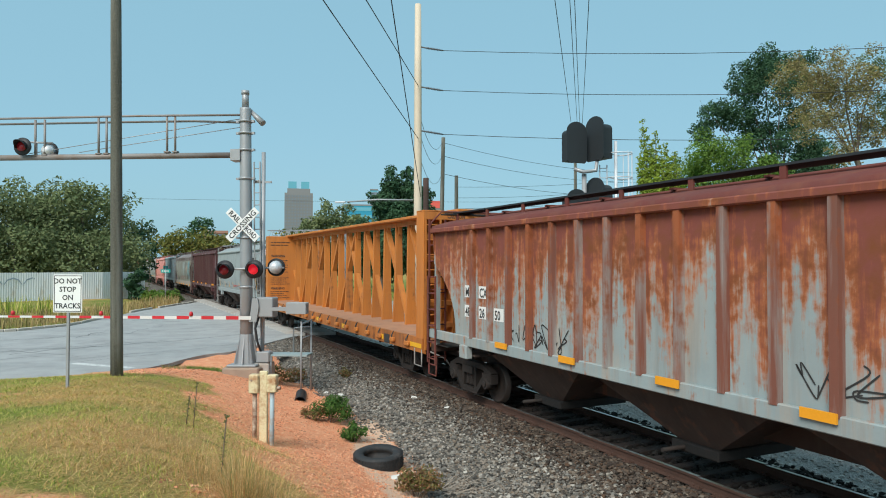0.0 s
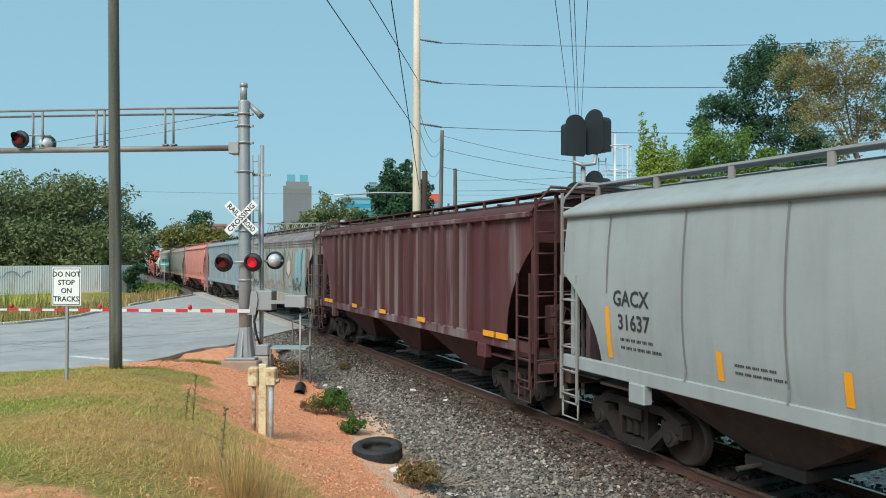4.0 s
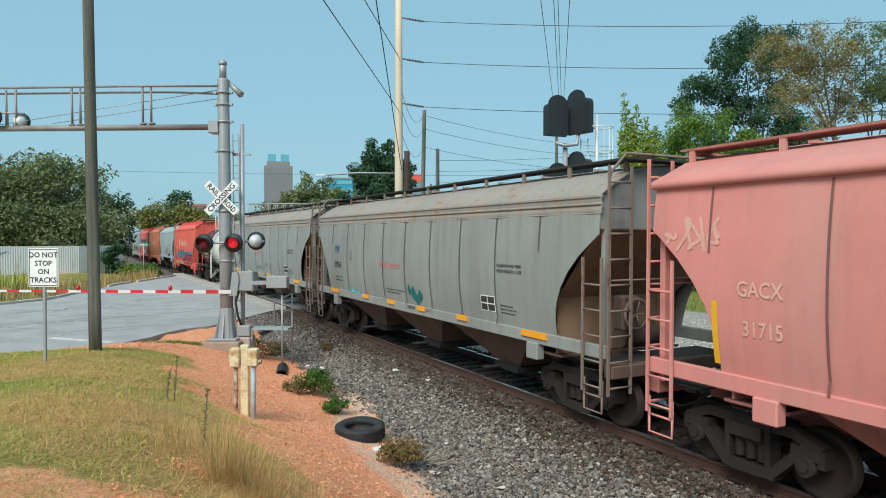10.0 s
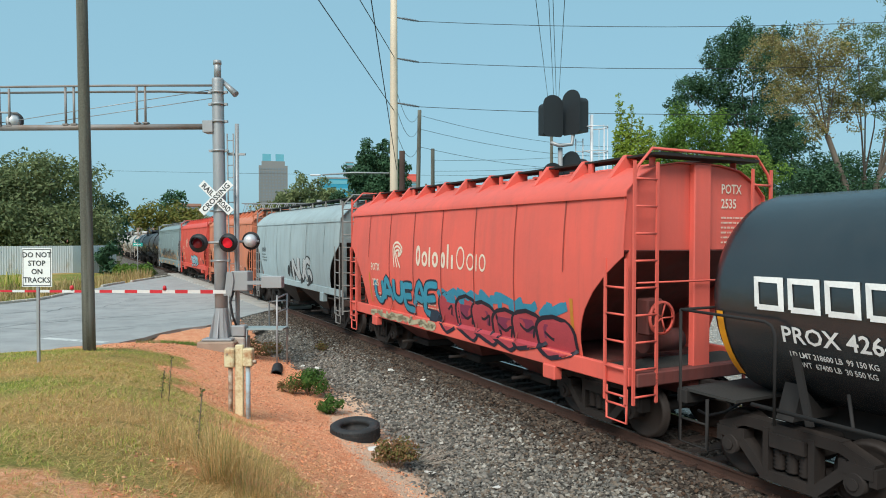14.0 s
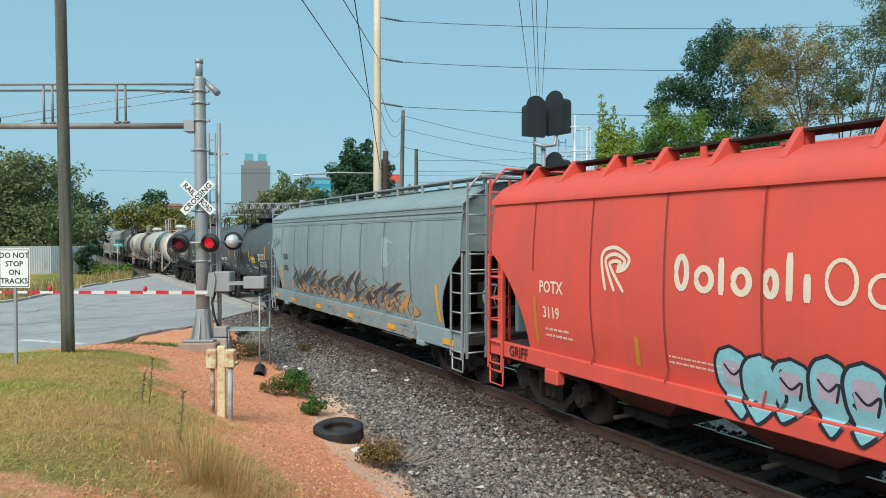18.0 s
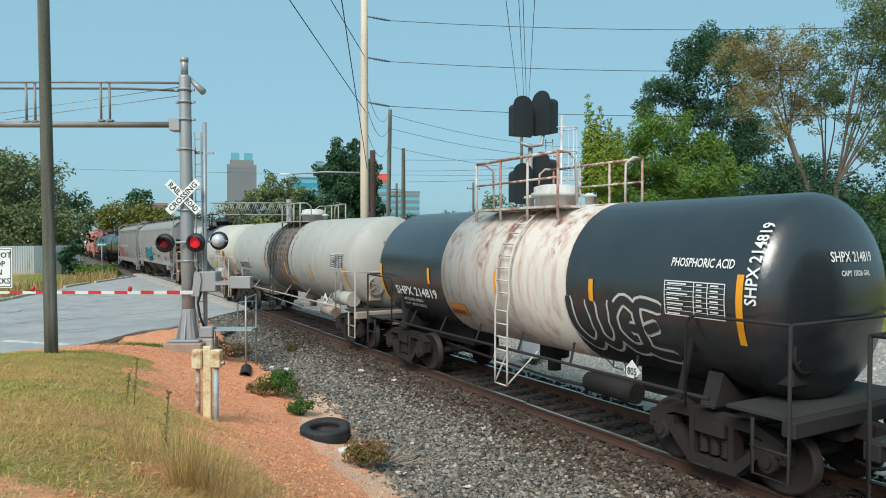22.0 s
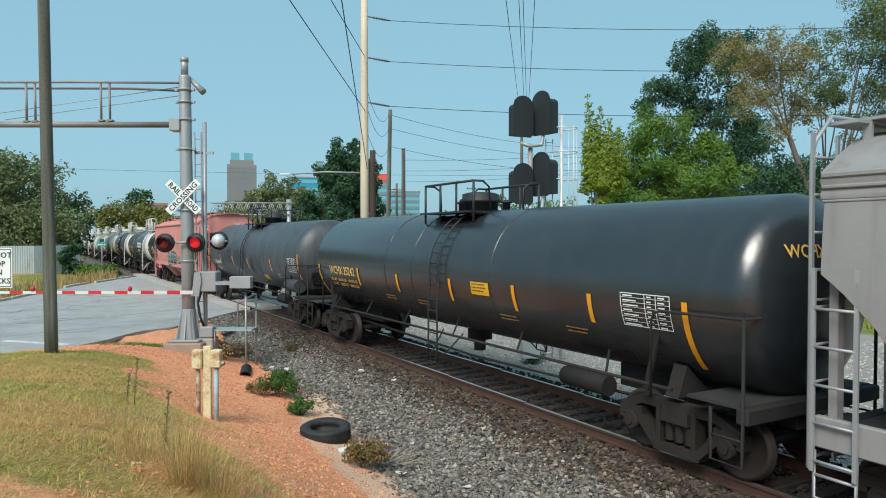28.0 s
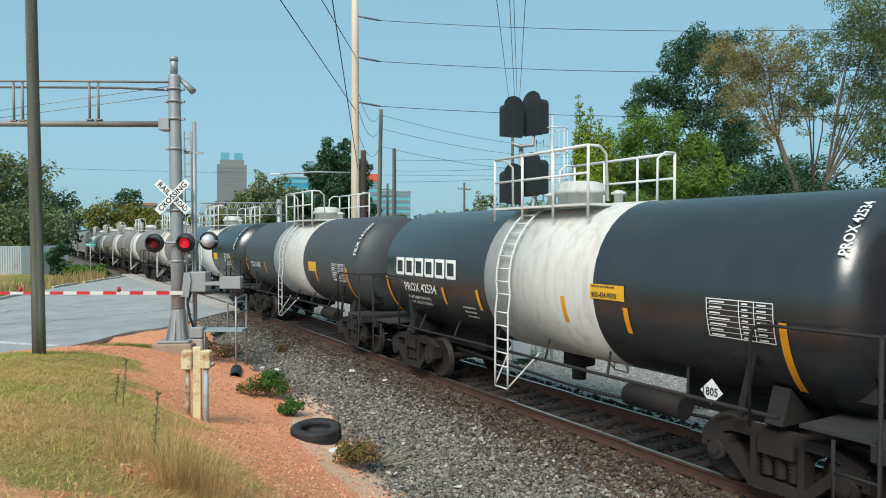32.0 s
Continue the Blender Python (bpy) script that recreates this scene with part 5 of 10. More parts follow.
def tree(x, y, h, w, kind, seed, density=1.0):
    """A tapered trunk, forked limbs and a crown of leaf clumps with gaps."""
    r = random.Random(seed)
    z = height(x, y) if -70 < x < 90 and -60 < y < 170 else -0.3
    t = thing("tree", pose(x, y, z), NAMES[kind], "tree", "trees")
    bm = bmesh.new()
    tr = 0.018 * h + 0.06
    top = (r.uniform(-0.05, 0.05) * h, r.uniform(-0.05, 0.05) * h, h * 0.86)
    tube_t(bm, [(0, 0, -0.3), (top[0] * 0.3, top[1] * 0.3, h * 0.3), (top[0] * 0.6, top[1] * 0.6, h * 0.6), top], [tr * 1.2, tr * 0.85, tr * 0.5, tr * 0.12])
    part("trunk", bm, BARK, t)
    cl = []
    n = 15 if kind != "lime" else 9
    lo = 0.2 if kind in ("green", "olive", "dark") else 0.3
    for i in range(n):
        f = lo + (0.97 - lo) * (i + r.random()) / n
        a = i * 2.4 + r.uniform(-0.5, 0.5)
        belly = math.sin(math.pi * min(1, (f - lo * 0.6) / (1.08 - lo * 0.6))) ** 0.7
        q = w / 2 * belly * r.uniform(0.5, 0.95)
        c = Vector((top[0] * f + q * math.cos(a), top[1] * f + q * math.sin(a), h * f))
        rad = w * r.uniform(0.13, 0.22) * (0.75 if f > 0.85 else 1)
        c.z = min(c.z, h - rad * 0.7)
        bm = bmesh.new()
        s0 = Vector((top[0] * f * 0.7, top[1] * f * 0.7, h * max(0.15, f - 0.18)))
        tube_t(bm, [s0, s0.lerp(c, 0.5) + Vector((0, 0, 0.03 * h)), c], [tr * 0.32 * (1.1 - f), tr * 0.2 * (1.1 - f), 0.02])
        part("limb", bm, BARK, t)
        cl.append((*c, rad))
        for _ in range(3):
            d = Vector((r.gauss(0, 1), r.gauss(0, 1), r.gauss(0, 0.7))).normalized()
            cl.append((*(c + d * rad * r.uniform(0.8, 1.25)), rad * r.uniform(0.35, 0.6)))
    if kind not in ("lime", "brown"):
        for i in range(16):
            f = lo + (0.9 - lo) * r.random()
            a, q = r.uniform(0, TAU), w / 2 * math.sin(math.pi * min(1, f / 1.08)) ** 0.7 * r.uniform(0, 0.75)
            cl.append((top[0] * f + q * math.cos(a), top[1] * f + q * math.sin(a), h * f, w * r.uniform(0.14, 0.22)))
    dist = math.hypot(x, y)
    leaf = (max(0.1, 0.002 * dist) if dist < 81 and x > 25 else max(0.13, 0.0026 * dist)) * (1.0 if kind != "brown" else 0.8)
    cover = (h * w * 0.75) / (leaf * leaf)
    leaf_cloud("crown", cl, int(min(20000 if x > 25 else 12000, cover * 3.2 * density)), leaf, LEAF[kind], t, seed)
    return t


def tube_t(bm, pts, rad, seg=7):
    last = None
    for p, r0 in zip(pts, rad):
        ring = [bm.verts.new((p[0] + r0 * math.cos(TAU * k / seg), p[1] + r0 * math.sin(TAU * k / seg), p[2])) for k in range(seg)]
        if last:
            for k in range(seg):
                bm.faces.new((last[k], last[(k + 1) % seg], ring[(k + 1) % seg], ring[k])).smooth = True
        last = ring


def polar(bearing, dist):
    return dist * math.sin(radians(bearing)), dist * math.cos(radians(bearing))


GROVE = [
    # bearing from the line's direction, distance, height, width, kind, density
    (66.5, 66, 22, 11, "dark", 1), (47.0, 76, 12.5, 8, "dark", 1), (54.2, 80, 15.5, 8, "dark", 1), (57.6, 76, 12.0, 8, "dark", 1),
    (52.0, 63, 9.0, 7, "dark", 1.1), (54.6, 62, 10.0, 6.5, "dark", 1.2), (57.0, 64, 10.2, 7, "dark", 1.1), (60.0, 63, 8.5, 8, "dark", 1.1), (62.6, 64, 8.5, 8, "dark", 1.1), (66, 60, 9, 8, "green", 1),
    (-9.0, 84, 13.4, 10, "olive", 1), (-5.8, 86, 12.8, 10, "olive", 1), (-3.3, 86, 12.8, 9, "olive", 1), (-1.0, 90, 12.2, 8, "olive", 1), (-7.4, 90, 12.5, 10, "olive", 1), (-4.4, 92, 12, 10, "olive", 1), (0.2, 94, 9.4, 5.5, "dark", 1),
    (-7.5, 81, 7.5, 9, "olive", 1), (-4.2, 82, 7.0, 9, "olive", 1), (-1.2, 83, 6.8, 8, "olive", 1), (-12.5, 82, 12, 10, "olive", 1),
    (2.6, 190, 12.0, 12, "yellow", 1.2), (4.4, 192, 14.0, 13, "yellow", 1.2), (6.3, 190, 12.0, 11, "yellow", 1.2), (7.6, 166, 9.5, 9, "yellow", 1), (5.0, 260, 22.0, 12, "dark", 1), (9.3, 160, 9.5, 9, "yellow", 1), (12.0, 150, 12.0, 8, "yellow", 1),
    (15.4, 114, 14.6, 9, "olive", 2.4), (17.5, 118, 12.5, 8.5, "olive", 2.4), (13.8, 114, 11.5, 7, "olive", 2), (19.6, 98, 14.5, 6.5, "dark", 2.4), (21.0, 94, 18.0, 7.5, "dark", 2.8), (22.2, 96, 16.0, 6.5, "dark", 2.6), (18.4, 102, 10.5, 6, "dark", 2),
    (26.2, 222, 12.5, 9, "dark", 1), (28.1, 222, 12.0, 9, "dark", 1), (30.0, 205, 12.5, 11, "olive", 1), (32.4, 152, 11.0, 8, "dark", 1), (33.9, 114, 11.5, 6, "olive", 1), (36.0, 120, 10, 8, "dark", 1), (38.5, 95, 9, 8, "green", 1),
]
for i, (b, d, h, w, kind, den) in enumerate(GROVE):
    tree(*polar(b, d), h, w, kind, 100 + i, den)


def limbed_tree(bearing, dist, kind, lobes, fork, seed, leaf, fill, lean=0.0, split=7, loose=1.0, label=""):
    """A tree whose limbs end in lobes (across, up, radius); each lobe holds sprays of leaves with gaps."""
    r = random.Random(seed)
    x, y = polar(bearing, dist)
    z = height(x, y)
    t = thing("tree", pose(x, y, z, 0, 0, -bearing), label or NAMES[kind], "tree", "trees")
    top = max(l[1] for l in lobes)
    tr = 0.011 * top + 0.05
    bm = bmesh.new()
    knee = (lean * 0.5, 0, fork * 0.5)
    tube_t(bm, [(0, 0, -0.3), knee, (lean, 0, fork)], [tr * 1.25, tr, tr * 0.8])
    part("trunk", bm, BARK, t)
    cl, area = [], 0.0
    for a, up, rad in lobes:
        c = Vector((a, r.uniform(-0.8, 0.8) * rad, up - z))
        s0 = Vector((lean, 0, fork)) if up - z > fork + 0.5 else Vector((lean * 0.6, 0, fork * 0.55))
        bm = bmesh.new()
        rad *= 1.2
        mid = s0.lerp(c, 0.55) + Vector((r.uniform(-0.4, 0.4), 0, 0.04 * (c - s0).length))
        tube_t(bm, [s0, mid, c], [tr * 0.3, tr * 0.2, 0.02])
        for k in range(4):
            d = Vector((r.gauss(0, 1), r.gauss(0, 0.7), r.gauss(0.5, 0.6))).normalized()
            tube_t(bm, [mid.lerp(c, 0.3 + 0.2 * k), c + d * rad * 0.95], [tr * 0.09, 0.01], 5)
        part("limb", bm, BARK, t)
        area += rad * rad * math.pi
        for k in range(split):
            d = Vector((r.gauss(0, 1), r.gauss(0, 1), r.gauss(0.1, 0.85))).normalized()
            cl.append((*(c + d * rad * r.uniform(0.3, 1.05) * loose), rad * r.uniform(0.2, 0.48)))
        if fill > 1.0:
            cl.append((*c, rad * 0.75))
    leaf_cloud("crown", cl, int(min(32000, fill * area / (leaf * leaf) * 1.1)), leaf, LEAF[kind], t, seed, 0.85)
    return t


limbed_tree(51.1, 78, "dark", [(-1.4, 24.5, 2.2), (1.7, 24.5, 1.6), (-3.1, 22.4, 2.2), (0.3, 21.3, 2.9), (-6.3, 19.4, 2.0), (-3.6, 18.9, 2.3), (-7.4, 17.6, 1.2), (-2.1, 16.7, 1.9), (1.2, 16.4, 2.6), (3.6, 14.5, 2.5), (1.7, 12.2, 2.3), (-1.0, 13.3, 1.7)], 9.0, 501, 0.16, 4.2, -0.2, 15)
limbed_tree(59.7, 62, "brown", [(-7.9, 19.5, 1.2), (-6.6, 18.0, 2.0), (-4.3, 18.6, 1.7), (-6.0, 15.7, 2.1), (-3.7, 15.9, 1.9), (-3.2, 13.6, 1.4), (-4.4, 12.2, 1.1), (-2.5, 17.6, 1.1)], 12.0, 502, 0.1, 1.9, -3.8, 18, 1.2)
limbed_tree(58.8, 67, "sage", [(-0.8, 19.6, 1.4), (-0.5, 17.1, 1.7), (-1.1, 14.8, 1.3), (0.5, 15.3, 1.2)], 9.0, 503, 0.1, 1.9, -0.3, 16, 1.25)
limbed_tree(59.1, 61, "sage", [(2.2, 19.9, 1.9), (3.6, 20.6, 2.0), (1.7, 17.5, 1.7), (3.4, 17.5, 1.8), (2.4, 15.1, 1.7), (3.8, 14.1, 1.9), (1.1, 12.6, 0.9), (2.9, 11.5, 1.5), (5.0, 18.5, 2.4), (5.2, 14.7, 2.4), (2.3, 9.8, 0.9), (4.9, 11.0, 2.0)], 8.0, 504, 0.1, 2.0, 0.2, 16, 1.2)
limbed_tree(45.3, 52, "green", [(0.8, 10.7, 1.7), (-0.4, 9.7, 1.4), (-0.9, 7.6, 1.6), (1.2, 8.0, 1.8), (-1.8, 6.4, 1.1), (0.2, 5.8, 1.6), (-1.2, 3.8, 1.6), (1.2, 3.6, 1.7), (0, 1.8, 1.6)], 4.0, 505, 0.11, 4.2, 0, 15)
limbed_tree(49.4, 53, "green", [(-1.3, 11.2, 1.5), (-0.3, 9.6, 1.7), (1.1, 10.0, 1.4), (-0.4, 7.5, 1.9), (1.8, 7.7, 1.6), (-1.2, 5.8, 1.7), (1.2, 5.6, 1.6), (-1.4, 3.6, 1.7), (1.2, 3.4, 1.7), (0, 1.8, 1.6)], 4.0, 506, 0.11, 4.2, 0, 15)
lime = limbed_tree(42.2, 46, "lime", [(-0.2, 8.3, 0.8), (0.4, 7.1, 0.9), (-0.6, 6.8, 0.6), (1.0, 7.9, 0.8), (0.3, 6.1, 0.8), (0, 4.6, 1.0), (0.3, 3.2, 0.9)], 4.0, 507, 0.1, 4.0, 0, 12)
r = random.Random(41)
for a, up in ((-0.8, 12.8), (0.0, 11.9), (0.6, 11.1), (1.2, 10.6), (-1.0, 10.4), (1.5, 9.7), (-0.4, 11.2), (0.9, 9.6)):
    # upright shoots, leafy to a point
    top = Vector((a, r.uniform(-0.5, 0.5), up - height(*polar(42.2, 46))))
    low = Vector((0.25 * a, 0, 6.0))
    bm = bmesh.new()
    tube_t(bm, [low, low.lerp(top, 0.5), top], [0.05, 0.035, 0.01], 5)
    part("limb", bm, BARK, lime)
    leaf_cloud("shoot", [(*low.lerp(top, 0.3 + 0.7 * k / 9), 0.85 - 0.07 * k) for k in range(10)], 1500, 0.11, LEAF["lime"], lime, 900 + int(up * 10), 0.9)
r = random.Random(77)
for i in range(15):
    px, py = polar(43.5 + 1.75 * i, 56 + r.uniform(-3, 3))
    s = thing("shrub", pose(px, py, height(px, py)), "dense dark green undergrowth below tall trees", "shrub", "undergrowth")
    cl = [(r.uniform(-2, 2), r.uniform(-1.2, 1.2), r.uniform(0.5, 5.0) if k < 14 else r.uniform(0.3, 1.2), r.uniform(0.8, 1.4)) for k in range(20)]
    leaf_cloud("foliage", cl, 5200, 0.12, LEAF["dark"], s, 300 + i)
    part("stem", rod(bmesh.new(), (0, 0, -0.2), (0.3, 0.1, 4.2), 0.07, 6), BARK, s)
hedge = thing("hedge", pose(0.4, 76.0, height(0.4, 76)), "clipped dark evergreen bush at the wall's end", "hedge")
leaf_cloud("foliage", [(0.5 * math.sin(k), 0.4 * math.cos(k * 2), 0.4 + 0.28 * k, 0.65) for k in range(9)], 1200, 0.2, LEAF["dark"], hedge, 4)
for i, (x, y) in enumerate(((3.4, 70.0), (2.6, 72.0), (4.0, 73.5), (1.8, 70.5))):
    s = thing("shrub", pose(x, y, height(x, y)), "low green shrub by the street sign", "shrub")
    leaf_cloud("foliage", [(0.5 * math.cos(k), 0.5 * math.sin(k), 0.3 + 0.12 * k, 0.5) for k in range(6)], 500, 0.16, LEAF["green"], s, 40 + i)

# ---- far town ----
HOTEL = mat("grey_tower_concrete", (0.2, 0.205, 0.21), 0.85, 0, 0.06, 0.02, 0, 1)
HOTELD = mat("tower_window_band", (0.16, 0.2, 0.24), 0.3, 0, 0.1, 0.05, 0, 1)
TEALG = mat("teal_glass", (0.03, 0.26, 0.4), 0.15, 0.0, 0.08, 0.03, 0, 1)
TEALL = mat("pale_teal_glass", (0.12, 0.36, 0.45), 0.2, 0.0, 0.08, 0.03, 0, 1)
REDR = mat("red_roof_panel", (0.6, 0.09, 0.07), 0.7, 0, 0.1, 0.1, 0, 1)
BRICKB = mat("far_brick", (0.34, 0.18, 0.14), 0.9, 0, 0.1, 0.1, 0, 1)
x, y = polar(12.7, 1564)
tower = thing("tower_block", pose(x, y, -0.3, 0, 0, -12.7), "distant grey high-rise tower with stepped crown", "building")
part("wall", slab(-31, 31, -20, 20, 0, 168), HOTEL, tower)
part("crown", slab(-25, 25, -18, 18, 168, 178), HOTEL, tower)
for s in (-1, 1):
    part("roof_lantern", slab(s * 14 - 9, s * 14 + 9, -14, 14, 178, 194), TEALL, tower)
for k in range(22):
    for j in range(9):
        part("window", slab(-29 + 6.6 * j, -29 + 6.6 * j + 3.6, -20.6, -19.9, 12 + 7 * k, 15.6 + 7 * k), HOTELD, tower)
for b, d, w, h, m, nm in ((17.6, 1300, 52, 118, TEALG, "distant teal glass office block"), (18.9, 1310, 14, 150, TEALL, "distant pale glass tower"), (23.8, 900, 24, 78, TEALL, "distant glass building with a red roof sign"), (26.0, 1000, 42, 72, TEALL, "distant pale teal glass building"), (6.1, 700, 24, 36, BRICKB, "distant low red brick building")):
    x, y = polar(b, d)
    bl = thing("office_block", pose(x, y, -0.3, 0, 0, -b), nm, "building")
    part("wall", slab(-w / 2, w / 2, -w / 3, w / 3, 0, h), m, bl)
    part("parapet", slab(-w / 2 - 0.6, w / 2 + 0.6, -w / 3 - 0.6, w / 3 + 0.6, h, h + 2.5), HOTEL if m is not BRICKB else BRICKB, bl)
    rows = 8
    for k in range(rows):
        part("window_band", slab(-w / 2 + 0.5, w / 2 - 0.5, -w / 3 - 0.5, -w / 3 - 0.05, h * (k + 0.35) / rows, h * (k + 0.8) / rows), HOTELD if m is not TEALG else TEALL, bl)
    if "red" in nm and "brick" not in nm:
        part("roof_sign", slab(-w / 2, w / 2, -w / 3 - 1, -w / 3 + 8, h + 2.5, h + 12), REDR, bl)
# ---- freight cars: paint ----
def weather(name, base, streak=None, samt=0.4, rust=None, ramt=0.0, top=0.0, grime=(0.12, 0.1, 0.085), gamt=0.35, rough=0.6, sscale=2.2, spec=0.35, rscale=2.4, core=None):
    """Car paint with streaks that run down, rust that may start from the roof, and road grime."""
    m = bpy.data.materials.new(name)
    m.use_nodes = True
    n, l = m.node_tree.nodes, m.node_tree.links
    b = n["Principled BSDF"]
    b.inputs["Roughness"].default_value = rough
    b.inputs["Specular IOR Level"].default_value = spec
    tc = n.new("ShaderNodeTexCoord")
    vert = n.new("ShaderNodeMapping")
    vert.inputs["Scale"].default_value = (1, 1, 0.09)
    l.new(tc.outputs["Object"], vert.inputs[0])

    def field(src, scale, detail, lo, hi):
        t = n.new("ShaderNodeTexNoise")
        t.inputs["Scale"].default_value, t.inputs["Detail"].default_value, t.inputs["Roughness"].default_value = scale, detail, 0.6
        l.new(src, t.inputs[0])
        r = n.new("ShaderNodeMapRange")
        r.inputs[1].default_value, r.inputs[2].default_value = lo, hi
        l.new(t.outputs[0], r.inputs[0])
        return r.outputs[0]

    def blend(fac, a, col):
        x = n.new("ShaderNodeMix")
        x.data_type = "RGBA"
        l.new(fac, x.inputs[0])
        if isinstance(a, tuple):
            x.inputs[6].default_value = (*a, 1)
        else:
            l.new(a, x.inputs[6])
        x.inputs[7].default_value = (*col, 1)
        return x.outputs[2]

    def times(a, k):
        x = n.new("ShaderNodeMath")
        x.operation = "MULTIPLY"
        l.new(a, x.inputs[0])
        if isinstance(k, float):
            x.inputs[1].default_value = k
        else:
            l.new(k, x.inputs[1])
        return x.outputs[0]

    soft = tuple(min(1, c * 0.82 + 0.012) for c in base)
    col = blend(field(tc.outputs["Object"], 0.7, 5, 0.35, 0.7), base, soft)
    if streak:
        col = blend(times(field(vert.outputs[0], sscale, 6, 0.47, 0.68), float(samt)), col, streak)
    col = blend(times(field(vert.outputs[0], 5.0, 8, 0.5, 0.85), float(gamt)), col, grime)
    if rust:
        sep = n.new("ShaderNodeSeparateXYZ")
        l.new(tc.outputs["Object"], sep.inputs[0])
        ht = n.new("ShaderNodeMapRange")
        ht.inputs[1].default_value, ht.inputs[2].default_value = 1.2, 4.6
        ht.inputs[3].default_value, ht.inputs[4].default_value = -top, top
        l.new(sep.outputs[2], ht.inputs[0])
        t = n.new("ShaderNodeTexNoise")
        t.inputs["Scale"].default_value, t.inputs["Detail"].default_value, t.inputs["Roughness"].default_value = rscale, 10, 0.68
        l.new(vert.outputs[0], t.inputs[0])
        t2 = n.new("ShaderNodeTexNoise")
        t2.inputs["Scale"].default_value, t2.inputs["Detail"].default_value = 6.0, 8
        l.new(tc.outputs["Object"], t2.inputs[0])
        s = n.new("ShaderNodeMath")
        s.operation = "ADD"
        l.new(t.outputs[0], s.inputs[0])
        l.new(ht.outputs[0], s.inputs[1])
        s2 = n.new("ShaderNodeMath")
        s2.operation = "MULTIPLY_ADD"
        l.new(t2.outputs[0], s2.inputs[0])
        s2.inputs[1].default_value = 0.3
        l.new(s.outputs[0], s2.inputs[2])
        r = n.new("ShaderNodeMapRange")
        r.inputs[1].default_value, r.inputs[2].default_value = 0.78 - 0.3 * ramt, 0.92 - 0.3 * ramt
        l.new(s2.outputs[0], r.inputs[0])
        col = blend(r.outputs[0], col, rust)
        if core:
            rc = n.new("ShaderNodeMapRange")
            rc.inputs[1].default_value, rc.inputs[2].default_value = 0.88 - 0.3 * ramt, 1.02 - 0.3 * ramt
            l.new(s2.outputs[0], rc.inputs[0])
            col = blend(rc.outputs[0], col, core)
        col = blend(times(r.outputs[0], field(tc.outputs["Object"], 3.0, 6, 0.45, 0.7)), col, tuple(c * 0.45 for c in rust))
    l.new(col, b.inputs["Base Color"])
    bump = n.new("ShaderNodeBump")
    bump.inputs["Strength"].default_value, bump.inputs["Distance"].default_value = 0.12, 0.02
    l.new(field(tc.outputs["Object"], 9.0, 6, 0.2, 0.8), bump.inputs["Height"])
    l.new(bump.outputs[0], b.inputs["Normal"])
    return m


TRUCKM = weather("truck_iron", (0.021, 0.016, 0.014), (0.044, 0.03, 0.023), 0.5, grime=(0.035, 0.028, 0.024), gamt=0.3, rough=0.85)
WHEELM = mat("wheel_steel", (0.026, 0.019, 0.016), 0.7, 0.1, 0.2, 5, 0.1, 30)
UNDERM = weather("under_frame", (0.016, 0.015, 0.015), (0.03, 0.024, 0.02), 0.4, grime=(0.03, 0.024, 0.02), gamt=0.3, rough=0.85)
ORANGE = mat("orange_reflector", (0.78, 0.32, 0.015), 0.45, 0, 0.06, 6, 0.03, 40)
YELLOWM = mat("yellow_placard", (0.74, 0.39, 0.02), 0.5, 0, 0.06, 6, 0.03, 40)
DULLY = mat("dull_yellow_strip", (0.5, 0.2, 0.025), 0.6, 0, 0.15, 6, 0.03, 40)
LETW = mat("white_lettering", (0.72, 0.72, 0.7), 0.6, 0, 0.12, 6, 0.02, 40)
LETB = mat("black_lettering", (0.03, 0.03, 0.032), 0.6, 0, 0.2, 6, 0.02, 40)
LETR = mat("red_lettering", (0.6, 0.06, 0.05), 0.6, 0, 0.12, 6, 0.02, 40)
LETG = mat("faded_lettering", (0.55, 0.42, 0.32), 0.65, 0, 0.2, 4, 0.02, 40)
LETC = mat("cream_lettering", (0.72, 0.62, 0.5), 0.65, 0, 0.15, 4, 0.02, 40)
LETY = mat("gold_lettering", (0.7, 0.42, 0.1), 0.6, 0, 0.12, 4, 0.02, 40)
GRATE = mat("walkway_grating", (0.028, 0.028, 0.026), 0.9, 0, 0.2, 8, 0.3, 60)
SPRAY = {}


def spray(col):
    """A flat aerosol paint of that colour."""
    if col not in SPRAY:
        SPRAY[col] = mat("spray_paint", col, 0.6, 0, 0.18, 5, 0.03, 40)
    return SPRAY[col]


# ---- freight cars: shared iron ----
def bars(bm, segs, x0, x1):
    """Flat bars in the plane of y and z, from x0 to x1 thick: (y0, z0, y1, z1, width)."""
    for y0, z0, y1, z1, w in segs:
        x0, x1 = x0 - 0.0015, x1 + 0.0015
        d = Vector((0, y1 - y0, z1 - z0))
        k = d.normalized() * (w * 0.25)
        s = Vector((0, -d.z, d.y)).normalized() * (w / 2)
        a, b = Vector((0, y0, z0)) - k, Vector((0, y1, z1)) + k
        q = [a - s, b - s, b + s, a + s]
        lo = [bm.verts.new((x0, p.y, p.z)) for p in q]
        hi = [bm.verts.new((x1, p.y, p.z)) for p in q]
        bm.faces.new(lo[::-1])
        bm.faces.new(hi)
        for k in range(4):
            bm.faces.new((lo[k], lo[(k + 1) % 4], hi[(k + 1) % 4], hi[k]))
    bmesh.ops.recalc_face_normals(bm, faces=bm.faces)
    return bm


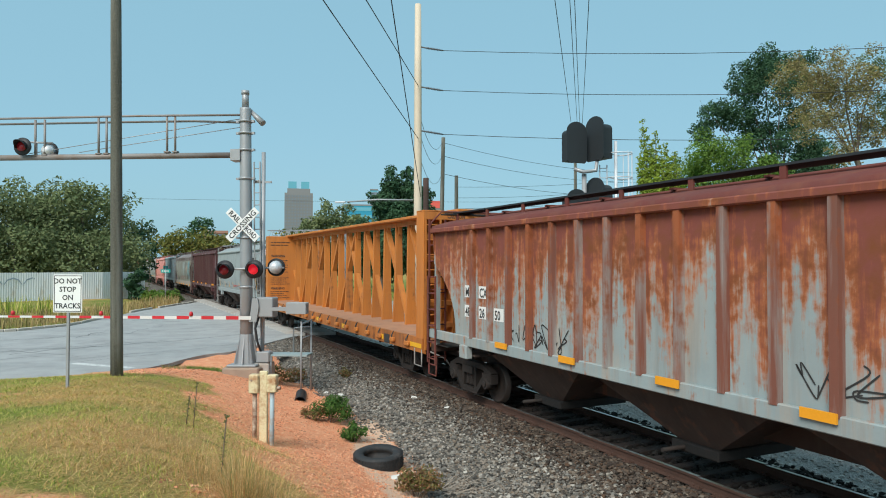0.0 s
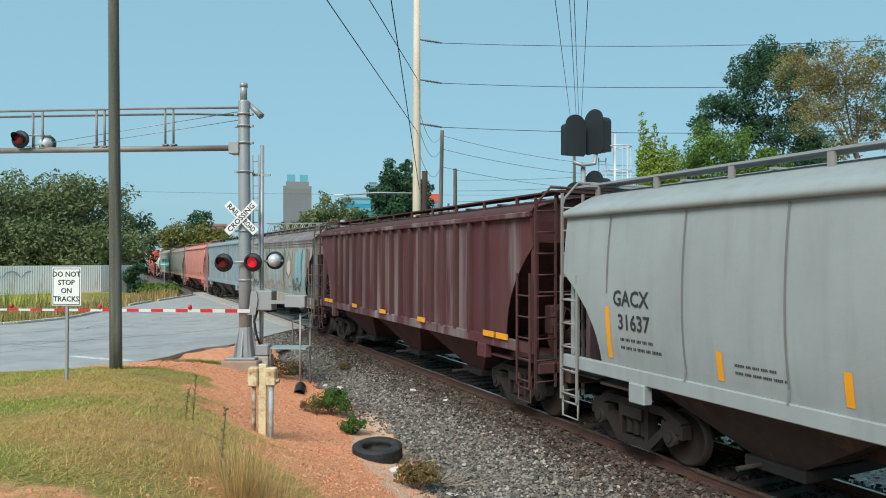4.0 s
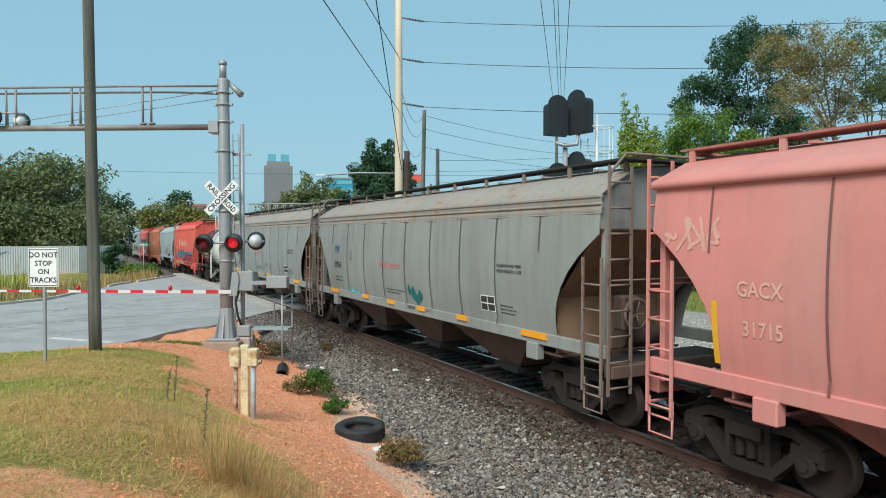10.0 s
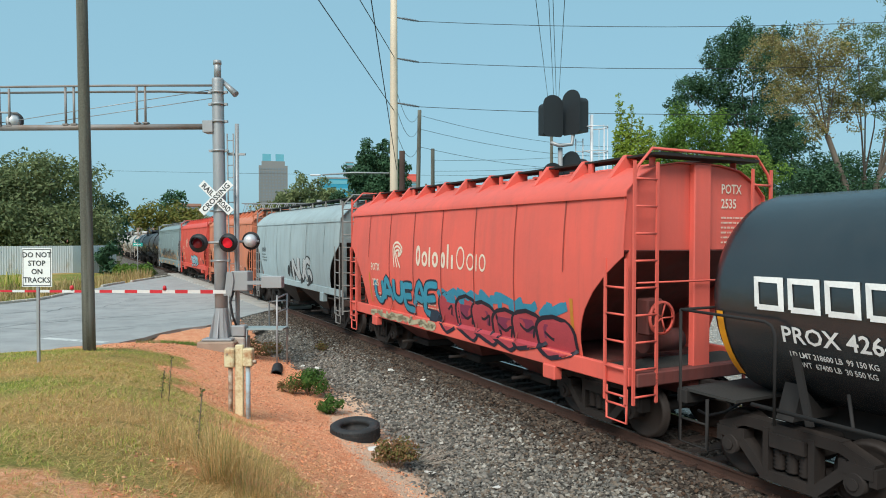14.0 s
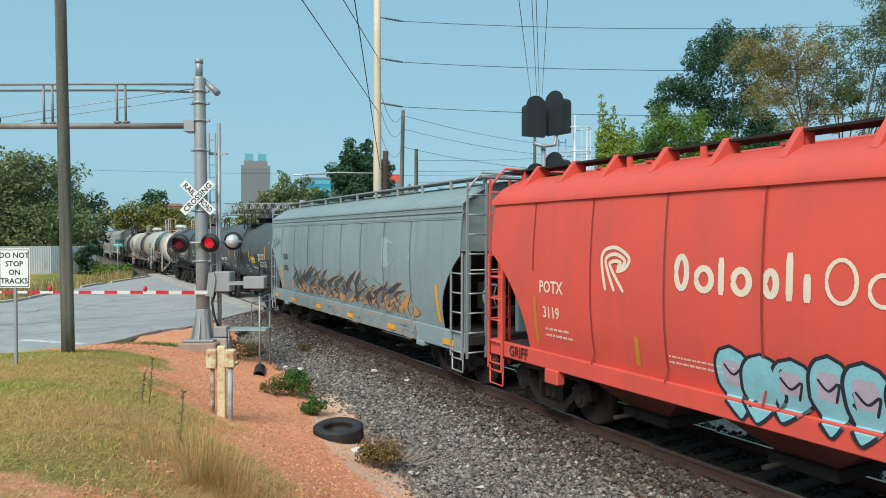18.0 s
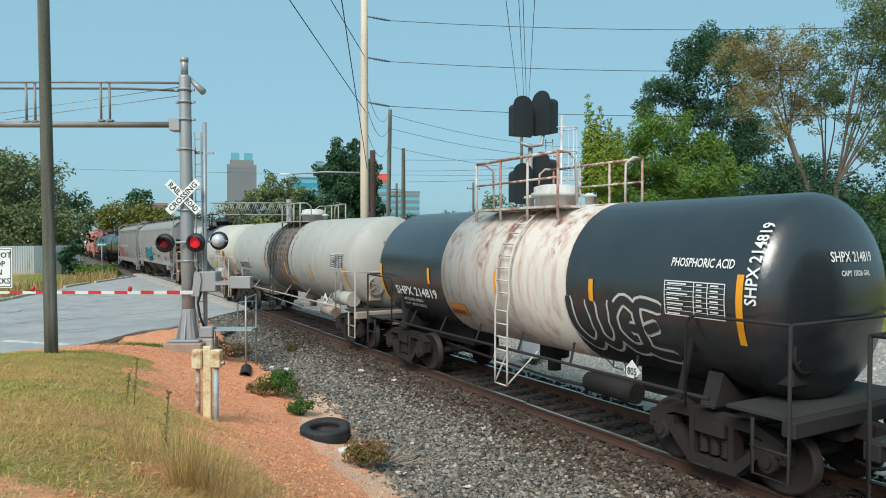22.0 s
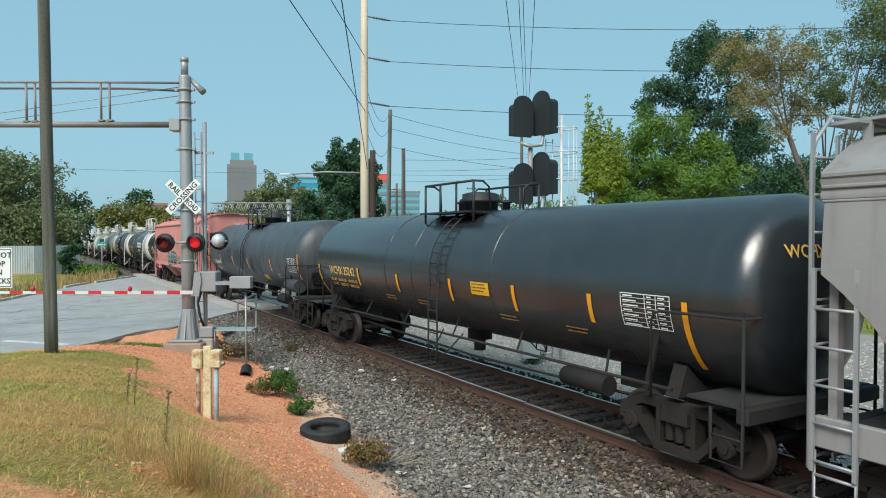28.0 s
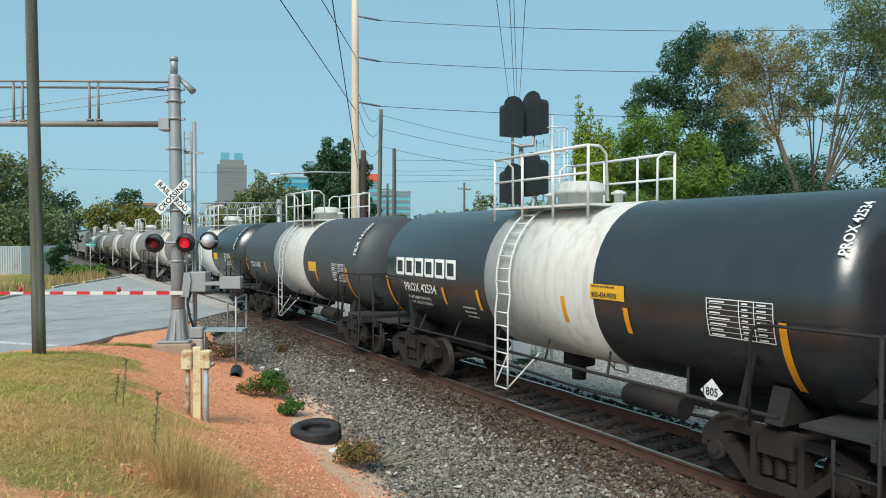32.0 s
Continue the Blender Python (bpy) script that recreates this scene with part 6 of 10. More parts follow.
WR = 0.45
bm = bmesh.new()
bars(bm, [(-1.1, 0.68, -0.7, 0.83, 0.13), (1.1, 0.68, 0.7, 0.83, 0.13), (-0.7, 0.83, 0.7, 0.83, 0.14), (-1.13, 0.66, -1.13, 0.5, 0.1), (1.13, 0.66, 1.13, 0.5, 0.1),
          (-0.74, 0.68, -0.74, 0.52, 0.09), (0.74, 0.68, 0.74, 0.52, 0.09), (-0.9, 0.68, -0.4, 0.22, 0.13), (0.9, 0.68, 0.4, 0.22, 0.13), (-0.4, 0.2, 0.4, 0.2, 0.13),
          (-0.34, 0.22, -0.34, 0.8, 0.09), (0.34, 0.22, 0.34, 0.8, 0.09), (-1.1, 0.62, -0.76, 0.62, 0.14), (1.1, 0.62, 0.76, 0.62, 0.14)], -0.09, 0.09)
box(bm, -0.14, 0.14, -0.26, 0.26, 0.6, 0.78)
for y in (-0.92, 0.92):
    rod(bm, (-0.14, y, 0.46), (0.12, y, 0.46), 0.13, 14)
    rod(bm, (-0.17, y, 0.46), (-0.14, y, 0.46), 0.07, 10)
bmesh.ops.scale(bm, vec=(1, 0.935, 1), verts=bm.verts)
SIDEFRAME = mesh_of("side_frame", bm, TRUCKM)
bm = bmesh.new()
lathe(bm, [(0.085 if i % 2 else 0.062, 0.3 + 0.027 * i) for i in range(12)], 8)
SPRING = mesh_of("spring", bm, TRUCKM)
bm = bmesh.new()
for s in (-1, 1):
    lathe(bm, [(0.09, -0.1), (0.13, -0.08), (0.36, -0.02), (0.4, -0.06), (WR, -0.06), (WR, 0.03), (WR + 0.02, 0.05), (WR + 0.02, 0.075), (0.4, 0.075), (0.36, 0.03), (0.12, 0.07), (0.09, 0.07)], 24,
          pose(s * 0.755, 0, 0, 0, -90 * s, 0))
rod(bm, (-0.98, 0, 0), (0.98, 0, 0), 0.085, 10)
WHEELSET = mesh_of("wheelset", bm, WHEELM)
bm = bmesh.new()
box(bm, -1.05, 1.05, -0.2, 0.2, 0.5, 0.78, bevel=0.03)
box(bm, -0.85, 0.85, -0.42, -0.34, 0.36, 0.44)
box(bm, -0.85, 0.85, 0.34, 0.42, 0.36, 0.44)
BOLSTER = mesh_of("truck", bm, TRUCKM)
bm = bmesh.new()
box(bm, -0.09, 0.09, -0.55, 0.22, 0.76, 0.98)
box(bm, -0.17, 0.13, -0.8, -0.5, 0.72, 1.0, bevel=0.03)
box(bm, 0.1, 0.19, -0.86, -0.6, 0.74, 0.99)
COUPLER = mesh_of("coupler", bm, TRUCKM)
bm = bmesh.new()
tube(bm, [(0.22, 0, 0.82), (0.3, -0.25, 0.62), (0.26, -0.6, 0.48), (0.2, -0.85, 0.5)], 0.025, 6)
HOSE = mesh_of("brake_hose", bm, BLACK)
ROLLERS = []


def truck(car, y):
    t = share("truck", BOLSTER, car, pose(0, y, 0))
    for x in (-1.0, 1.0):
        share("side_frame", SIDEFRAME, t, pose(x, 0, 0))
        for d in (-0.18, 0.0, 0.18):
            share("spring", SPRING, t, pose(x, d, 0))
    for a in (-0.86, 0.86):
        w = share("wheelset", WHEELSET, t, pose(0, a, WR))
        ROLLERS.append((w, car, a))


def running_gear(car, ln, pivot):
    for s in (-1, 1):
        truck(car, s * pivot)
        share("coupler", COUPLER, car, pose(0, s * (ln / 2 - 0.72), 0, 0, 0, 0 if s < 0 else 180))
        share("brake_hose", HOSE, car, pose(0, s * (ln / 2 - 0.45), 0, 0, 0, 0 if s < 0 else 180))


# ---- freight cars: markings ----
def decal(name, rects, surf, m, car, lift=0.006, label="", nz=4):
    """Painted rectangles (y0, y1, z0, z1) laid on a car's side."""
    bm = bmesh.new()
    for y0, y1, z0, z1 in rects:
        nn = max(1, min(nz, int((z1 - z0) / 0.08)))
        cols = [[bm.verts.new(surf(y, z0 + (z1 - z0) * i / nn, lift)) for i in range(nn + 1)] for y in (y0, y1)]
        for i in range(nn):
            bm.faces.new((cols[0][i], cols[0][i + 1], cols[1][i + 1], cols[1][i]))
    return part(name, bm, m, car, label)


def lettering(text, y, z, size, surf, m, car, lift=0.012, wide=0.85, cuts=0.12, slope=0.0, name="lettering", to=None):
    """Words on a car's side, from y towards the front, with capitals of that height."""
    vs, fs = text_mesh(text)
    k = size / 0.72
    if to is not None:
        wide = (y - to) / (k * max(u for u, _ in vs))
    bm = bmesh.new()
    vv = [bm.verts.new((u * k * wide, w * k, 0)) for u, w in vs]
    for f in fs:
        try:
            bm.faces.new([vv[i] for i in f])
        except ValueError:
            pass
    if size > 0.3:
        for i in range(1, int(size / cuts) + 2):
            bmesh.ops.bisect_plane(bm, geom=bm.verts[:] + bm.edges[:] + bm.faces[:], plane_co=(0, i * cuts - 0.02, 0), plane_no=(0, 1, 0))
    for v in bm.verts:
        v.co = surf(y - v.co.x, z + v.co.y + slope * v.co.x, lift)
    return part(name, bm, m, car)


def ribbon(bm, pts, w, surf, lift):
    """A brush stroke through (y, z) points."""
    last = None
    for i, p in enumerate(pts):
        a, b = pts[max(i - 1, 0)], pts[min(i + 1, len(pts) - 1)]
        d = Vector((b[0] - a[0], b[1] - a[1])).normalized()
        k = w * (1.0 if 0 < i < len(pts) - 1 else 0.7)
        q = [bm.verts.new(surf(p[0] + s * d.y * k / 2, p[1] - s * d.x * k / 2, lift)) for s in (-1, 1)]
        if last:
            bm.faces.new((last[0], last[1], q[1], q[0]))
        last = q


def curve_pts(keys, n=5):
    """A rounded line through points."""
    out = []
    for i in range(len(keys) - 1):
        p0, p1, p2, p3 = keys[max(i - 1, 0)], keys[i], keys[i + 1], keys[min(i + 2, len(keys) - 1)]
        for j in range(n):
            t = j / n
            out.append(tuple(0.5 * (2 * p1[c] + (p2[c] - p0[c]) * t + (2 * p0[c] - 5 * p1[c] + 4 * p2[c] - p3[c]) * t * t + (3 * p1[c] - p0[c] - 3 * p2[c] + p3[c]) * t ** 3) for c in (0, 1)))
    out.append(keys[-1])
    return out


# bold letter-like shapes: strokes through points of a unit square
STROKES = [
    [[(0, 1), (0.5, 0.95), (1, 1)], [(0.5, 0.95), (0.5, 0.5), (0.45, 0)]],
    [[(0.9, 1), (0.15, 0.95), (0.1, 0.5), (0.15, 0.05), (0.95, 0)], [(0.15, 0.5), (0.8, 0.55)]],
    [[(0.1, 0), (0.1, 0.9)], [(0.1, 0.9), (0.5, 0.45), (0.9, 0.1)], [(0.9, 0.1), (0.9, 1)]],
    [[(0.95, 0.9), (0.4, 1), (0.1, 0.75), (0.5, 0.5), (0.9, 0.25), (0.5, 0), (0, 0.1)]],
    [[(0.1, 0), (0.1, 0.95)], [(0.1, 0.95), (0.8, 0.95), (0.85, 0.6), (0.15, 0.5)], [(0.3, 0.5), (0.95, 0)]],
    [[(0.1, 1), (0.1, 0.3), (0.5, 0), (0.9, 0.3), (0.9, 1)]],
    [[(0, 0), (0.45, 1), (0.95, 0)], [(0.2, 0.35), (0.75, 0.35)]],
    [[(0.9, 0.85), (0.4, 1), (0.05, 0.5), (0.4, 0), (0.95, 0.15), (0.9, 0.45), (0.55, 0.45)]],
]


def graffiti(car, surf, y0, y1, z0, z1, seed, n, width, colours, label, back=None, thin=0.0, lo=None, hi=None, shapes=None):
    """A sprayed piece: n rounded shapes in a row from y0 down to y1, each a broad dark stroke under narrower ones in colour."""
    r = random.Random(seed)
    lo = z0 - 0.25 if lo is None else lo
    hi = z1 + 0.25 if hi is None else hi
    clip = lambda z: max(lo, min(hi, z))
    cell = (y0 - y1) / n
    layers = [bmesh.new() for _ in colours]
    bk = bmesh.new() if back else None
    for i in range(n):
        c = y0 - cell * (i + 0.5)
        lean, rise, grow = r.uniform(-0.15, 0.15), r.uniform(-0.12, 0.12), r.uniform(0.92, 1.15)
        for stroke in STROKES[shapes[i]] if shapes else r.choice(STROKES):
            keys = []
            for u, w in stroke:
                u, w = u + r.uniform(-0.07, 0.07), w + r.uniform(-0.06, 0.06)
                keys.append((c + cell * 1.05 * (0.5 - u - lean * (w - 0.5)) * grow, clip(z0 + (z1 - z0) * ((w - 0.5) * grow + 0.5 + rise))))
            pts = curve_pts(keys)
            pts = [(a, clip(b)) for a, b in pts]
            if back:
                ribbon(bk, pts, width * 2.1, surf, 0.004 + 0.0006 * r.random())
            for k, bm in enumerate(layers):
                ribbon(bm, pts, width * (1.6, 1.0, 0.4, 0.2)[k] if not thin else thin, surf, 0.008 + 0.004 * k + 0.0015 * r.random())
    if back:
        part("graffiti", bk, spray(back), car, label)
    for bm, col in zip(layers, colours):
        part("graffiti", bm, spray(col), car, label)


def bubbles(car, surf, y0, y1, z0, z1, seed, n, fill, tint, edge, label, line=0.045, tooth=0.4):
    """Sprayed balloon letters: round tops, pointed feet, tinted fills and dark outlines, each over the last."""
    r = random.Random(seed)
    cell = (y0 - y1) / n
    for i in range(n):
        c = y0 - cell * (i + 0.5) + r.uniform(-0.08, 0.08) * cell
        w = cell * r.uniform(1.15, 1.45)
        lo, hi = z0 + r.uniform(0, 0.12) * (z1 - z0), z1 - r.uniform(0, 0.2) * (z1 - z0)
        lean, foot = r.uniform(-0.2, 0.2), r.uniform(-0.3, 0.3)

        def edges(v):
            if v < tooth:
                k = 0.08 + 0.92 * (v / tooth) ** 0.8
                mid = foot * (1 - v / tooth)
            else:
                k = 1.0 if v < 0.62 else math.sqrt(max(0.0, 1 - ((v - 0.62) / 0.38) ** 2))
                mid = 0.0
            m = c + w * (mid + lean * (v - 0.5))
            return m + w / 2 * k, m - w / 2 * k

        vs = [k / 14 for k in range(15)]
        lift = 0.008 + 0.0022 * i
        for name_col, a, b, up in ((fill, 0.0, 1.0, 0.0), (tint, 0.42, 0.85, 0.0006)):
            bm = bmesh.new()
            last = None
            for v in vs:
                if a <= v <= b:
                    p, q = edges(v)
                    g = 0.0 if up == 0 else 0.2 * w
                    row = [bm.verts.new(surf(p - g, lo + (hi - lo) * v, lift + up)), bm.verts.new(surf(q + g * 1.4, lo + (hi - lo) * v, lift + up))]
                    if last:
                        bm.faces.new((last[0], last[1], row[1], row[0]))
                    last = row
            part("graffiti", bm, spray(name_col), car, label)
        loop = [(edges(v)[0], lo + (hi - lo) * v) for v in vs] + [(edges(v)[1], lo + (hi - lo) * v) for v in vs[::-1]]
        bm = bmesh.new()
        ribbon(bm, loop + loop[:1], line, surf, lift + 0.0012)
        part("graffiti", bm, spray(edge), car, label)
        bm = bmesh.new()
        z = lo + (hi - lo) * r.uniform(0.45, 0.62)
        ribbon(bm, curve_pts([(c + 0.28 * w, z + 0.1), (c + 0.05 * w, z - 0.02), (c - 0.2 * w, z + 0.08), (c - 0.12 * w, z - 0.14)]), line * 0.7, surf, lift + 0.0014)
        part("graffiti", bm, spray(edge), car, label)


def shards(car, surf, y0, y1, z0, z1, seed, n, label, edge, fill):
    """A sprayed piece of curved, pointed blades with thin edges."""
    r = random.Random(seed)
    layers = [bmesh.new(), bmesh.new()]
    for i in range(n):
        c = y0 + (y1 - y0) * (i + r.random()) / n
        d = r.choice((-1, 1))
        lo, hi = r.uniform(z0, z0 + 0.3 * (z1 - z0)), r.uniform(z0 + 0.5 * (z1 - z0), z1)
        wide = r.uniform(0.16, 0.34)
        keys = [(c, lo), (c - d * r.uniform(0.1, 0.4), lo + (hi - lo) * r.uniform(0.3, 0.6)), (c + d * r.uniform(0.2, 0.7), hi)]
        pts = curve_pts(keys, 7)
        for bm, grow, lift in ((layers[0], 0.07, 0.006), (layers[1], 0.0, 0.011)):
            last = None
            for k, (a, b) in enumerate(pts):
                u = k / (len(pts) - 1)
                w = wide * math.sin(math.pi * min(0.97, 0.12 + u * 0.85)) + grow * (1 - 0.6 * u)
                q = [bm.verts.new(surf(a + s * w / 2, b + s * 0.12 * w, lift + 0.0008 * (i % 5))) for s in (-1, 1)]
                if last:
                    bm.faces.new((last[0], last[1], q[1], q[0]))
                last = q
    tagged(part("graffiti", layers[0], spray(edge), car), label, kind="stuff")
    tagged(part("graffiti", layers[1], spray(fill), car), label, kind="stuff")


def scribble(car, surf, y0, y1, z0, z1, seed, n, w, col, label="sprayed scrawl"):
    """A thin hand-drawn tag."""
    r = random.Random(seed)
    bm = bmesh.new()
    for i in range(n):
        c = y0 + (y1 - y0) * (i + 0.5) / n
        s = abs(y1 - y0) / n
        keys = [(c + s * r.uniform(-0.8, 0.8), r.uniform(z0, z1)) for _ in range(r.choice((4, 5, 6)))]
        ribbon(bm, curve_pts(keys, 6), w, surf, 0.009 + 0.001 * r.random())
    return part("graffiti", bm, spray(col), car, label)


def small_print(car, surf, y, z, w, h, rows, m, seed=1, name="stencil_text", lift=0.008):
    """Rows of stencilling too small to read: short plain bars."""
    r = random.Random(seed)
    rects = []
    dz = h / rows
    ch = dz * 0.36
    for i in range(rows):
        u, end = 0.0, w * r.uniform(0.75, 1.0)
        while u < end:
            for _ in range(r.randint(2, 6)):
                rects.append((y - u, y - u - ch * 0.5, z - dz * i - ch, z - dz * i))
                u += ch * 0.72
            u += ch * 0.6
    return tagged(decal(name, rects, surf, m, car, lift, nz=1), "rows of small stencilled print", kind="stuff")


def data_panel(car, surf, y, z, w, h, line, ground_m=None, rows=7):
    """A ruled table of test data: frame, rules and short bars."""
    if ground_m:
        decal("data_panel", [(y, y - w, z - h, z)], surf, ground_m, car, 0.007, nz=6)
    t = 0.013
    rects = [(y, y - w, z - t, z), (y, y - w, z - h, z - h + t), (y, y - t, z - h, z), (y - w + t, y - w, z - h, z), (y - 0.5 * w, y - 0.5 * w - t, z - h, z), (y - 0.72 * w, y - 0.72 * w - t, z - h, z)]
    r = random.Random(int(y * 100) + 7)
    for i in range(1, rows):
        zz = z - h * i / rows
        rects.append((y, y - w, zz, zz + 0.006))
    for i in range(rows):
        zz = z - h * (i + 0.72) / rows
        rects.append((y - 0.05, y - w * r.uniform(0.22, 0.42), zz, zz + h / rows * 0.28))
        rects.append((y - 0.55 * w, y - 0.64 * w, zz, zz + h / rows * 0.28))
        rects.append((y - 0.77 * w, y - 0.9 * w, zz, zz + h / rows * 0.28))
    return decal("data_panel", rects, surf, line, car, 0.013, "ruled table of test data", nz=3)


def ladder_mesh(h, w, step, r=0.019):
    bm = bmesh.new()
    box(bm, -0.03, 0.0, -w / 2 - 0.03, -w / 2 + 0.02, 0, h)
    box(bm, -0.03, 0.0, w / 2 - 0.02, w / 2 + 0.03, 0, h)
    z = 0.12
    while z < h - 0.05:
        rod(bm, (-0.015, -w / 2, z), (-0.015, w / 2, z), r, 6)
        z += step
    return bm
# ---- covered hoppers ----
MESHES = {}
LADDERM = weather("worn_ladder_paint", (0.27, 0.26, 0.25), (0.16, 0.13, 0.11), 0.5, gamt=0.4, rough=0.7)


def cached(key, make, name, m):
    if key not in MESHES:
        MESHES[key] = mesh_of(name, make(), m)
    return MESHES[key]


def panel_sheet(prof, half_at, n=2, smooth=True, bow=None):
    """A side sheet: rows at the (x, z) of the profile, each as long as half_at(z)."""
    bm = bmesh.new()
    rows = []
    for x, z in prof:
        hy = half_at(z)
        ys = [-hy + 2 * hy * i / n for i in range(n + 1)]
        rows.append([bm.verts.new((x + (math.copysign(bow(y), x) if bow else 0), y, z)) for y in ys])
    for a, b in zip(rows, rows[1:]):
        for i in range(n):
            bm.faces.new((a[i], a[i + 1], b[i + 1], b[i])).smooth = smooth
    return bm


def belly(x, zc, up, zs):
    """A side that swells at zc: eased in above, tucked under below."""
    return [(x - (up if z > zc else 0.095) * (z - zc) ** 2, z) for z in zs]


STYLES = {
    # outline of the side from sill to eave, eave height, roof points, sill depth
    "round": dict(side=belly(1.63, 2.55, 0.045, (1.5, 1.65, 1.8, 1.95, 2.1, 2.4, 2.7, 3.0, 3.3, 3.55, 3.8)), roof=[(1.6, 3.8), (1.585, 3.92), (1.3, 4.2), (0.95, 4.42), (0.6, 4.53), (0, 4.56)], walk=0.72),
    "potash": dict(side=belly(1.63, 2.5, 0.04, (1.5, 1.65, 1.8, 1.95, 2.1, 2.4, 2.7, 3.0, 3.3, 3.6, 3.95)), roof=[(1.6, 3.93), (1.6, 4.02), (1.35, 4.25), (0.95, 4.45), (0.5, 4.52), (0, 4.53)], walk=0.72),
    "lipped": dict(side=belly(1.64, 2.6, 0.05, (1.5, 1.65, 1.8, 1.95, 2.1, 2.4, 2.7, 3.0, 3.3, 3.5, 3.72)), roof=[(1.6, 3.72), (1.61, 3.78), (1.58, 3.83), (1.61, 3.9), (1.6, 4.02), (1.3, 4.22), (0.95, 4.42), (0.55, 4.53), (0, 4.56)], walk=0.74),
    "smooth": dict(side=belly(1.64, 2.6, 0.05, (1.5, 1.65, 1.8, 1.95, 2.1, 2.4, 2.7, 3.0, 3.3, 3.6, 4.0)), roof=[(1.56, 4.0), (1.63, 4.01), (1.63, 4.11), (1.3, 4.26), (0.95, 4.43), (0.55, 4.53), (0, 4.56)], walk=0.74),
    "flat": dict(side=[(1.5, 1.56), (1.5, 2.4), (1.5, 3.3), (1.5, 4.2)], roof=[(1.56, 4.2), (1.54, 4.27), (1.0, 4.42), (0.5, 4.5), (0, 4.5)], walk=0.66),
}


def hopper(label, ln, style, paint, roofm=None, underm=None, ribs=0, cut=(2.1, 3.15), bays=3, sill_deep=0.2, sillm=None, welds=7, walkm=None, postm=None, detail=True, roof_posts=11, wall_end=False, wallm=None, ribm=None, post_end=True, swell=0.014, seams=None, rib_ys=None, low=None, sill_x=1.54):
    """A covered hopper car: side sheets, roof, slope ends, bays, sills, ladders, walkways and running gear."""
    car = thing("hopper_car", pose(0, 0, 0), label, "freight car", "cars of the train")
    st = STYLES[style]
    hb = ln / 2 - 0.62
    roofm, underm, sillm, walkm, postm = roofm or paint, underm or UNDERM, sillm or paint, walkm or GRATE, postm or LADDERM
    cl, cz = cut
    side = st["side"]
    if low:
        side = [(side[0][0] - 0.06, low)] + side
    z0 = side[0][1]
    if seams is None:
        seams = [-(hb - 1.6) + 2 * (hb - 1.6) * i / (welds - 1) for i in range(welds)]
    pitch = abs(seams[1] - seams[0])

    def half_at(z):
        if z >= cz:
            return hb
        u = (cz - z) / (cz - z0)
        return hb - 0.64 * cl * (1 - (1 - min(1, u)) ** 2.3)

    dense = []
    for (xa, za), (xb, zb) in zip(side, side[1:]):
        k = max(1, int((zb - za) / 0.22))
        dense += [(xa + (xb - xa) * i / k, za + (zb - za) * i / k) for i in range(k)]
    dense.append(side[-1])
    for z in (cz, cz - 0.06 * (cz - z0)):
        for (xa, za), (xb, zb) in zip(side, side[1:]):
            if za < z < zb:
                dense.append((xa + (xb - xa) * (z - za) / (zb - za), z))
    dense.sort(key=lambda p: p[1])

    def side_x(z):
        for (xa, za), (xb, zb) in zip(dense, dense[1:]):
            if z <= zb:
                return xa + (xb - xa) * max(0, (z - za)) / max(1e-6, zb - za)
        return dense[-1][0]

    def bow(y):
        if ribs:
            return 0.0
        return swell * abs(math.sin(math.pi * (y - seams[0]) / pitch)) ** 0.6

    def surf(y, z, lift):
        if z < z0 + 0.03:
            return Vector((-sill_x - 0.052 - lift, y, z))
        return Vector((-side_x(z) - bow(y) - lift, y, z))

    for s in (-1, 1):
        bm = panel_sheet([(x * s, z) for x, z in dense], half_at, 2 if ribs else 64, bow=bow)
        part("side_sheet", solidify(bm, 0.02 * s), paint, car)
    bm = panel_sheet([(-x, z) for x, z in st["roof"]] + [(x, z) for x, z in st["roof"][-2::-1]], lambda z: hb + 0.04)
    part("roof", solidify(bm, -0.02), roofm, car)
    # ends: an upright plate over a slope sheet
    top = [(x, z - 0.03) for x, z in st["roof"]]
    ez = cz + 0.1
    ex = side_x(ez)
    for s in (-1, 1):
        bm = bmesh.new()
        out = [(-ex, ez)] + [(-min(x, 1.57), z) for x, z in top] + [(min(x, 1.57), z) for x, z in top[-2::-1]] + [(ex, ez)]
        prism(bm, out, s * (hb - 0.02), s * (hb - 0.05))
        bmesh.ops.recalc_face_normals(bm, faces=bm.faces)
        part("end_plate", bm, paint, car)
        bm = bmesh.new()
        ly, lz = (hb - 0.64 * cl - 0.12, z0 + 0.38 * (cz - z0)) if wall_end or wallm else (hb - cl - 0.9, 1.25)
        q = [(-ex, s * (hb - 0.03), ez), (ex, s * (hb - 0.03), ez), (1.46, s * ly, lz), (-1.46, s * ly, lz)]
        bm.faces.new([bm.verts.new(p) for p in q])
        # recessed slope gets the darker underside paint, which carries its shade and dirt
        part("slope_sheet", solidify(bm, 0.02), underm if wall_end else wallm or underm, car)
        if wall_end or wallm:
            part("bolster_wall", slab(-1.46, 1.46, s * ly - 0.02, s * ly + 0.02, 1.18, lz), wallm or paint, car)
            for gx in (-0.62, 0.12, 0.7):
                bm = bmesh.new()
                prism(bm, [(s * ly, 1.2), (s * (ly + 0.5), 1.2), (s * ly, 1.95)], gx - 0.02, gx + 0.02, m=Matrix(((0, 0, 1, 0), (1, 0, 0, 0), (0, 1, 0, 0), (0, 0, 0, 1))))
                bmesh.ops.recalc_face_normals(bm, faces=bm.faces)
                part("gusset", bm, wallm or paint, car)
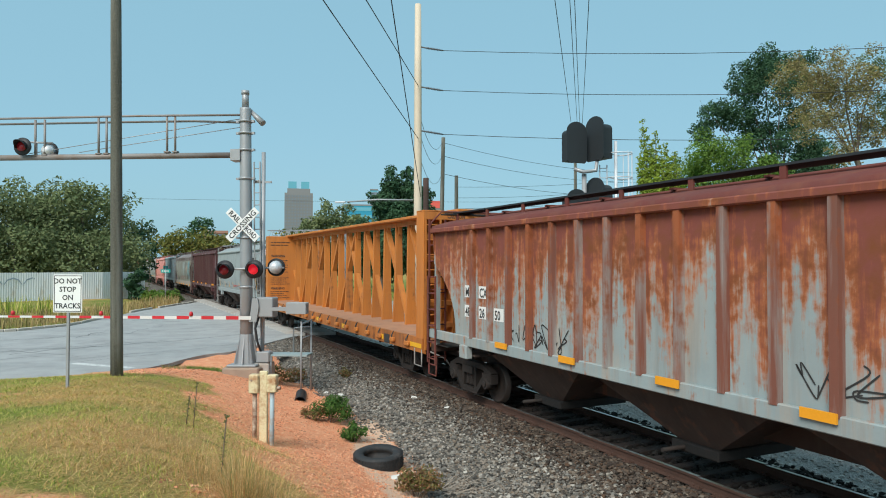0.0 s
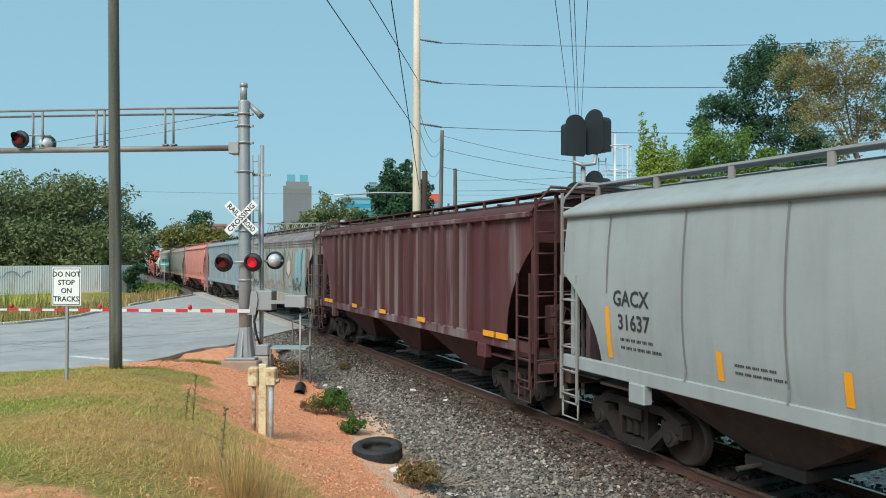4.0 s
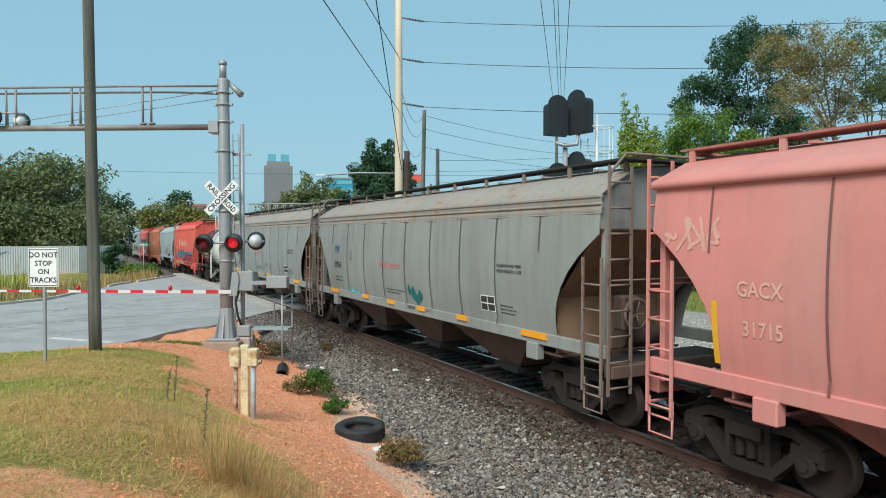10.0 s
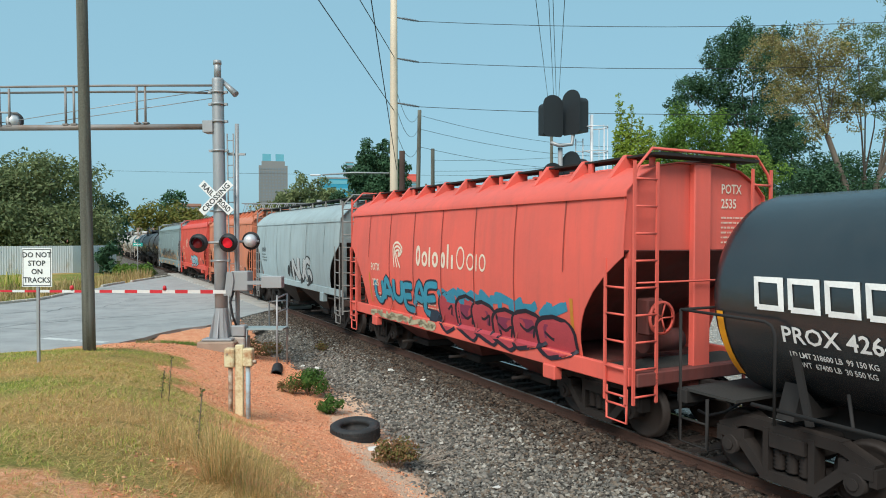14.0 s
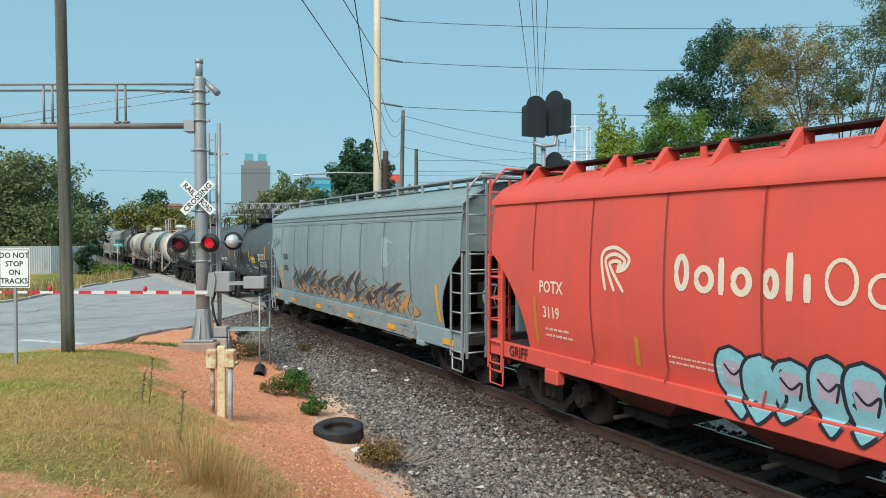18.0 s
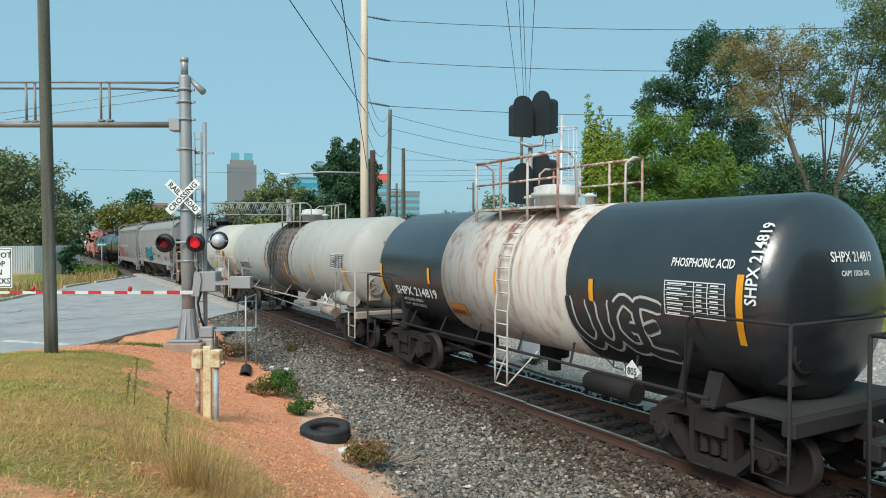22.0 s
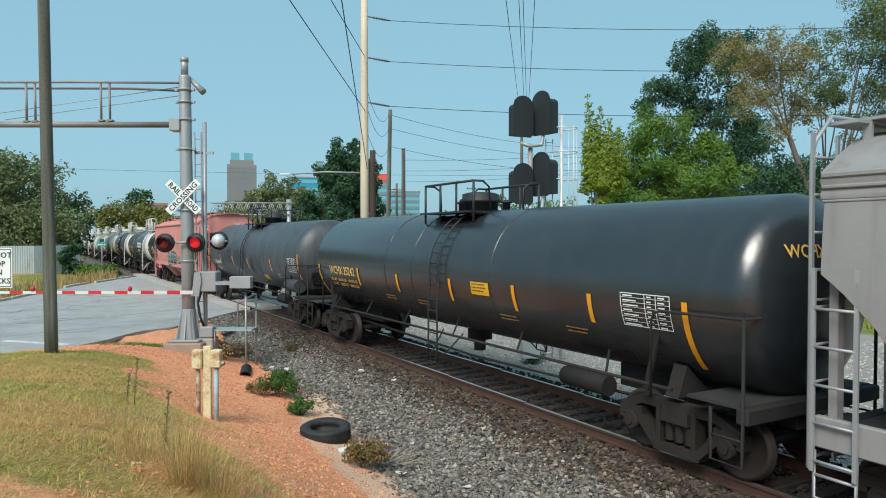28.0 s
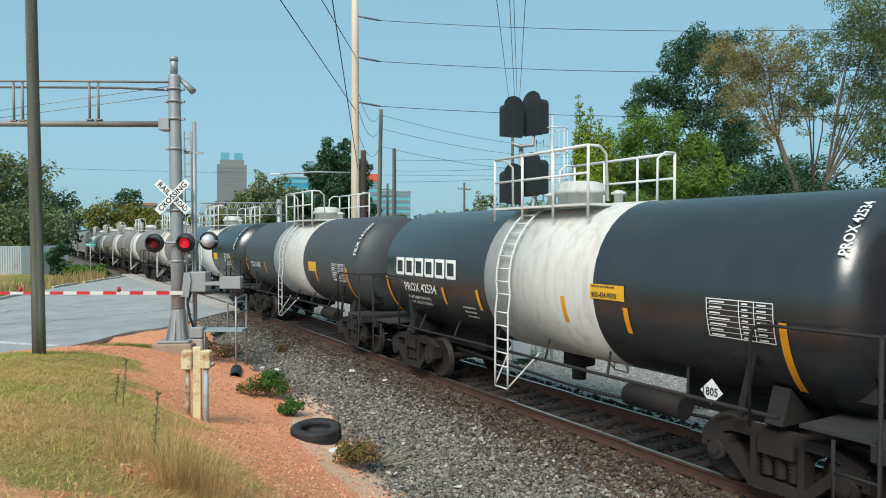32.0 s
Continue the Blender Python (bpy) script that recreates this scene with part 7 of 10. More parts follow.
        part("shear_plate", slab(-1.45, 1.45, s * (hb - cl - 0.2) - 0.9 * (s < 0), s * (hb - cl - 0.2) + 0.9 * (s > 0), 1.12, 1.16), underm, car)
        if post_end and not wall_end:
            part("end_post", slab(-0.19, 0.19, s * (hb + 0.04) - 0.06, s * (hb + 0.04) + 0.06, 1.15, 4.5, bevel=0.015), paint, car)
        for q in (-1, 1):
            part("corner_post", slab(q * 1.42 - 0.06, q * 1.42 + 0.06, s * (hb - 0.05) - 0.05, s * (hb - 0.05) + 0.05, 1.18, ez), paint, car)
        bm = bmesh.new()
        ye = s * (hb + 0.17)
        tube(bm, [(-1.56, ye, 0.72), (-1.56, ye, 4.22), (-1.5, ye, 4.38), (-1.2, ye, 4.68), (1.2, ye, 4.68), (1.5, ye, 4.38), (1.56, ye, 4.22), (1.56, ye, 0.72)], 0.026, 6)
        if wall_end:
            bm = tube(bmesh.new(), [(1.5, ye, 0.72), (1.5, ye, 3.6)], 0.036, 6)
        part("end_frame", bm, postm, car)
        part("end_sill", slab(-1.5, 1.5, s * (hb + 0.1) - 0.1, s * (hb + 0.1) + 0.1, 0.98, 1.2, bevel=0.02), underm, car)
        part("platform", slab(-1.45, 1.45, min(s * (hb - 0.75), s * hb), max(s * (hb - 0.75), s * hb), 1.17, 1.2), GRATE, car)
    for s in (-1, 1):
        part("side_sill", slab(s * sill_x - 0.05, s * sill_x + 0.05, -hb - 0.1, hb + 0.1, z0 - sill_deep, z0 + 0.03, bevel=0.015), sillm, car)
        if detail:
            for e in (-1, 1):
                part("jacking_pad", slab(s * 1.55 - 0.08, s * 1.55 + 0.1, e * (hb - 1.9) - 0.18, e * (hb - 1.9) + 0.18, z0 - 0.5, z0 - sill_deep + 0.02, bevel=0.02), sillm, car)
    part("centre_sill", slab(-0.28, 0.28, -ln / 2 + 0.5, ln / 2 - 0.5, 0.72, 1.14), underm, car)
    if style == "lipped":
        for s in (-1, 1):
            for z, w, h in ((3.68, 0.02, 0.035), (3.83, 0.035, 0.045), (3.95, 0.045, 0.06)):
                part("eave_rib", slab(s * 1.585 - w, s * 1.585 + w, -hb - 0.03, hb + 0.03, z, z + h, bevel=0.012), roofm, car)
    # bays
    span = 2 * (hb - cl - 0.25)
    bl = span / bays
    for i in range(bays):
        y = -span / 2 + bl * (i + 0.5)
        bm = bmesh.new()
        a = [bm.verts.new(p) for p in ((-1.46, y - bl / 2, z0 - 0.1), (1.46, y - bl / 2, z0 - 0.1), (1.46, y + bl / 2, z0 - 0.1), (-1.46, y + bl / 2, z0 - 0.1))]
        b = [bm.verts.new(p) for p in ((-0.75, y - 0.42, 0.5), (0.75, y - 0.42, 0.5), (0.75, y + 0.42, 0.5), (-0.75, y + 0.42, 0.5))]
        for k in range(4):
            bm.faces.new((a[k], a[(k + 1) % 4], b[(k + 1) % 4], b[k]))
        bm.faces.new(a)
        bm.faces.new(b)
        bmesh.ops.recalc_face_normals(bm, faces=bm.faces)
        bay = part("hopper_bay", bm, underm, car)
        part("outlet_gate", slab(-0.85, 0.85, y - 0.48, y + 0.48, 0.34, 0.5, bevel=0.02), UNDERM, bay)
        bm = bmesh.new()
        rod(bm, (-1.3, y + 0.2, 0.42), (1.3, y + 0.2, 0.42), 0.035, 8)
        part("gate_shaft", bm, TRUCKM, bay)
    # posts or welds on the sides
    if ribs:
        for s in (-1, 1):
            for y in rib_ys or [-(hb - cl - 0.2) + 2 * (hb - cl - 0.2) * i / (ribs - 1) for i in range(ribs)]:
                bm = bmesh.new()
                foot = next((z0 + 0.02 * k for k in range(200) if half_at(z0 + 0.02 * k) > abs(y) + 0.08), z0)
                prism(bm, [(s * 1.5, y - 0.075), (s * 1.6, y - 0.06), (s * 1.6, y + 0.06), (s * 1.5, y + 0.075)], foot, 4.16, m=Matrix(((1, 0, 0, 0), (0, 0, 1, 0), (0, 1, 0, 0), (0, 0, 0, 1))))
                bmesh.ops.recalc_face_normals(bm, faces=bm.faces)
                part("side_post", bm, ribm or paint, car)
            for e in (-1, 1):
                for f in () if rib_ys else (0.3, 0.7):
                    y = e * (hb - cl * (1 - f) * 0.9)
                    zz = cz - (cz - z0) * (1 - f) * 0.85 + 0.1
                    part("side_post", slab(s * 1.55 - 0.05, s * 1.55 + 0.05, y - 0.08, y + 0.08, zz, 4.16), ribm or paint, car)
        part("top_chord", slab(-1.62, -1.5, -hb, hb, 4.08, 4.2, bevel=0.02), paint, car)
        part("top_chord", slab(1.5, 1.62, -hb, hb, 4.08, 4.2, bevel=0.02), paint, car)
    else:
        for y in seams:
            lo = z0 + 0.02 if abs(y) < hb - cl else cz - 0.3
            decal("weld_seam", [(y - 0.017, y + 0.017, lo, st["side"][-1][1] - 0.02)], surf, paint_dark(paint), car, 0.004 + 0.75 * swell, nz=14)
    # roof walks, hatches
    wx = st["walk"]
    wz, cw, cd = (4.6, 0.7, 0.1) if wall_end else (4.62, 1.2, 0.18)
    for s in (-1, 1):
        part("running_board", slab(s * wx - 0.24, s * wx + 0.24, -hb - 0.1, hb + 0.1, wz, wz + 0.035), walkm, car)
        for i in range(roof_posts):
            y = -(hb - 0.1) + 2 * (hb - 0.1) * i / (roof_posts - 1)
            part("walk_bracket", slab(s * (wx + 0.22) - 0.012, s * (wx + 0.22) + 0.03, y - 0.05, y + 0.05, 4.3, wz + 0.03), postm, car)
    hatch = part("hatch_trough", slab(-0.3, 0.3, -hb + 0.8, hb - 0.8, 4.5, 4.58, bevel=0.03), roofm, car)
    for i in range(8):
        y = -(hb - 1.6) + 2 * (hb - 1.6) * i / 7
        part("hatch_batten", slab(-0.36, 0.36, y - 0.05, y + 0.05, 4.57, 4.61), roofm, hatch)
    for e in (-1, 1):
        part("cross_walk", slab(-cw, cw, e * (hb + 0.05) - cd, e * (hb + 0.05) + cd, wz - 0.04, wz), walkm, car)
    # ladders at the corners
    for s in (-1, 1):
        if s > 0 and not detail:
            continue
        for e in (-1, 1):
            tall = cached(("tall", postm.name), lambda: ladder_mesh(3.75, 0.46, 0.42), "ladder", postm)
            low = cached(("low", postm.name), lambda: ladder_mesh(2.25, 0.46, 0.42), "ladder", postm)
            if s < 0 or not wall_end:
                share("end_ladder", tall, car, Matrix.Translation((s * 1.33, e * (hb + 0.17), 0.72)) @ pose(0, 0, 0, 0, 0, 90))
            share("side_ladder", low, car, pose(s * 1.62 + (0.03 if s > 0 else 0), e * (hb - 0.15), 0.72))
            step = cached(("step", postm.name), lambda: tube(tube(bmesh.new(), [(0, -0.23, 0.85), (0, -0.23, 0.32), (0, 0.23, 0.32), (0, 0.23, 0.85)], 0.022), [(0, -0.23, 0.58), (0, 0.23, 0.58)], 0.02), "sill_step", postm)
            share("sill_step", step, car, pose(s * 1.6, e * (hb - 0.15), 0.1))
    for e in (-1, 1):
        bm = bmesh.new()
        tube(bm, [(-1.5, e * (hb + 0.18), 2.6), (1.5, e * (hb + 0.18), 2.6)], 0.016, 5)
        part("grab_iron", bm, postm, car)
    if detail and not wall_end and style != "smooth":
        bm = bmesh.new()
        lathe(bm, [(0.24, -0.02), (0.28, -0.02), (0.28, 0.02), (0.24, 0.02)], 18, pose(-0.75, -(hb - 0.05), 2.0, 90), caps=False)
        for i in range(5):
            a = TAU * i / 5
            rod(bm, (-0.75, -(hb - 0.05), 2.0), (-0.75 + 0.25 * math.cos(a), -(hb - 0.05), 2.0 + 0.25 * math.sin(a)), 0.015, 5)
        part("brake_wheel", bm, postm, car)
        bm = bmesh.new()
        rod(bm, (-0.5, -(hb - 0.75), 1.5), (0.35, -(hb - 0.75), 1.5), 0.2, 14)
        part("air_reservoir", bm, underm, car)
        part("brake_box", slab(-0.95, -0.6, -(hb - 0.15), -(hb - 0.42), 1.7, 2.3, bevel=0.03), underm, car)
    running_gear(car, ln, ln / 2 - 1.85)
    return car, surf, hb


DARK = {}


def paint_dark(p):
    if p.name not in DARK:
        DARK[p.name] = weather(p.name + "_seam", SEAM.get(p.name, (0.2, 0.19, 0.18)), gamt=0.6, rough=0.8)
    return DARK[p.name]


SEAM = {}


def stripes(car, surf, ys, z0, z1, w=0.1, m=None, label="orange reflective strip"):
    for y in ys:
        decal("reflector", [(y - w / 2, y + w / 2, z0, z1)], surf, m or ORANGE, car, 0.008, label)


def dashes(car, ys, z, w=0.46, h=0.12, x=-1.592):
    for y in ys:
        part("reflector", slab(x - 0.032, x, y - w / 2, y + w / 2, z, z + h), ORANGE, car, "orange reflective strip")
# ---- tank cars ----
def tank_car(label, ln, paint, R=1.42, cz=2.5, bands=(), platform="rail", platm=None, gear=None, stripe_ys=(), detail=True, railm=None, head=0.66, ladder_y=0.55, ladm=None, belts=(), dome=None, shift=0.0):
    """A tank car: shell with domed heads, painted bands, manway platform with rails, ladder, side rail, saddles and end platforms."""
    car = thing("tank_car", pose(0, 0, 0), label, "freight car", "cars of the train")
    hb = ln / 2 - head
    gear = gear or UNDERM
    platm = platm or paint
    railm = railm or gear
    ladm = ladm or platm
    dome = dome or platm
    M = pose(0, 0, cz, 90)

    def surf(y, z, lift):
        u = max(-0.98, min(0.98, (z - cz) / R))
        a = math.asin(u)
        return Vector((-(R + lift) * math.cos(a), y, cz + (R + lift) * math.sin(a)))

    hl = 0.62
    prof = []
    for i in range(0, 9):
        a = math.pi / 2 * i / 8
        prof.append((max(0.02, R * math.sin(a)), -hb + hl * (1 - math.cos(a))))
    prof += [(r, -y) for r, y in prof[::-1]]
    # profile runs along the car; the lathe's axis is turned on to y
    part("tank_shell", lathe(bmesh.new(), [(r, y) for r, y in prof], 40, pose(0, shift, 0) @ M), paint, car)
    for y0, y1, m in bands:
        part("painted_band", lathe(bmesh.new(), [(R - 0.01, -y0), (R + 0.006, -y0), (R + 0.006, -y1), (R - 0.01, -y1)], 40, M, caps=False), m, car)
    for y in belts:
        part("shell_weld", lathe(bmesh.new(), [(R - 0.01, -y - 0.03), (R + 0.009, -y - 0.02), (R + 0.009, -y + 0.02), (R - 0.01, -y + 0.03)], 40, M, caps=False), paint, car)
    # draft sills, saddles, end platforms
    for e in (-1, 1):
        a, b = sorted((e * (ln / 2 - 0.5), e * (hb - 3.4)))
        part("stub_sill", slab(-0.28, 0.28, a, b, 0.72, 1.12), gear, car)
        a, b = sorted((e * (ln / 2 - 0.38), e * (ln / 2 - 0.56)))
        part("end_sill", slab(-1.5, 1.5, a, b, 0.95, 1.16, bevel=0.02), gear, car)
        a, b = sorted((e * (ln / 2 - 0.5), e * (ln / 2 - 1.35)))
        part("end_platform", slab(-1.45, 1.45, a, b, 1.13, 1.17), GRATE, car)
        y = e * (ln / 2 - 1.85)
        bm = bmesh.new()
        prism(bm, [(-1.18, 1.0), (1.18, 1.0), (1.12, 1.12), (1.0, cz - 1.05), (0.6, cz - 1.4), (-0.6, cz - 1.4), (-1.0, cz - 1.05), (-1.12, 1.12)], y - 0.12, y + 0.12)
        part("saddle", bm, gear, car)
        for s in (-1, 1):
            bm = bmesh.new()
            bars(bm, [(y - e * 0.4, 1.05, y - e * 0.2, cz - 0.6, 0.09)], s * 1.26 - 0.02, s * 1.26 + 0.02)
            part("saddle_brace", bm, gear, car)
            # end rails, bent down to the platform
            yy = e * (ln / 2 - 0.45)
            bm = bmesh.new()
            tube(bm, [(s * 1.5, e * (ln / 2 - 1.95), 1.0), (s * 1.5, e * (ln / 2 - 1.95), 2.12), (s * 1.5, e * (ln / 2 - 1.9), 2.22), (s * 1.5, e * (ln / 2 - 1.8), 2.26), (s * 1.5, yy, 2.28)], 0.02, 6)
            part("corner_rail", bm, railm, car)
            bm = bmesh.new()
            tube(bm, [(s * 1.5, yy, 2.28), (s * 1.5, yy, 0.42), (s * 1.5, yy - e * 0.48, 0.42), (s * 1.5, yy - e * 0.48, 1.1)], 0.024, 6)
            part("corner_post", bm, railm, car)
            bm = bmesh.new()
            rod(bm, (s * 1.5, yy, 0.75), (s * 1.5, yy - e * 0.48, 0.75), 0.018, 6)
            part("step_rung", bm, railm, car)
        bm = bmesh.new()
        tube(bm, [(-1.5, e * (ln / 2 - 0.45), 2.28), (1.5, e * (ln / 2 - 0.45), 2.28)], 0.022, 6)
        part("end_rail", bm, railm, car)
    for s in (-1, 1):
        bm = bmesh.new()
        tube(bm, [(s * 1.46, -ln / 2 + 1.6, 1.18), (s * 1.46, ln / 2 - 1.6, 1.18)], 0.03, 6)
        n = 6
        for i in range(n):
            y = (-ln / 2 + 2.9) + (ln - 5.8) * i / (n - 1)
            tube(bm, [(s * 1.46, y, 1.18), (s * 1.15, y + 0.25, cz - 1.02)], 0.022, 5)
        part("side_rail", bm, railm, car)
    # underside: outlet, brake rigging, reservoir
    bm = bmesh.new()
    rod(bm, (0, 0, cz - R - 0.22), (0, 0, cz - R + 0.1), 0.3, 12)
    rod(bm, (0, 0, cz - R - 0.5), (0, 0, cz - R - 0.2), 0.14, 10)
    part("bottom_outlet", bm, gear, car)
    bm = bmesh.new()
    rod(bm, (-0.9, -ln / 2 + 3.4, 0.82), (-0.9, -ln / 2 + 4.5, 0.82), 0.17, 12)
    part("air_reservoir", bm, gear, car)
    bm = bmesh.new()
    tube(bm, [(-0.6, -ln / 2 + 3, 0.7), (-0.7, -1, 0.62), (-0.65, 1, 0.66), (-0.5, ln / 2 - 3, 0.7)], 0.025, 5)
    tube(bm, [(-0.3, -ln / 2 + 2.6, 0.6), (-0.35, 0, 0.52), (-0.3, ln / 2 - 2.6, 0.6)], 0.02, 5)
    part("brake_pipe", bm, gear, car)
    if detail:
        bm = bmesh.new()
        lathe(bm, [(0.24, -0.02), (0.28, -0.02), (0.28, 0.02), (0.24, 0.02)], 18, pose(-0.7, -ln / 2 + 0.75, 1.85, 90), caps=False)
        for i in range(5):
            a = TAU * i / 5
            rod(bm, (-0.7, -ln / 2 + 0.75, 1.85), (-0.7 + 0.25 * math.cos(a), -ln / 2 + 0.75, 1.85 + 0.25 * math.sin(a)), 0.015, 5)
        part("brake_wheel", bm, railm, car)
        part("brake_box", slab(-0.9, -0.5, -ln / 2 + 0.8, -ln / 2 + 1.05, 1.4, 2.0, bevel=0.03), gear, car)
    # manway and its platform
    top = cz + R
    bm = bmesh.new()
    lathe(bm, [(0.42, top - 0.12), (0.42, top + 0.2), (0.5, top + 0.2), (0.5, top + 0.27), (0.44, top + 0.3), (0.44, top + 0.4), (0.3, top + 0.44)], 20)
    part("manway", bm, dome, car)
    for x, y, zz in ((0, 0.85, 0.28), (0.2, -0.8, 0.24)):
        bm = bmesh.new()
        lathe(bm, [(0.085, top - 0.1), (0.085, top + zz - 0.08), (0.14, top + zz - 0.07), (0.14, top + zz - 0.03), (0.085, top + zz - 0.02), (0.07, top + zz)], 12, pose(x, y, 0))
        part("valve", bm, dome, car)
    pl, pw = (1.35, 1.05) if platform == "rail" else (1.1, 0.9)
    for s in (-1, 1):
        part("platform", slab(s * 0.78 - 0.28, s * 0.78 + 0.28, -pl, pl, top - 0.08, top - 0.04), platm, car)
        bm = bmesh.new()
        zt = top + (0.92 if platform == "rail" else 0.62)
        for y in (-pl, -pl / 3, pl / 3, pl):
            rod(bm, (s * pw, y, top - 0.3), (s * pw, y, zt), 0.028, 6)
        tube(bm, [(s * pw, -pl, zt), (s * pw, pl, zt)], 0.028, 6)
        if platform == "rail":
            tube(bm, [(s * pw, -pl, (top + zt) / 2), (s * pw, pl, (top + zt) / 2)], 0.022, 6)
        for e in (-1, 1):
            tube(bm, [(s * pw, e * pl, zt), (s * (pw - 0.25), e * pl, zt), (s * (pw - 0.42), e * (pl - 0.02), zt - 0.12), (s * (pw - 0.45), e * pl, top)], 0.025, 6)
        part("platform_rail", bm, platm, car)
    # ladder on each side, bent over the shell
    for s in (-1, 1):
        bm = bmesh.new()
        path = [(s * (R + 0.12), z) for z in (0.5, 0.9, 1.4, 1.9)]
        for i in range(9):
            a = radians(-10 + 9 * i)
            path.append((s * (R + 0.1) * math.cos(a), cz + (R + 0.1) * math.sin(a)))
        for d in (-0.2, 0.2):
            tube(bm, [(x, ladder_y + d, z) for x, z in path], 0.02, 6)
        total = 0.0
        for (xa, za), (xb, zb) in zip(path, path[1:]):
            k = max(1, round(math.hypot(xb - xa, zb - za) / 0.3))
            for j in range(k):
                x, z = xa + (xb - xa) * j / k, za + (zb - za) * j / k
                rod(bm, (x, ladder_y - 0.2, z), (x, ladder_y + 0.2, z), 0.016, 5)
        for d in (-0.2, 0.2):
            tube(bm, [(s * (R + 0.12), ladder_y + d, 0.52), (s * 1.0, ladder_y + d * 2.2, 1.15)], 0.018, 5)
        part("ladder", bm, ladm, car)
    for y, z0, z1 in stripe_ys:
        decal("reflector", [(y - 0.05, y + 0.05, z0, z1)], surf, ORANGE, car, 0.012, "orange reflective strip", nz=8)
    running_gear(car, ln, ln / 2 - 1.85)
    return car, surf, hb


def head_text(car, text, hb, y_in, a0, size, m, R=1.42, cz=2.5):
    """Letters round the front shoulder of a tank, climbing along a ring."""
    vs, fs = text_mesh(text)
    k = size / 0.72
    bm = bmesh.new()
    vv = []
    for u, w in vs:
        a = radians(a0) + u * k * 0.85 / R
        rr = R + 0.012
        vv.append(bm.verts.new((-rr * math.cos(a), -hb + y_in + w * k, cz + rr * math.sin(a))))
    for f in fs:
        try:
            bm.faces.new([vv[i] for i in f])
        except ValueError:
            pass
    part("lettering", bm, m, car)


def face_text(car, text, hb, x, z, size, m, R=1.42, cz=2.5, hl=0.62):
    """Letters on the front head of a tank."""
    vs, fs = text_mesh(text)
    k = size / 0.72
    bm = bmesh.new()
    vv = []
    for u, w in vs:
        xx, zz = x + u * k * 0.85, z + w * k
        q = min(0.98, math.hypot(xx, zz - cz) / R)
        vv.append(bm.verts.new((xx, -hb + hl * (1 - math.sqrt(1 - q * q)) - 0.015, zz)))
    for f in fs:
        try:
            bm.faces.new([vv[i] for i in f])
        except ValueError:
            pass
    part("lettering", bm, m, car)


def placard(car, x, y, z, col, mark, s=0.3):
    """A diamond placard in its holder, with its number."""
    bm = bmesh.new()
    q = [(x, y - s * 0.7, z), (x, y, z - s * 0.7), (x, y + s * 0.7, z), (x, y, z + s * 0.7)]
    bm.faces.new([bm.verts.new(p) for p in q])
    part("placard", solidify(bm, 0.012), col, car, "diamond hazard placard")
    flat = lambda yy, zz, lift: Vector((x - 0.016 - lift, yy, zz))
    lettering(mark, y + 0.15, z - 0.05, 0.11, flat, LETB, car, 0.004)


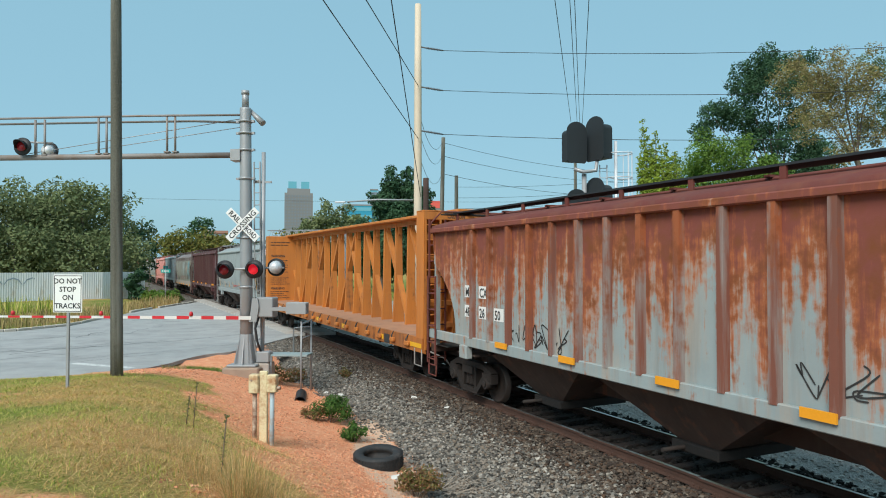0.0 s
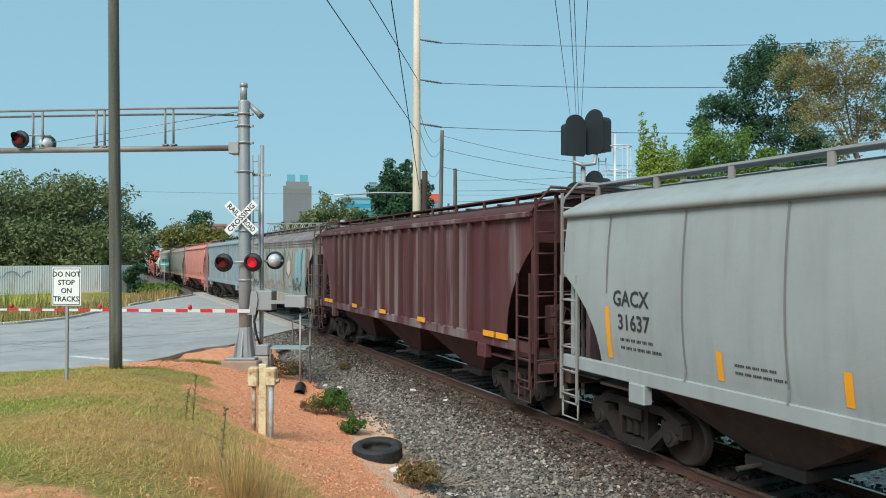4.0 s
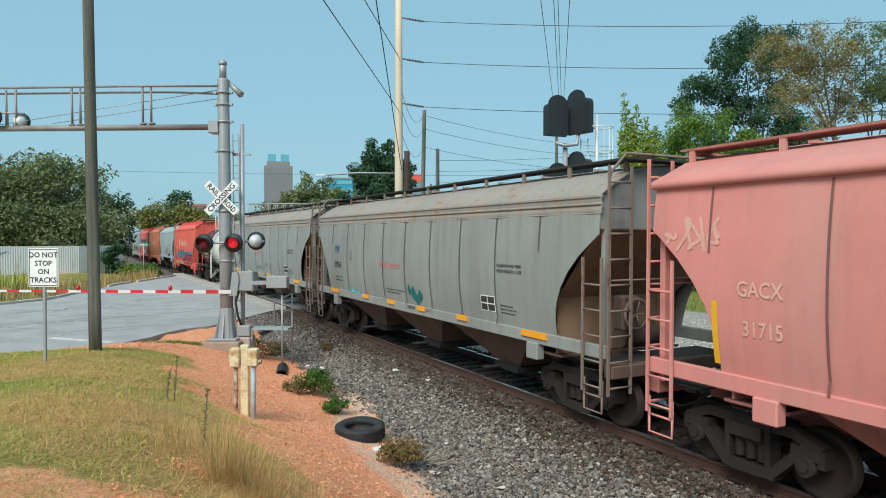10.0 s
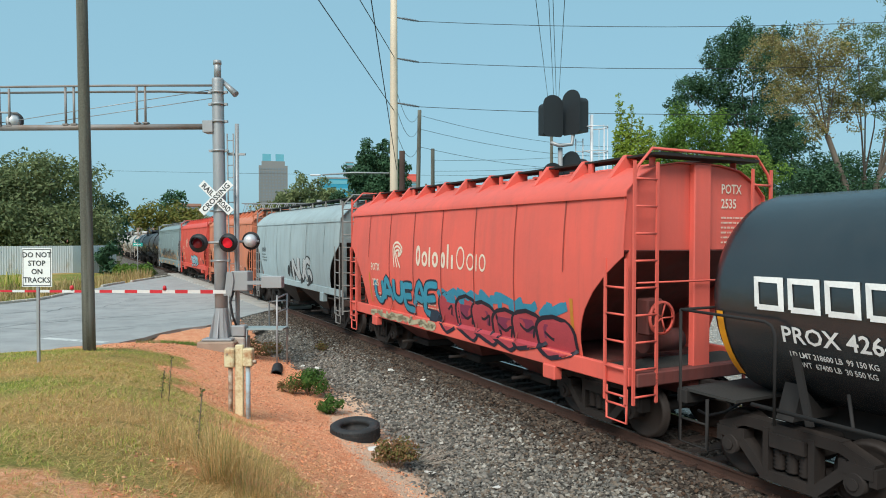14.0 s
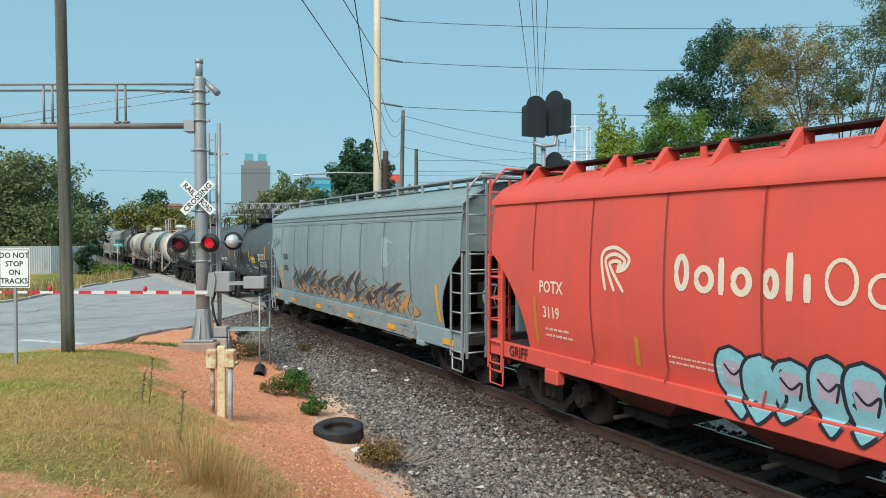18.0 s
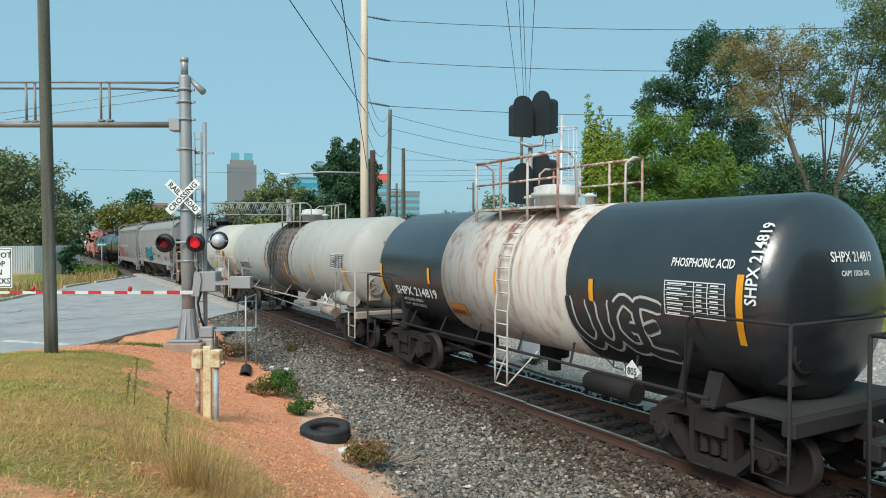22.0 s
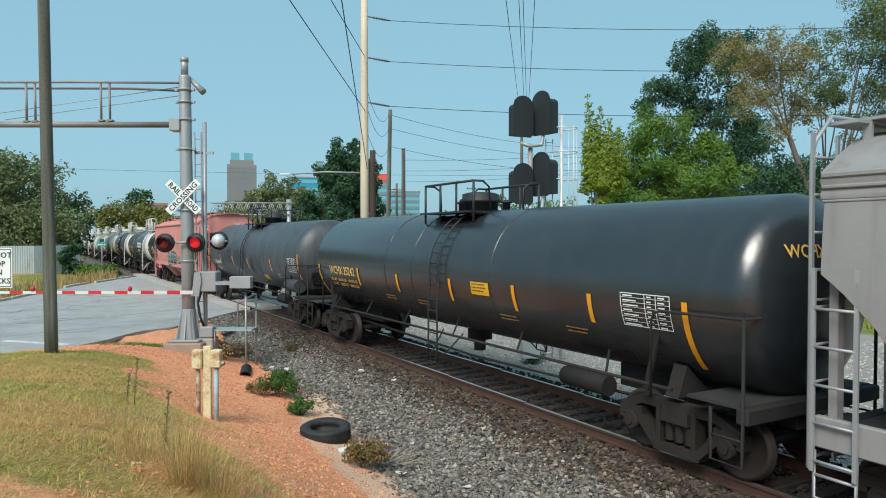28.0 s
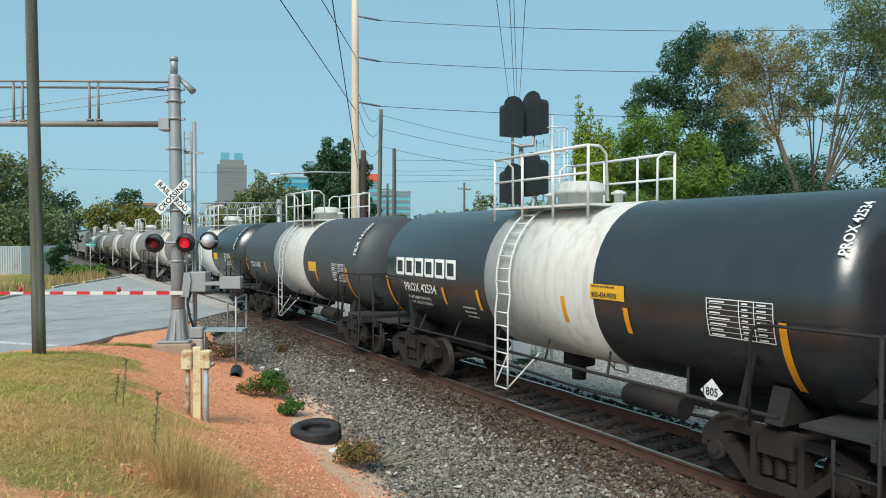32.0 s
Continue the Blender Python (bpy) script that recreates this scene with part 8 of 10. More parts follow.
# ---- centre-beam flat car ----
SILLY = weather("grimy_yellow_sill", (0.46, 0.15, 0.028), (0.12, 0.05, 0.025), 0.75, rust=(0.14, 0.05, 0.025), ramt=0.15, gamt=0.5, rough=0.7, sscale=3)
def lumber_car(label, ln, paint, deckm):
    car = thing("lumber_car", pose(0, 0, 0), label, "freight car", "cars of the train")
    hb = ln / 2 - 0.5
    part("deck", slab(-1.45, 1.45, -hb, hb, 1.14, 1.24), deckm, car)
    for s in (-1, 1):
        bm = bmesh.new()
        prism(bm, [(s * 1.38, 0.82), (s * 1.5, 0.86), (s * 1.5, 1.25), (s * 1.38, 1.25)], -hb, hb)
        bmesh.ops.recalc_face_normals(bm, faces=bm.faces)
        part("side_sill", bm, SILLY, car, "grimy yellow side sill")
        for i in range(19):
            y = -hb + 0.95 + 1.115 * i
            bm = bmesh.new()
            box(bm, s * 1.54 - 0.05, s * 1.54 + 0.05, y - 0.13, y + 0.13, 0.96, 1.1, bevel=0.02)
            rod(bm, (s * 1.56, y - 0.16, 1.02), (s * 1.56, y + 0.16, 1.02), 0.03, 6)
            part("winch", bm, paint, car)
            bm = bmesh.new()
            tube(bm, [(s * 1.48, y + 0.05, 1.27), (s * 1.56, y + 0.03, 1.15), (s * 1.57, y, 1.02)], 0.02, 5)
            part("strap", bm, BLACK, car)
    part("centre_sill", slab(-0.3, 0.3, -ln / 2 + 0.5, ln / 2 - 0.5, 0.68, 1.14), UNDERM, car)
    for i in range(9):
        y = -hb + 1.2 + (2 * hb - 2.4) * i / 8
        part("cross_bearer", slab(-1.4, 1.4, y - 0.06, y + 0.06, 0.78, 1.14), UNDERM, car)
    # bulkheads: an inner plate, deep side plates, rails and panels between, a ladder on the outer face
    for e in (-1, 1):
        y, yi = e * hb, e * (hb - 0.45)
        a, b = sorted((yi, yi - e * 0.03))
        bulk = part("bulkhead", slab(-1.47, 1.47, a, b, 1.1, 4.75, bevel=0.01), paint, car)
        a, b = sorted((y, yi))
        for x in (-1.45, 1.45):
            part("side_plate", slab(x - 0.02, x + 0.02, a, b, 0.95, 4.72, bevel=0.008), paint, bulk)
        a, b = sorted((y, yi + e * 0.05))
        for x in (-0.5, 0.5):
            part("bulkhead_post", slab(x - 0.06, x + 0.06, a, b, 1.0, 4.5), paint, bulk)
        a, b = sorted((y - e * 0.02, y - e * 0.2))
        for z, w in ((4.03, 0.07), (3.42, 0.08), (2.83, 0.08), (2.2, 0.07), (1.6, 0.07), (1.1, 0.1)):
            part("bulkhead_rail", slab(-1.43, 1.43, a, b, z - w, z + w, bevel=0.01), paint, bulk)
        a, b = sorted((y, y - e * 0.04))
        part("caution_plate", slab(-1.45, 1.45, a, b, 4.5, 4.72, bevel=0.008), paint, bulk)
        part("cap_plate", slab(-1.47, 1.47, *sorted((y, yi)), 4.725, 4.76, bevel=0.008), paint, bulk)
        share("ladder", cached(("bulkladder",), lambda: ladder_mesh(3.55, 0.44, 0.41, 0.016), "ladder", paint), bulk, Matrix.Translation((-1.2, y + e * 0.04, 0.95)) @ pose(0, 0, 0, 0, 0, 90))
        bm = bmesh.new()
        tube(bm, [(-1.5, y - e * 0.5, 0.95), (-1.5, y - e * 0.5, 0.5), (-1.5, y - e * 0.02, 0.5), (-1.5, y - e * 0.02, 0.95)], 0.022, 6)
        part("sill_step", bm, LADDERM, car)
        bm = bmesh.new()
        tube(bm, [(-1.3, y + e * 0.1, 0.9), (-0.95, y + e * 0.3, 0.72), (-0.75, y + e * 0.35, 0.45), (-0.7, y + e * 0.42, 0.35)], 0.022, 6)
        part("uncoupling_lever", bm, LADDERM, car)
    # the spine: top chord, posts, braces
    part("top_chord", slab(-0.42, 0.42, -hb, hb, 4.73, 4.83, bevel=0.02), paint, car)
    part("top_web", slab(-0.1, 0.1, -hb, hb, 4.58, 4.73), paint, car)
    pit = 1.105
    for i in range(18):
        y = -8.46 + pit * (i - 1)
        bm = bmesh.new()
        prism(bm, [(-0.21, 1.1), (0.21, 1.1), (0.14, 2.4), (0.11, 4.65), (-0.11, 4.65), (-0.14, 2.4)], y - 0.06, y + 0.06)
        bmesh.ops.recalc_face_normals(bm, faces=bm.faces)
        part("spine_post", bm, paint, car)
        bm = bmesh.new()
        bars(bm, [(y - 0.12, 4.46, y + 0.12, 4.46, 0.3)], -0.055, 0.055)
        part("gusset_plate", bm, paint, car)
    for top, low in ((-6.3, -8.4), (-4.1, -6.15), (-1.9, -3.9), (0.3, -1.7), (-0.55, 1.4), (1.65, 3.6), (3.85, 5.85), (6.1, 8.1)):
        part("brace", bars(bmesh.new(), [(top, 4.5, low, 1.3, 0.125)], -0.085, 0.085), paint, car)
    for e in (-1, 1):
        part("brace", bars(bmesh.new(), [(e * 9.98, 2.85, e * 8.6, 1.3, 0.1)], -0.07, 0.07), paint, car)
    r = random.Random(4)
    for i in range(24):
        y = -hb + 1.0 + (2 * hb - 2.0) * i / 23
        bm = bmesh.new()
        tube(bm, [(0.3, y, 4.4), (0.7, y + r.uniform(-0.3, 0.3), 2.6), (1.3, y + r.uniform(-0.9, 0.9), 1.15)], 0.008, 4)
        part("tie_down_cable", bm, BLACK, car)
    flat = lambda y, z, lift: Vector((-1.5 - lift, y, z))
    inner = lambda u, z, lift: Vector((-u, hb - 0.485 - lift, z))
    for k, x in enumerate((1.3, -0.35)):
        for zz, h, rows in ((4.45, 0.3, 2), (3.45, 0.75, 6), (2.5, 0.45, 4), (1.75, 0.45, 4)):
            small_print(car, inner, x, zz, 0.95, h, rows, LETB, 31 + k + rows, lift=0.004)
    for x in (1.28, -0.42):
        lettering("WARNING", x, 3.62, 0.13, inner, LETB, car, 0.004)
        lettering("WARNING", x, 1.85, 0.13, inner, LETB, car, 0.004)
    lettering("TTZX", 7.1, 0.95, 0.2, flat, LETW, car, 0.004)
    lettering("853797", 5.6, 0.95, 0.2, flat, LETW, car, 0.004)
    part("reflector", slab(-1.512, -1.505, -hb + 0.04, -hb + 0.8, 0.98, 1.1), YELLOWM, car, "yellow reflective strip")
    out = lambda u, z, lift: Vector((-u, -hb - lift, z))
    lettering("CAUTION", 0.74, 4.55, 0.12, out, LETB, car, 0.004, to=0.2)
    stripes(car, flat, [-7.4, -3.6, -0.2, 2.97, 6.5], 0.95, 1.1, 0.45, YELLOWM, "yellow reflective strip")
    part("data_panel", slab(-1.512, -1.505, -8.12, -7.7, 0.88, 1.14), LETB, car)
    small_print(car, flat, -7.72, 1.12, 0.36, 0.2, 4, LETW, 9)
    running_gear(car, ln, ln / 2 - 2.48)
    return car
# ---- the train, front to rear ----
# the train gathers speed as it passes
SPEED, GAIN = 10.92, 0.0764
CARS = []


def run(t):
    """How far the train has come after t seconds."""
    return SPEED * t + GAIN * t * t / 2


def when(s):
    """When the train has come that far."""
    return (math.sqrt(max(0.0, SPEED * SPEED + 2 * GAIN * s)) - SPEED) / GAIN



def put(car, a, b, pivot=1.85):
    CARS.append((car, (a + b) / 2, (b - a) / 2 - pivot))


def logo_leaf(car, surf, y, z, s, m):
    """A maker's emblem as three curved bands that fan out to their feet."""
    for k in range(3):
        keys = [(0.2 + 0.3 * k, 0.0), (0.06 + 0.15 * k, 0.7 - 0.06 * k), (0.2 + 0.12 * k, 0.96 - 0.14 * k), (0.58, 1.0 - 0.15 * k), (0.96 - 0.13 * k, 0.78 - 0.06 * k), (0.84 - 0.1 * k, 0.54 + 0.02 * k), (0.56 + 0.03 * k, 0.46 + 0.03 * k)]
        bm = bmesh.new()
        ribbon(bm, curve_pts([(y - s * u, z + s * w) for u, w in keys]), s * 0.085, surf, 0.01 + 0.0015 * k)
        part("emblem_band", bm, m, car, "pale curved band of an emblem")


def logo_rings(car, surf, y, z, h, m):
    """A company name as plain rings and bars of its size, bold then thin."""
    bold, thin = 0.17 * h, 0.09 * h
    shapes = ((0.0, 0.52, 0.0, 1.0, bold), (0.66, 1.3, 0.0, 0.72, bold), (1.5, 1.5, 0.0, 0.92, bold), (1.76, 2.36, 0.0, 0.72, bold), (2.6, 3.06, 0.0, 0.72, bold),
              (3.3, 3.3, 0.0, 1.08, bold), (3.72, 3.72, 0.0, 0.62, bold), (4.1, 4.82, 0.0, 1.0, thin), (4.98, 5.6, 0.0, 0.72, thin), (5.78, 5.78, 0.0, 0.7, thin), (6.0, 6.55, 0.0, 0.72, thin))
    for u0, u1, w0, w1, k in shapes:
        bm = bmesh.new()
        if u0 == u1:
            pts = [(y - u0 * h, z + (w0 + (w1 - w0) * i / 6) * h) for i in range(7)]
        else:
            cy, cz2, ry, rz = y - (u0 + u1) / 2 * h, z + (w0 + w1) / 2 * h, (u1 - u0) / 2 * h - k / 2, (w1 - w0) / 2 * h - k / 2
            pts = [(cy + ry * math.cos(TAU * i / 18), cz2 + rz * math.sin(TAU * i / 18)) for i in range(19)]
        ribbon(bm, pts, k, surf, 0.01)
        part("name_shape", bm, m, car, "pale company name as plain shapes")


def cu_ft(car, surf, y, z, m, seed):
    small_print(car, surf, y, z - 0.05, 0.62, 0.22, 3, m, seed)


SILVER = weather("silver_grey_paint", (0.29, 0.287, 0.275), (0.22, 0.21, 0.2), 0.55, gamt=0.4)
BLACKGLOSS = weather("gloss_black_paint", (0.013, 0.017, 0.021), (0.028, 0.033, 0.037), 0.4, gamt=0.08, rough=0.27, spec=1.0)
BLACKMATT = weather("matt_black_paint", (0.054, 0.061, 0.066), (0.065, 0.072, 0.076), 0.6, gamt=0.2, rough=0.5, sscale=4.5)
DRIPBLACK = weather("drip_streaked_black_paint", (0.055, 0.067, 0.08), (0.022, 0.026, 0.03), 0.75, grime=(0.13, 0.13, 0.13), gamt=0.55, rough=0.45, sscale=3.4, spec=0.5)
BLUEBLACK = weather("blue_black_paint", (0.07, 0.082, 0.09), (0.026, 0.029, 0.032), 0.6, gamt=0.2, rough=0.5, sscale=5)
BANDW = weather("white_band_paint", (0.6, 0.59, 0.56), (0.5, 0.47, 0.42), 0.6, gamt=0.35, sscale=5)
BANDR = weather("stained_band_paint", (0.62, 0.57, 0.52), (0.45, 0.27, 0.2), 0.7, rust=(0.34, 0.15, 0.1), ramt=0.2, top=0.15, gamt=0.3, sscale=5)

# 1 rust-streaked hopper
RUSTY = weather("rusted_grey_paint", (0.29, 0.345, 0.35), (0.4, 0.3, 0.22), 0.5, rust=(0.4, 0.13, 0.045), ramt=0.78, top=0.22, gamt=0.45, rough=0.8, sscale=3.0, rscale=3.8, core=(0.2, 0.06, 0.045))
RUSTPOST = weather("rusted_post_paint", (0.2, 0.07, 0.045), (0.3, 0.32, 0.31), 0.85, rust=(0.3, 0.09, 0.035), ramt=0.5, top=0.1, gamt=0.4, rough=0.85, sscale=3)
RUSTROOF = weather("rusted_roof", (0.14, 0.035, 0.028), (0.2, 0.07, 0.04), 0.5, gamt=0.3, rough=0.85)
# rusty brown underside paint, darkened further for the shade below the car ends
BROWNHOP = weather("shaded_rust_brown", (0.062, 0.039, 0.031), (0.033, 0.023, 0.02), 0.6, rust=(0.15, 0.07, 0.045), ramt=0.2, gamt=0.4, rough=0.85)
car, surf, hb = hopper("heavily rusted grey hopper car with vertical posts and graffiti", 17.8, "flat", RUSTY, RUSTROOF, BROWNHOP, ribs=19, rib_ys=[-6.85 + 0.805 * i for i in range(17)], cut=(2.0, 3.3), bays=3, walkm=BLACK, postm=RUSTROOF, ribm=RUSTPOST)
put(car, -0.9, 16.9)
for i, (a, b) in enumerate((("MW", "CX"), ("48", "26"))):
    for j, w in enumerate((a, b) if i == 0 else ("48", "26", "50")):
        y = 6.5 - 0.7 * j
        decal("number_patch", [(y, y - 0.42, 2.5 - 0.46 * i, 2.78 - 0.46 * i)], surf, LETW, car, 0.006)
        lettering(w, y - 0.04, 2.53 - 0.46 * i, 0.21, surf, LETB, car)
scribble(car, surf, 4.35, 2.3, 1.62, 2.1, 3, 9, 0.025, (0.02, 0.02, 0.02))
scribble(car, surf, -2.3, -4.4, 1.7, 2.2, 5, 8, 0.022, (0.03, 0.03, 0.03))
dashes(car, [-6.9, -4.9, -2.65, -0.25, 2.25, 4.6], 1.5, x=-1.61)

# 2 lumber car
YELLOWCAR = weather("yellow_car_paint", (0.56, 0.19, 0.034), (0.34, 0.105, 0.022), 0.55, rust=(0.25, 0.1, 0.04), ramt=0.12, gamt=0.3, rough=0.6)
DECKM = weather("worn_deck_paint", (0.44, 0.22, 0.125), (0.3, 0.145, 0.085), 0.5, gamt=0.4, rough=0.85)
car = lumber_car("empty yellow centre-beam lumber car with bulkheads", 22.03, YELLOWCAR, DECKM)
put(car, 16.57, 38.6, 2.48)

# 3 white hopper
OFFWHITE = weather("off_white_paint", (0.3, 0.335, 0.335), (0.25, 0.27, 0.265), 0.4, gamt=0.25)
SEAM["off_white_paint"] = (0.17, 0.175, 0.17)
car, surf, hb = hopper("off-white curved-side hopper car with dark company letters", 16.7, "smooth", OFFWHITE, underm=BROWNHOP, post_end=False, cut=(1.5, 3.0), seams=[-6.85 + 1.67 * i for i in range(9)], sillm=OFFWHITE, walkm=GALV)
put(car, 38.5, 55.2)
for k in range(4):
    y = -5.19 - 0.36 * k
    bm = bmesh.new()
    for i in range(5):
        z0, z1 = 3.1 + 0.1 * i, 3.2 + 0.1 * i
        bm.faces.new([bm.verts.new(surf(y - 0.16 * (z - 3.1) - d, z, 0.012)) for z, d in ((z0, 0), (z1, 0), (z1, 0.29), (z0, 0.29))])
    part("emblem_block", bm, LETB, car, "dark slanted company block")
endw = lambda u, z, lift: Vector((-u, -hb - 0.2 - lift, z))
part("notice_plate", slab(-1.52, -1.12, -hb - 0.2, -hb - 0.19, 3.72, 4.1), LETW, car, "white notice plate")
for k, w in enumerate(("CAUTION:", "NO SIDE", "LADDER")):
    lettering(w, 1.49, 4.0 - 0.11 * k, 0.07, endw, LETR, car, 0.004)
lettering("GACX", 6.35, 2.52, 0.25, surf, LETB, car)
lettering("31637", 6.24, 2.14, 0.25, surf, LETB, car)
lettering("DO NOT HAMMER ON SIDES OF CAR", 0.8, 1.74, 0.13, surf, LETR, car)
small_print(car, surf, 6.2, 2.0, 0.95, 0.26, 2, LETB, 13)
small_print(car, surf, 3.95, 1.9, 0.8, 0.2, 2, LETB, 14)
small_print(car, surf, -2.0, 1.86, 1.1, 0.26, 3, LETB, 15)
stripes(car, surf, [4.2, 2.4, 0.87, -1.45, -3.0, -5.0], 1.63, 2.03, 0.1)
stripes(car, surf, [6.5, -6.9], 1.63, 2.48, 0.11)
cu_ft(car, surf, -6.05, 1.98, LETB, 3)
small_print(car, surf, -3.7, 1.9, 0.6, 0.2, 2, LETB, 4)

# 4 maroon hopper
MAROON = weather("maroon_paint", (0.09, 0.026, 0.03), (0.28, 0.25, 0.26), 0.75, gamt=0.3, rough=0.7, sscale=1.5)
MAROOND = weather("dark_maroon_paint", (0.07, 0.025, 0.025), (0.12, 0.06, 0.05), 0.4, gamt=0.3, rough=0.8)
car, surf, hb = hopper("maroon ribbed hopper car with chalky faded streaks", 16.4, "flat", MAROON, MAROOND, MAROOND, ribs=17, rib_ys=[-5.72 + 0.7125 * i for i in range(17)], cut=(1.6, 3.5), postm=MAROOND, walkm=MAROOND, ribm=MAROOND)
put(car, 55.2, 71.6)
dashes(car, [6.58, 6.02, 3.2, 0.5, -2.4, -6.02, -6.58], 1.56, x=-1.61)
FADERED = spray((0.2, 0.06, 0.055))
for j, (a, b) in enumerate((("NA", "470"), ("FX", "059"))):
    lettering(a, 5.42 - 0.72 * j, 2.68, 0.2, surf, FADERED, car)
    lettering(b, 5.46 - 0.72 * j, 2.2, 0.2, surf, FADERED, car)
    small_print(car, surf, 5.4 - 0.72 * j, 1.98, 0.36, 0.24, 3, FADERED, 70 + j)

# 5 streaked hopper
STREAKY = weather("streaked_grey_paint", (0.28, 0.29, 0.25), (0.33, 0.385, 0.385), 0.8, rust=(0.15, 0.1, 0.085), ramt=0.02, top=0.22, gamt=0.6, sscale=1.1)
STREAKROOF = weather("stained_roof_paint", (0.19, 0.155, 0.15), (0.33, 0.36, 0.36), 0.7, rust=(0.12, 0.06, 0.055), ramt=0.3, gamt=0.4, sscale=1.3)
TEALEND = weather("teal_grey_end_paint", (0.12, 0.19, 0.21), (0.05, 0.05, 0.045), 0.7, rust=(0.1, 0.05, 0.035), ramt=0.2, gamt=0.4)


def runs(car, surf, y, width, z0, z1, col, seed, n, label):
    """Streaks of paint run down a side: thin strips of uneven width and length."""
    r = random.Random(seed)
    bm = bmesh.new()
    for _ in range(n):
        c, w = y + r.gauss(0, width / 3), r.uniform(0.02, 0.09)
        top, low = z1 - r.uniform(0, 0.25), z0 + r.uniform(0, 0.6) * (z1 - z0) * r.random()
        lift = r.uniform(0.004, 0.007)
        last = None
        for i in range(9):
            z = top + (low - top) * i / 8
            k = w * (1 - 0.75 * (i / 8) ** 2) * r.uniform(0.75, 1.2)
            q = [bm.verts.new(surf(c + s * k / 2, z, lift)) for s in (-1, 1)]
            if last:
                bm.faces.new((last[0], last[1], q[1], q[0]))
            last = q
    tagged(part("paint_run", bm, spray(col), car, label), kind="stuff")


RUSTMIX = weather("rust_patched_paint", (0.15, 0.09, 0.075), (0.24, 0.26, 0.26), 0.6, gamt=0.4, rough=0.8)
CREAMSILL = weather("grimy_sill_paint", (0.36, 0.31, 0.27), (0.26, 0.3, 0.31), 0.6, gamt=0.4)
car, surf, hb = hopper("grey hopper car with pale blue streaks, rust and graffiti", 16.2, "lipped", STREAKY, roofm=STREAKROOF, underm=UNDERM, wallm=TEALEND, post_end=False, cut=(1.7, 3.3), sill_deep=0.4, sillm=CREAMSILL, postm=RUSTMIX, walkm=STREAKROOF, seams=[-5.9 + 1.67 * i for i in range(8)])
put(car, 71.6, 87.8)
for k, (y, w, n, col) in enumerate(((-1.4, 0.8, 26, (0.34, 0.43, 0.45)), (-0.6, 0.4, 10, (0.34, 0.42, 0.43)), (-5.0, 0.35, 12, (0.23, 0.39, 0.42)), (-5.55, 0.26, 16, (0.17, 0.41, 0.49)), (-6.28, 0.2, 11, (0.17, 0.39, 0.46)), (-2.6, 0.4, 10, (0.15, 0.14, 0.13)), (-5.85, 0.2, 7, (0.2, 0.15, 0.14)), (1.4, 0.5, 10, (0.2, 0.18, 0.16)), (-7.0, 0.4, 12, (0.2, 0.11, 0.085)), (-4.4, 0.5, 8, (0.33, 0.3, 0.24)))):
    runs(car, surf, y, w, 1.6, 3.62, col, 200 + k, n, "pale blue paint runs" if col[2] > 0.3 else "dark dirt runs")
lettering("RUSX", 5.85, 2.44, 0.23, surf, LETB, car)
lettering("815397", 5.8, 2.02, 0.22, surf, LETB, car)
lettering("LD LMT", 5.78, 1.74, 0.09, surf, LETB, car)
lettering("LT WT", 5.78, 1.6, 0.09, surf, LETB, car)
lettering("204900", 5.08, 1.7, 0.09, surf, LETB, car)
lettering("63100", 4.98, 1.56, 0.09, surf, LETB, car)
decal("patch", [(5.77, 5.52, 1.1, 1.22)], surf, spray((0.06, 0.3, 0.24)), car, 0.012)
bm = bmesh.new()
for r0, m in ((0.62, spray((0.16, 0.17, 0.17))),):
    ring = [bm.verts.new(surf(-3.6 + 0.55 * math.cos(TAU * i / 6 + 0.5), 2.85 + r0 * math.sin(TAU * i / 6 + 0.5), 0.007)) for i in range(6)]
    bm.faces.new(ring)
part("graffiti", bm, m, car, "grey sprayed patch")
bm = bmesh.new()
bm.faces.new([bm.verts.new(surf(-3.71 + 0.36 * math.cos(TAU * i / 6 + TAU / 12), 2.77 + 0.39 * math.sin(TAU * i / 6 + TAU / 12), 0.02)) for i in range(6)])
part("patch", bm, spray((0.55, 0.42, 0.32)), car, "tan hexagonal paint patch")
scribble(car, surf, -4.2, -5.7, 1.7, 2.35, 8, 7, 0.045, (0.02, 0.02, 0.02))
scribble(car, surf, 4.65, 3.0, 1.62, 2.1, 9, 6, 0.045, (0.04, 0.04, 0.04))
scribble(car, surf, 2.0, -3.9, 1.65, 2.15, 10, 9, 0.038, (0.38, 0.16, 0.14), "faded red scrawl")
scribble(car, surf, 6.3, 5.9, 1.75, 1.98, 11, 4, 0.03, (0.5, 0.06, 0.04), "red scrawl")
dashes(car, [6.3, 3.7, 1.35, -1.0, -3.9, -6.37], 1.12)

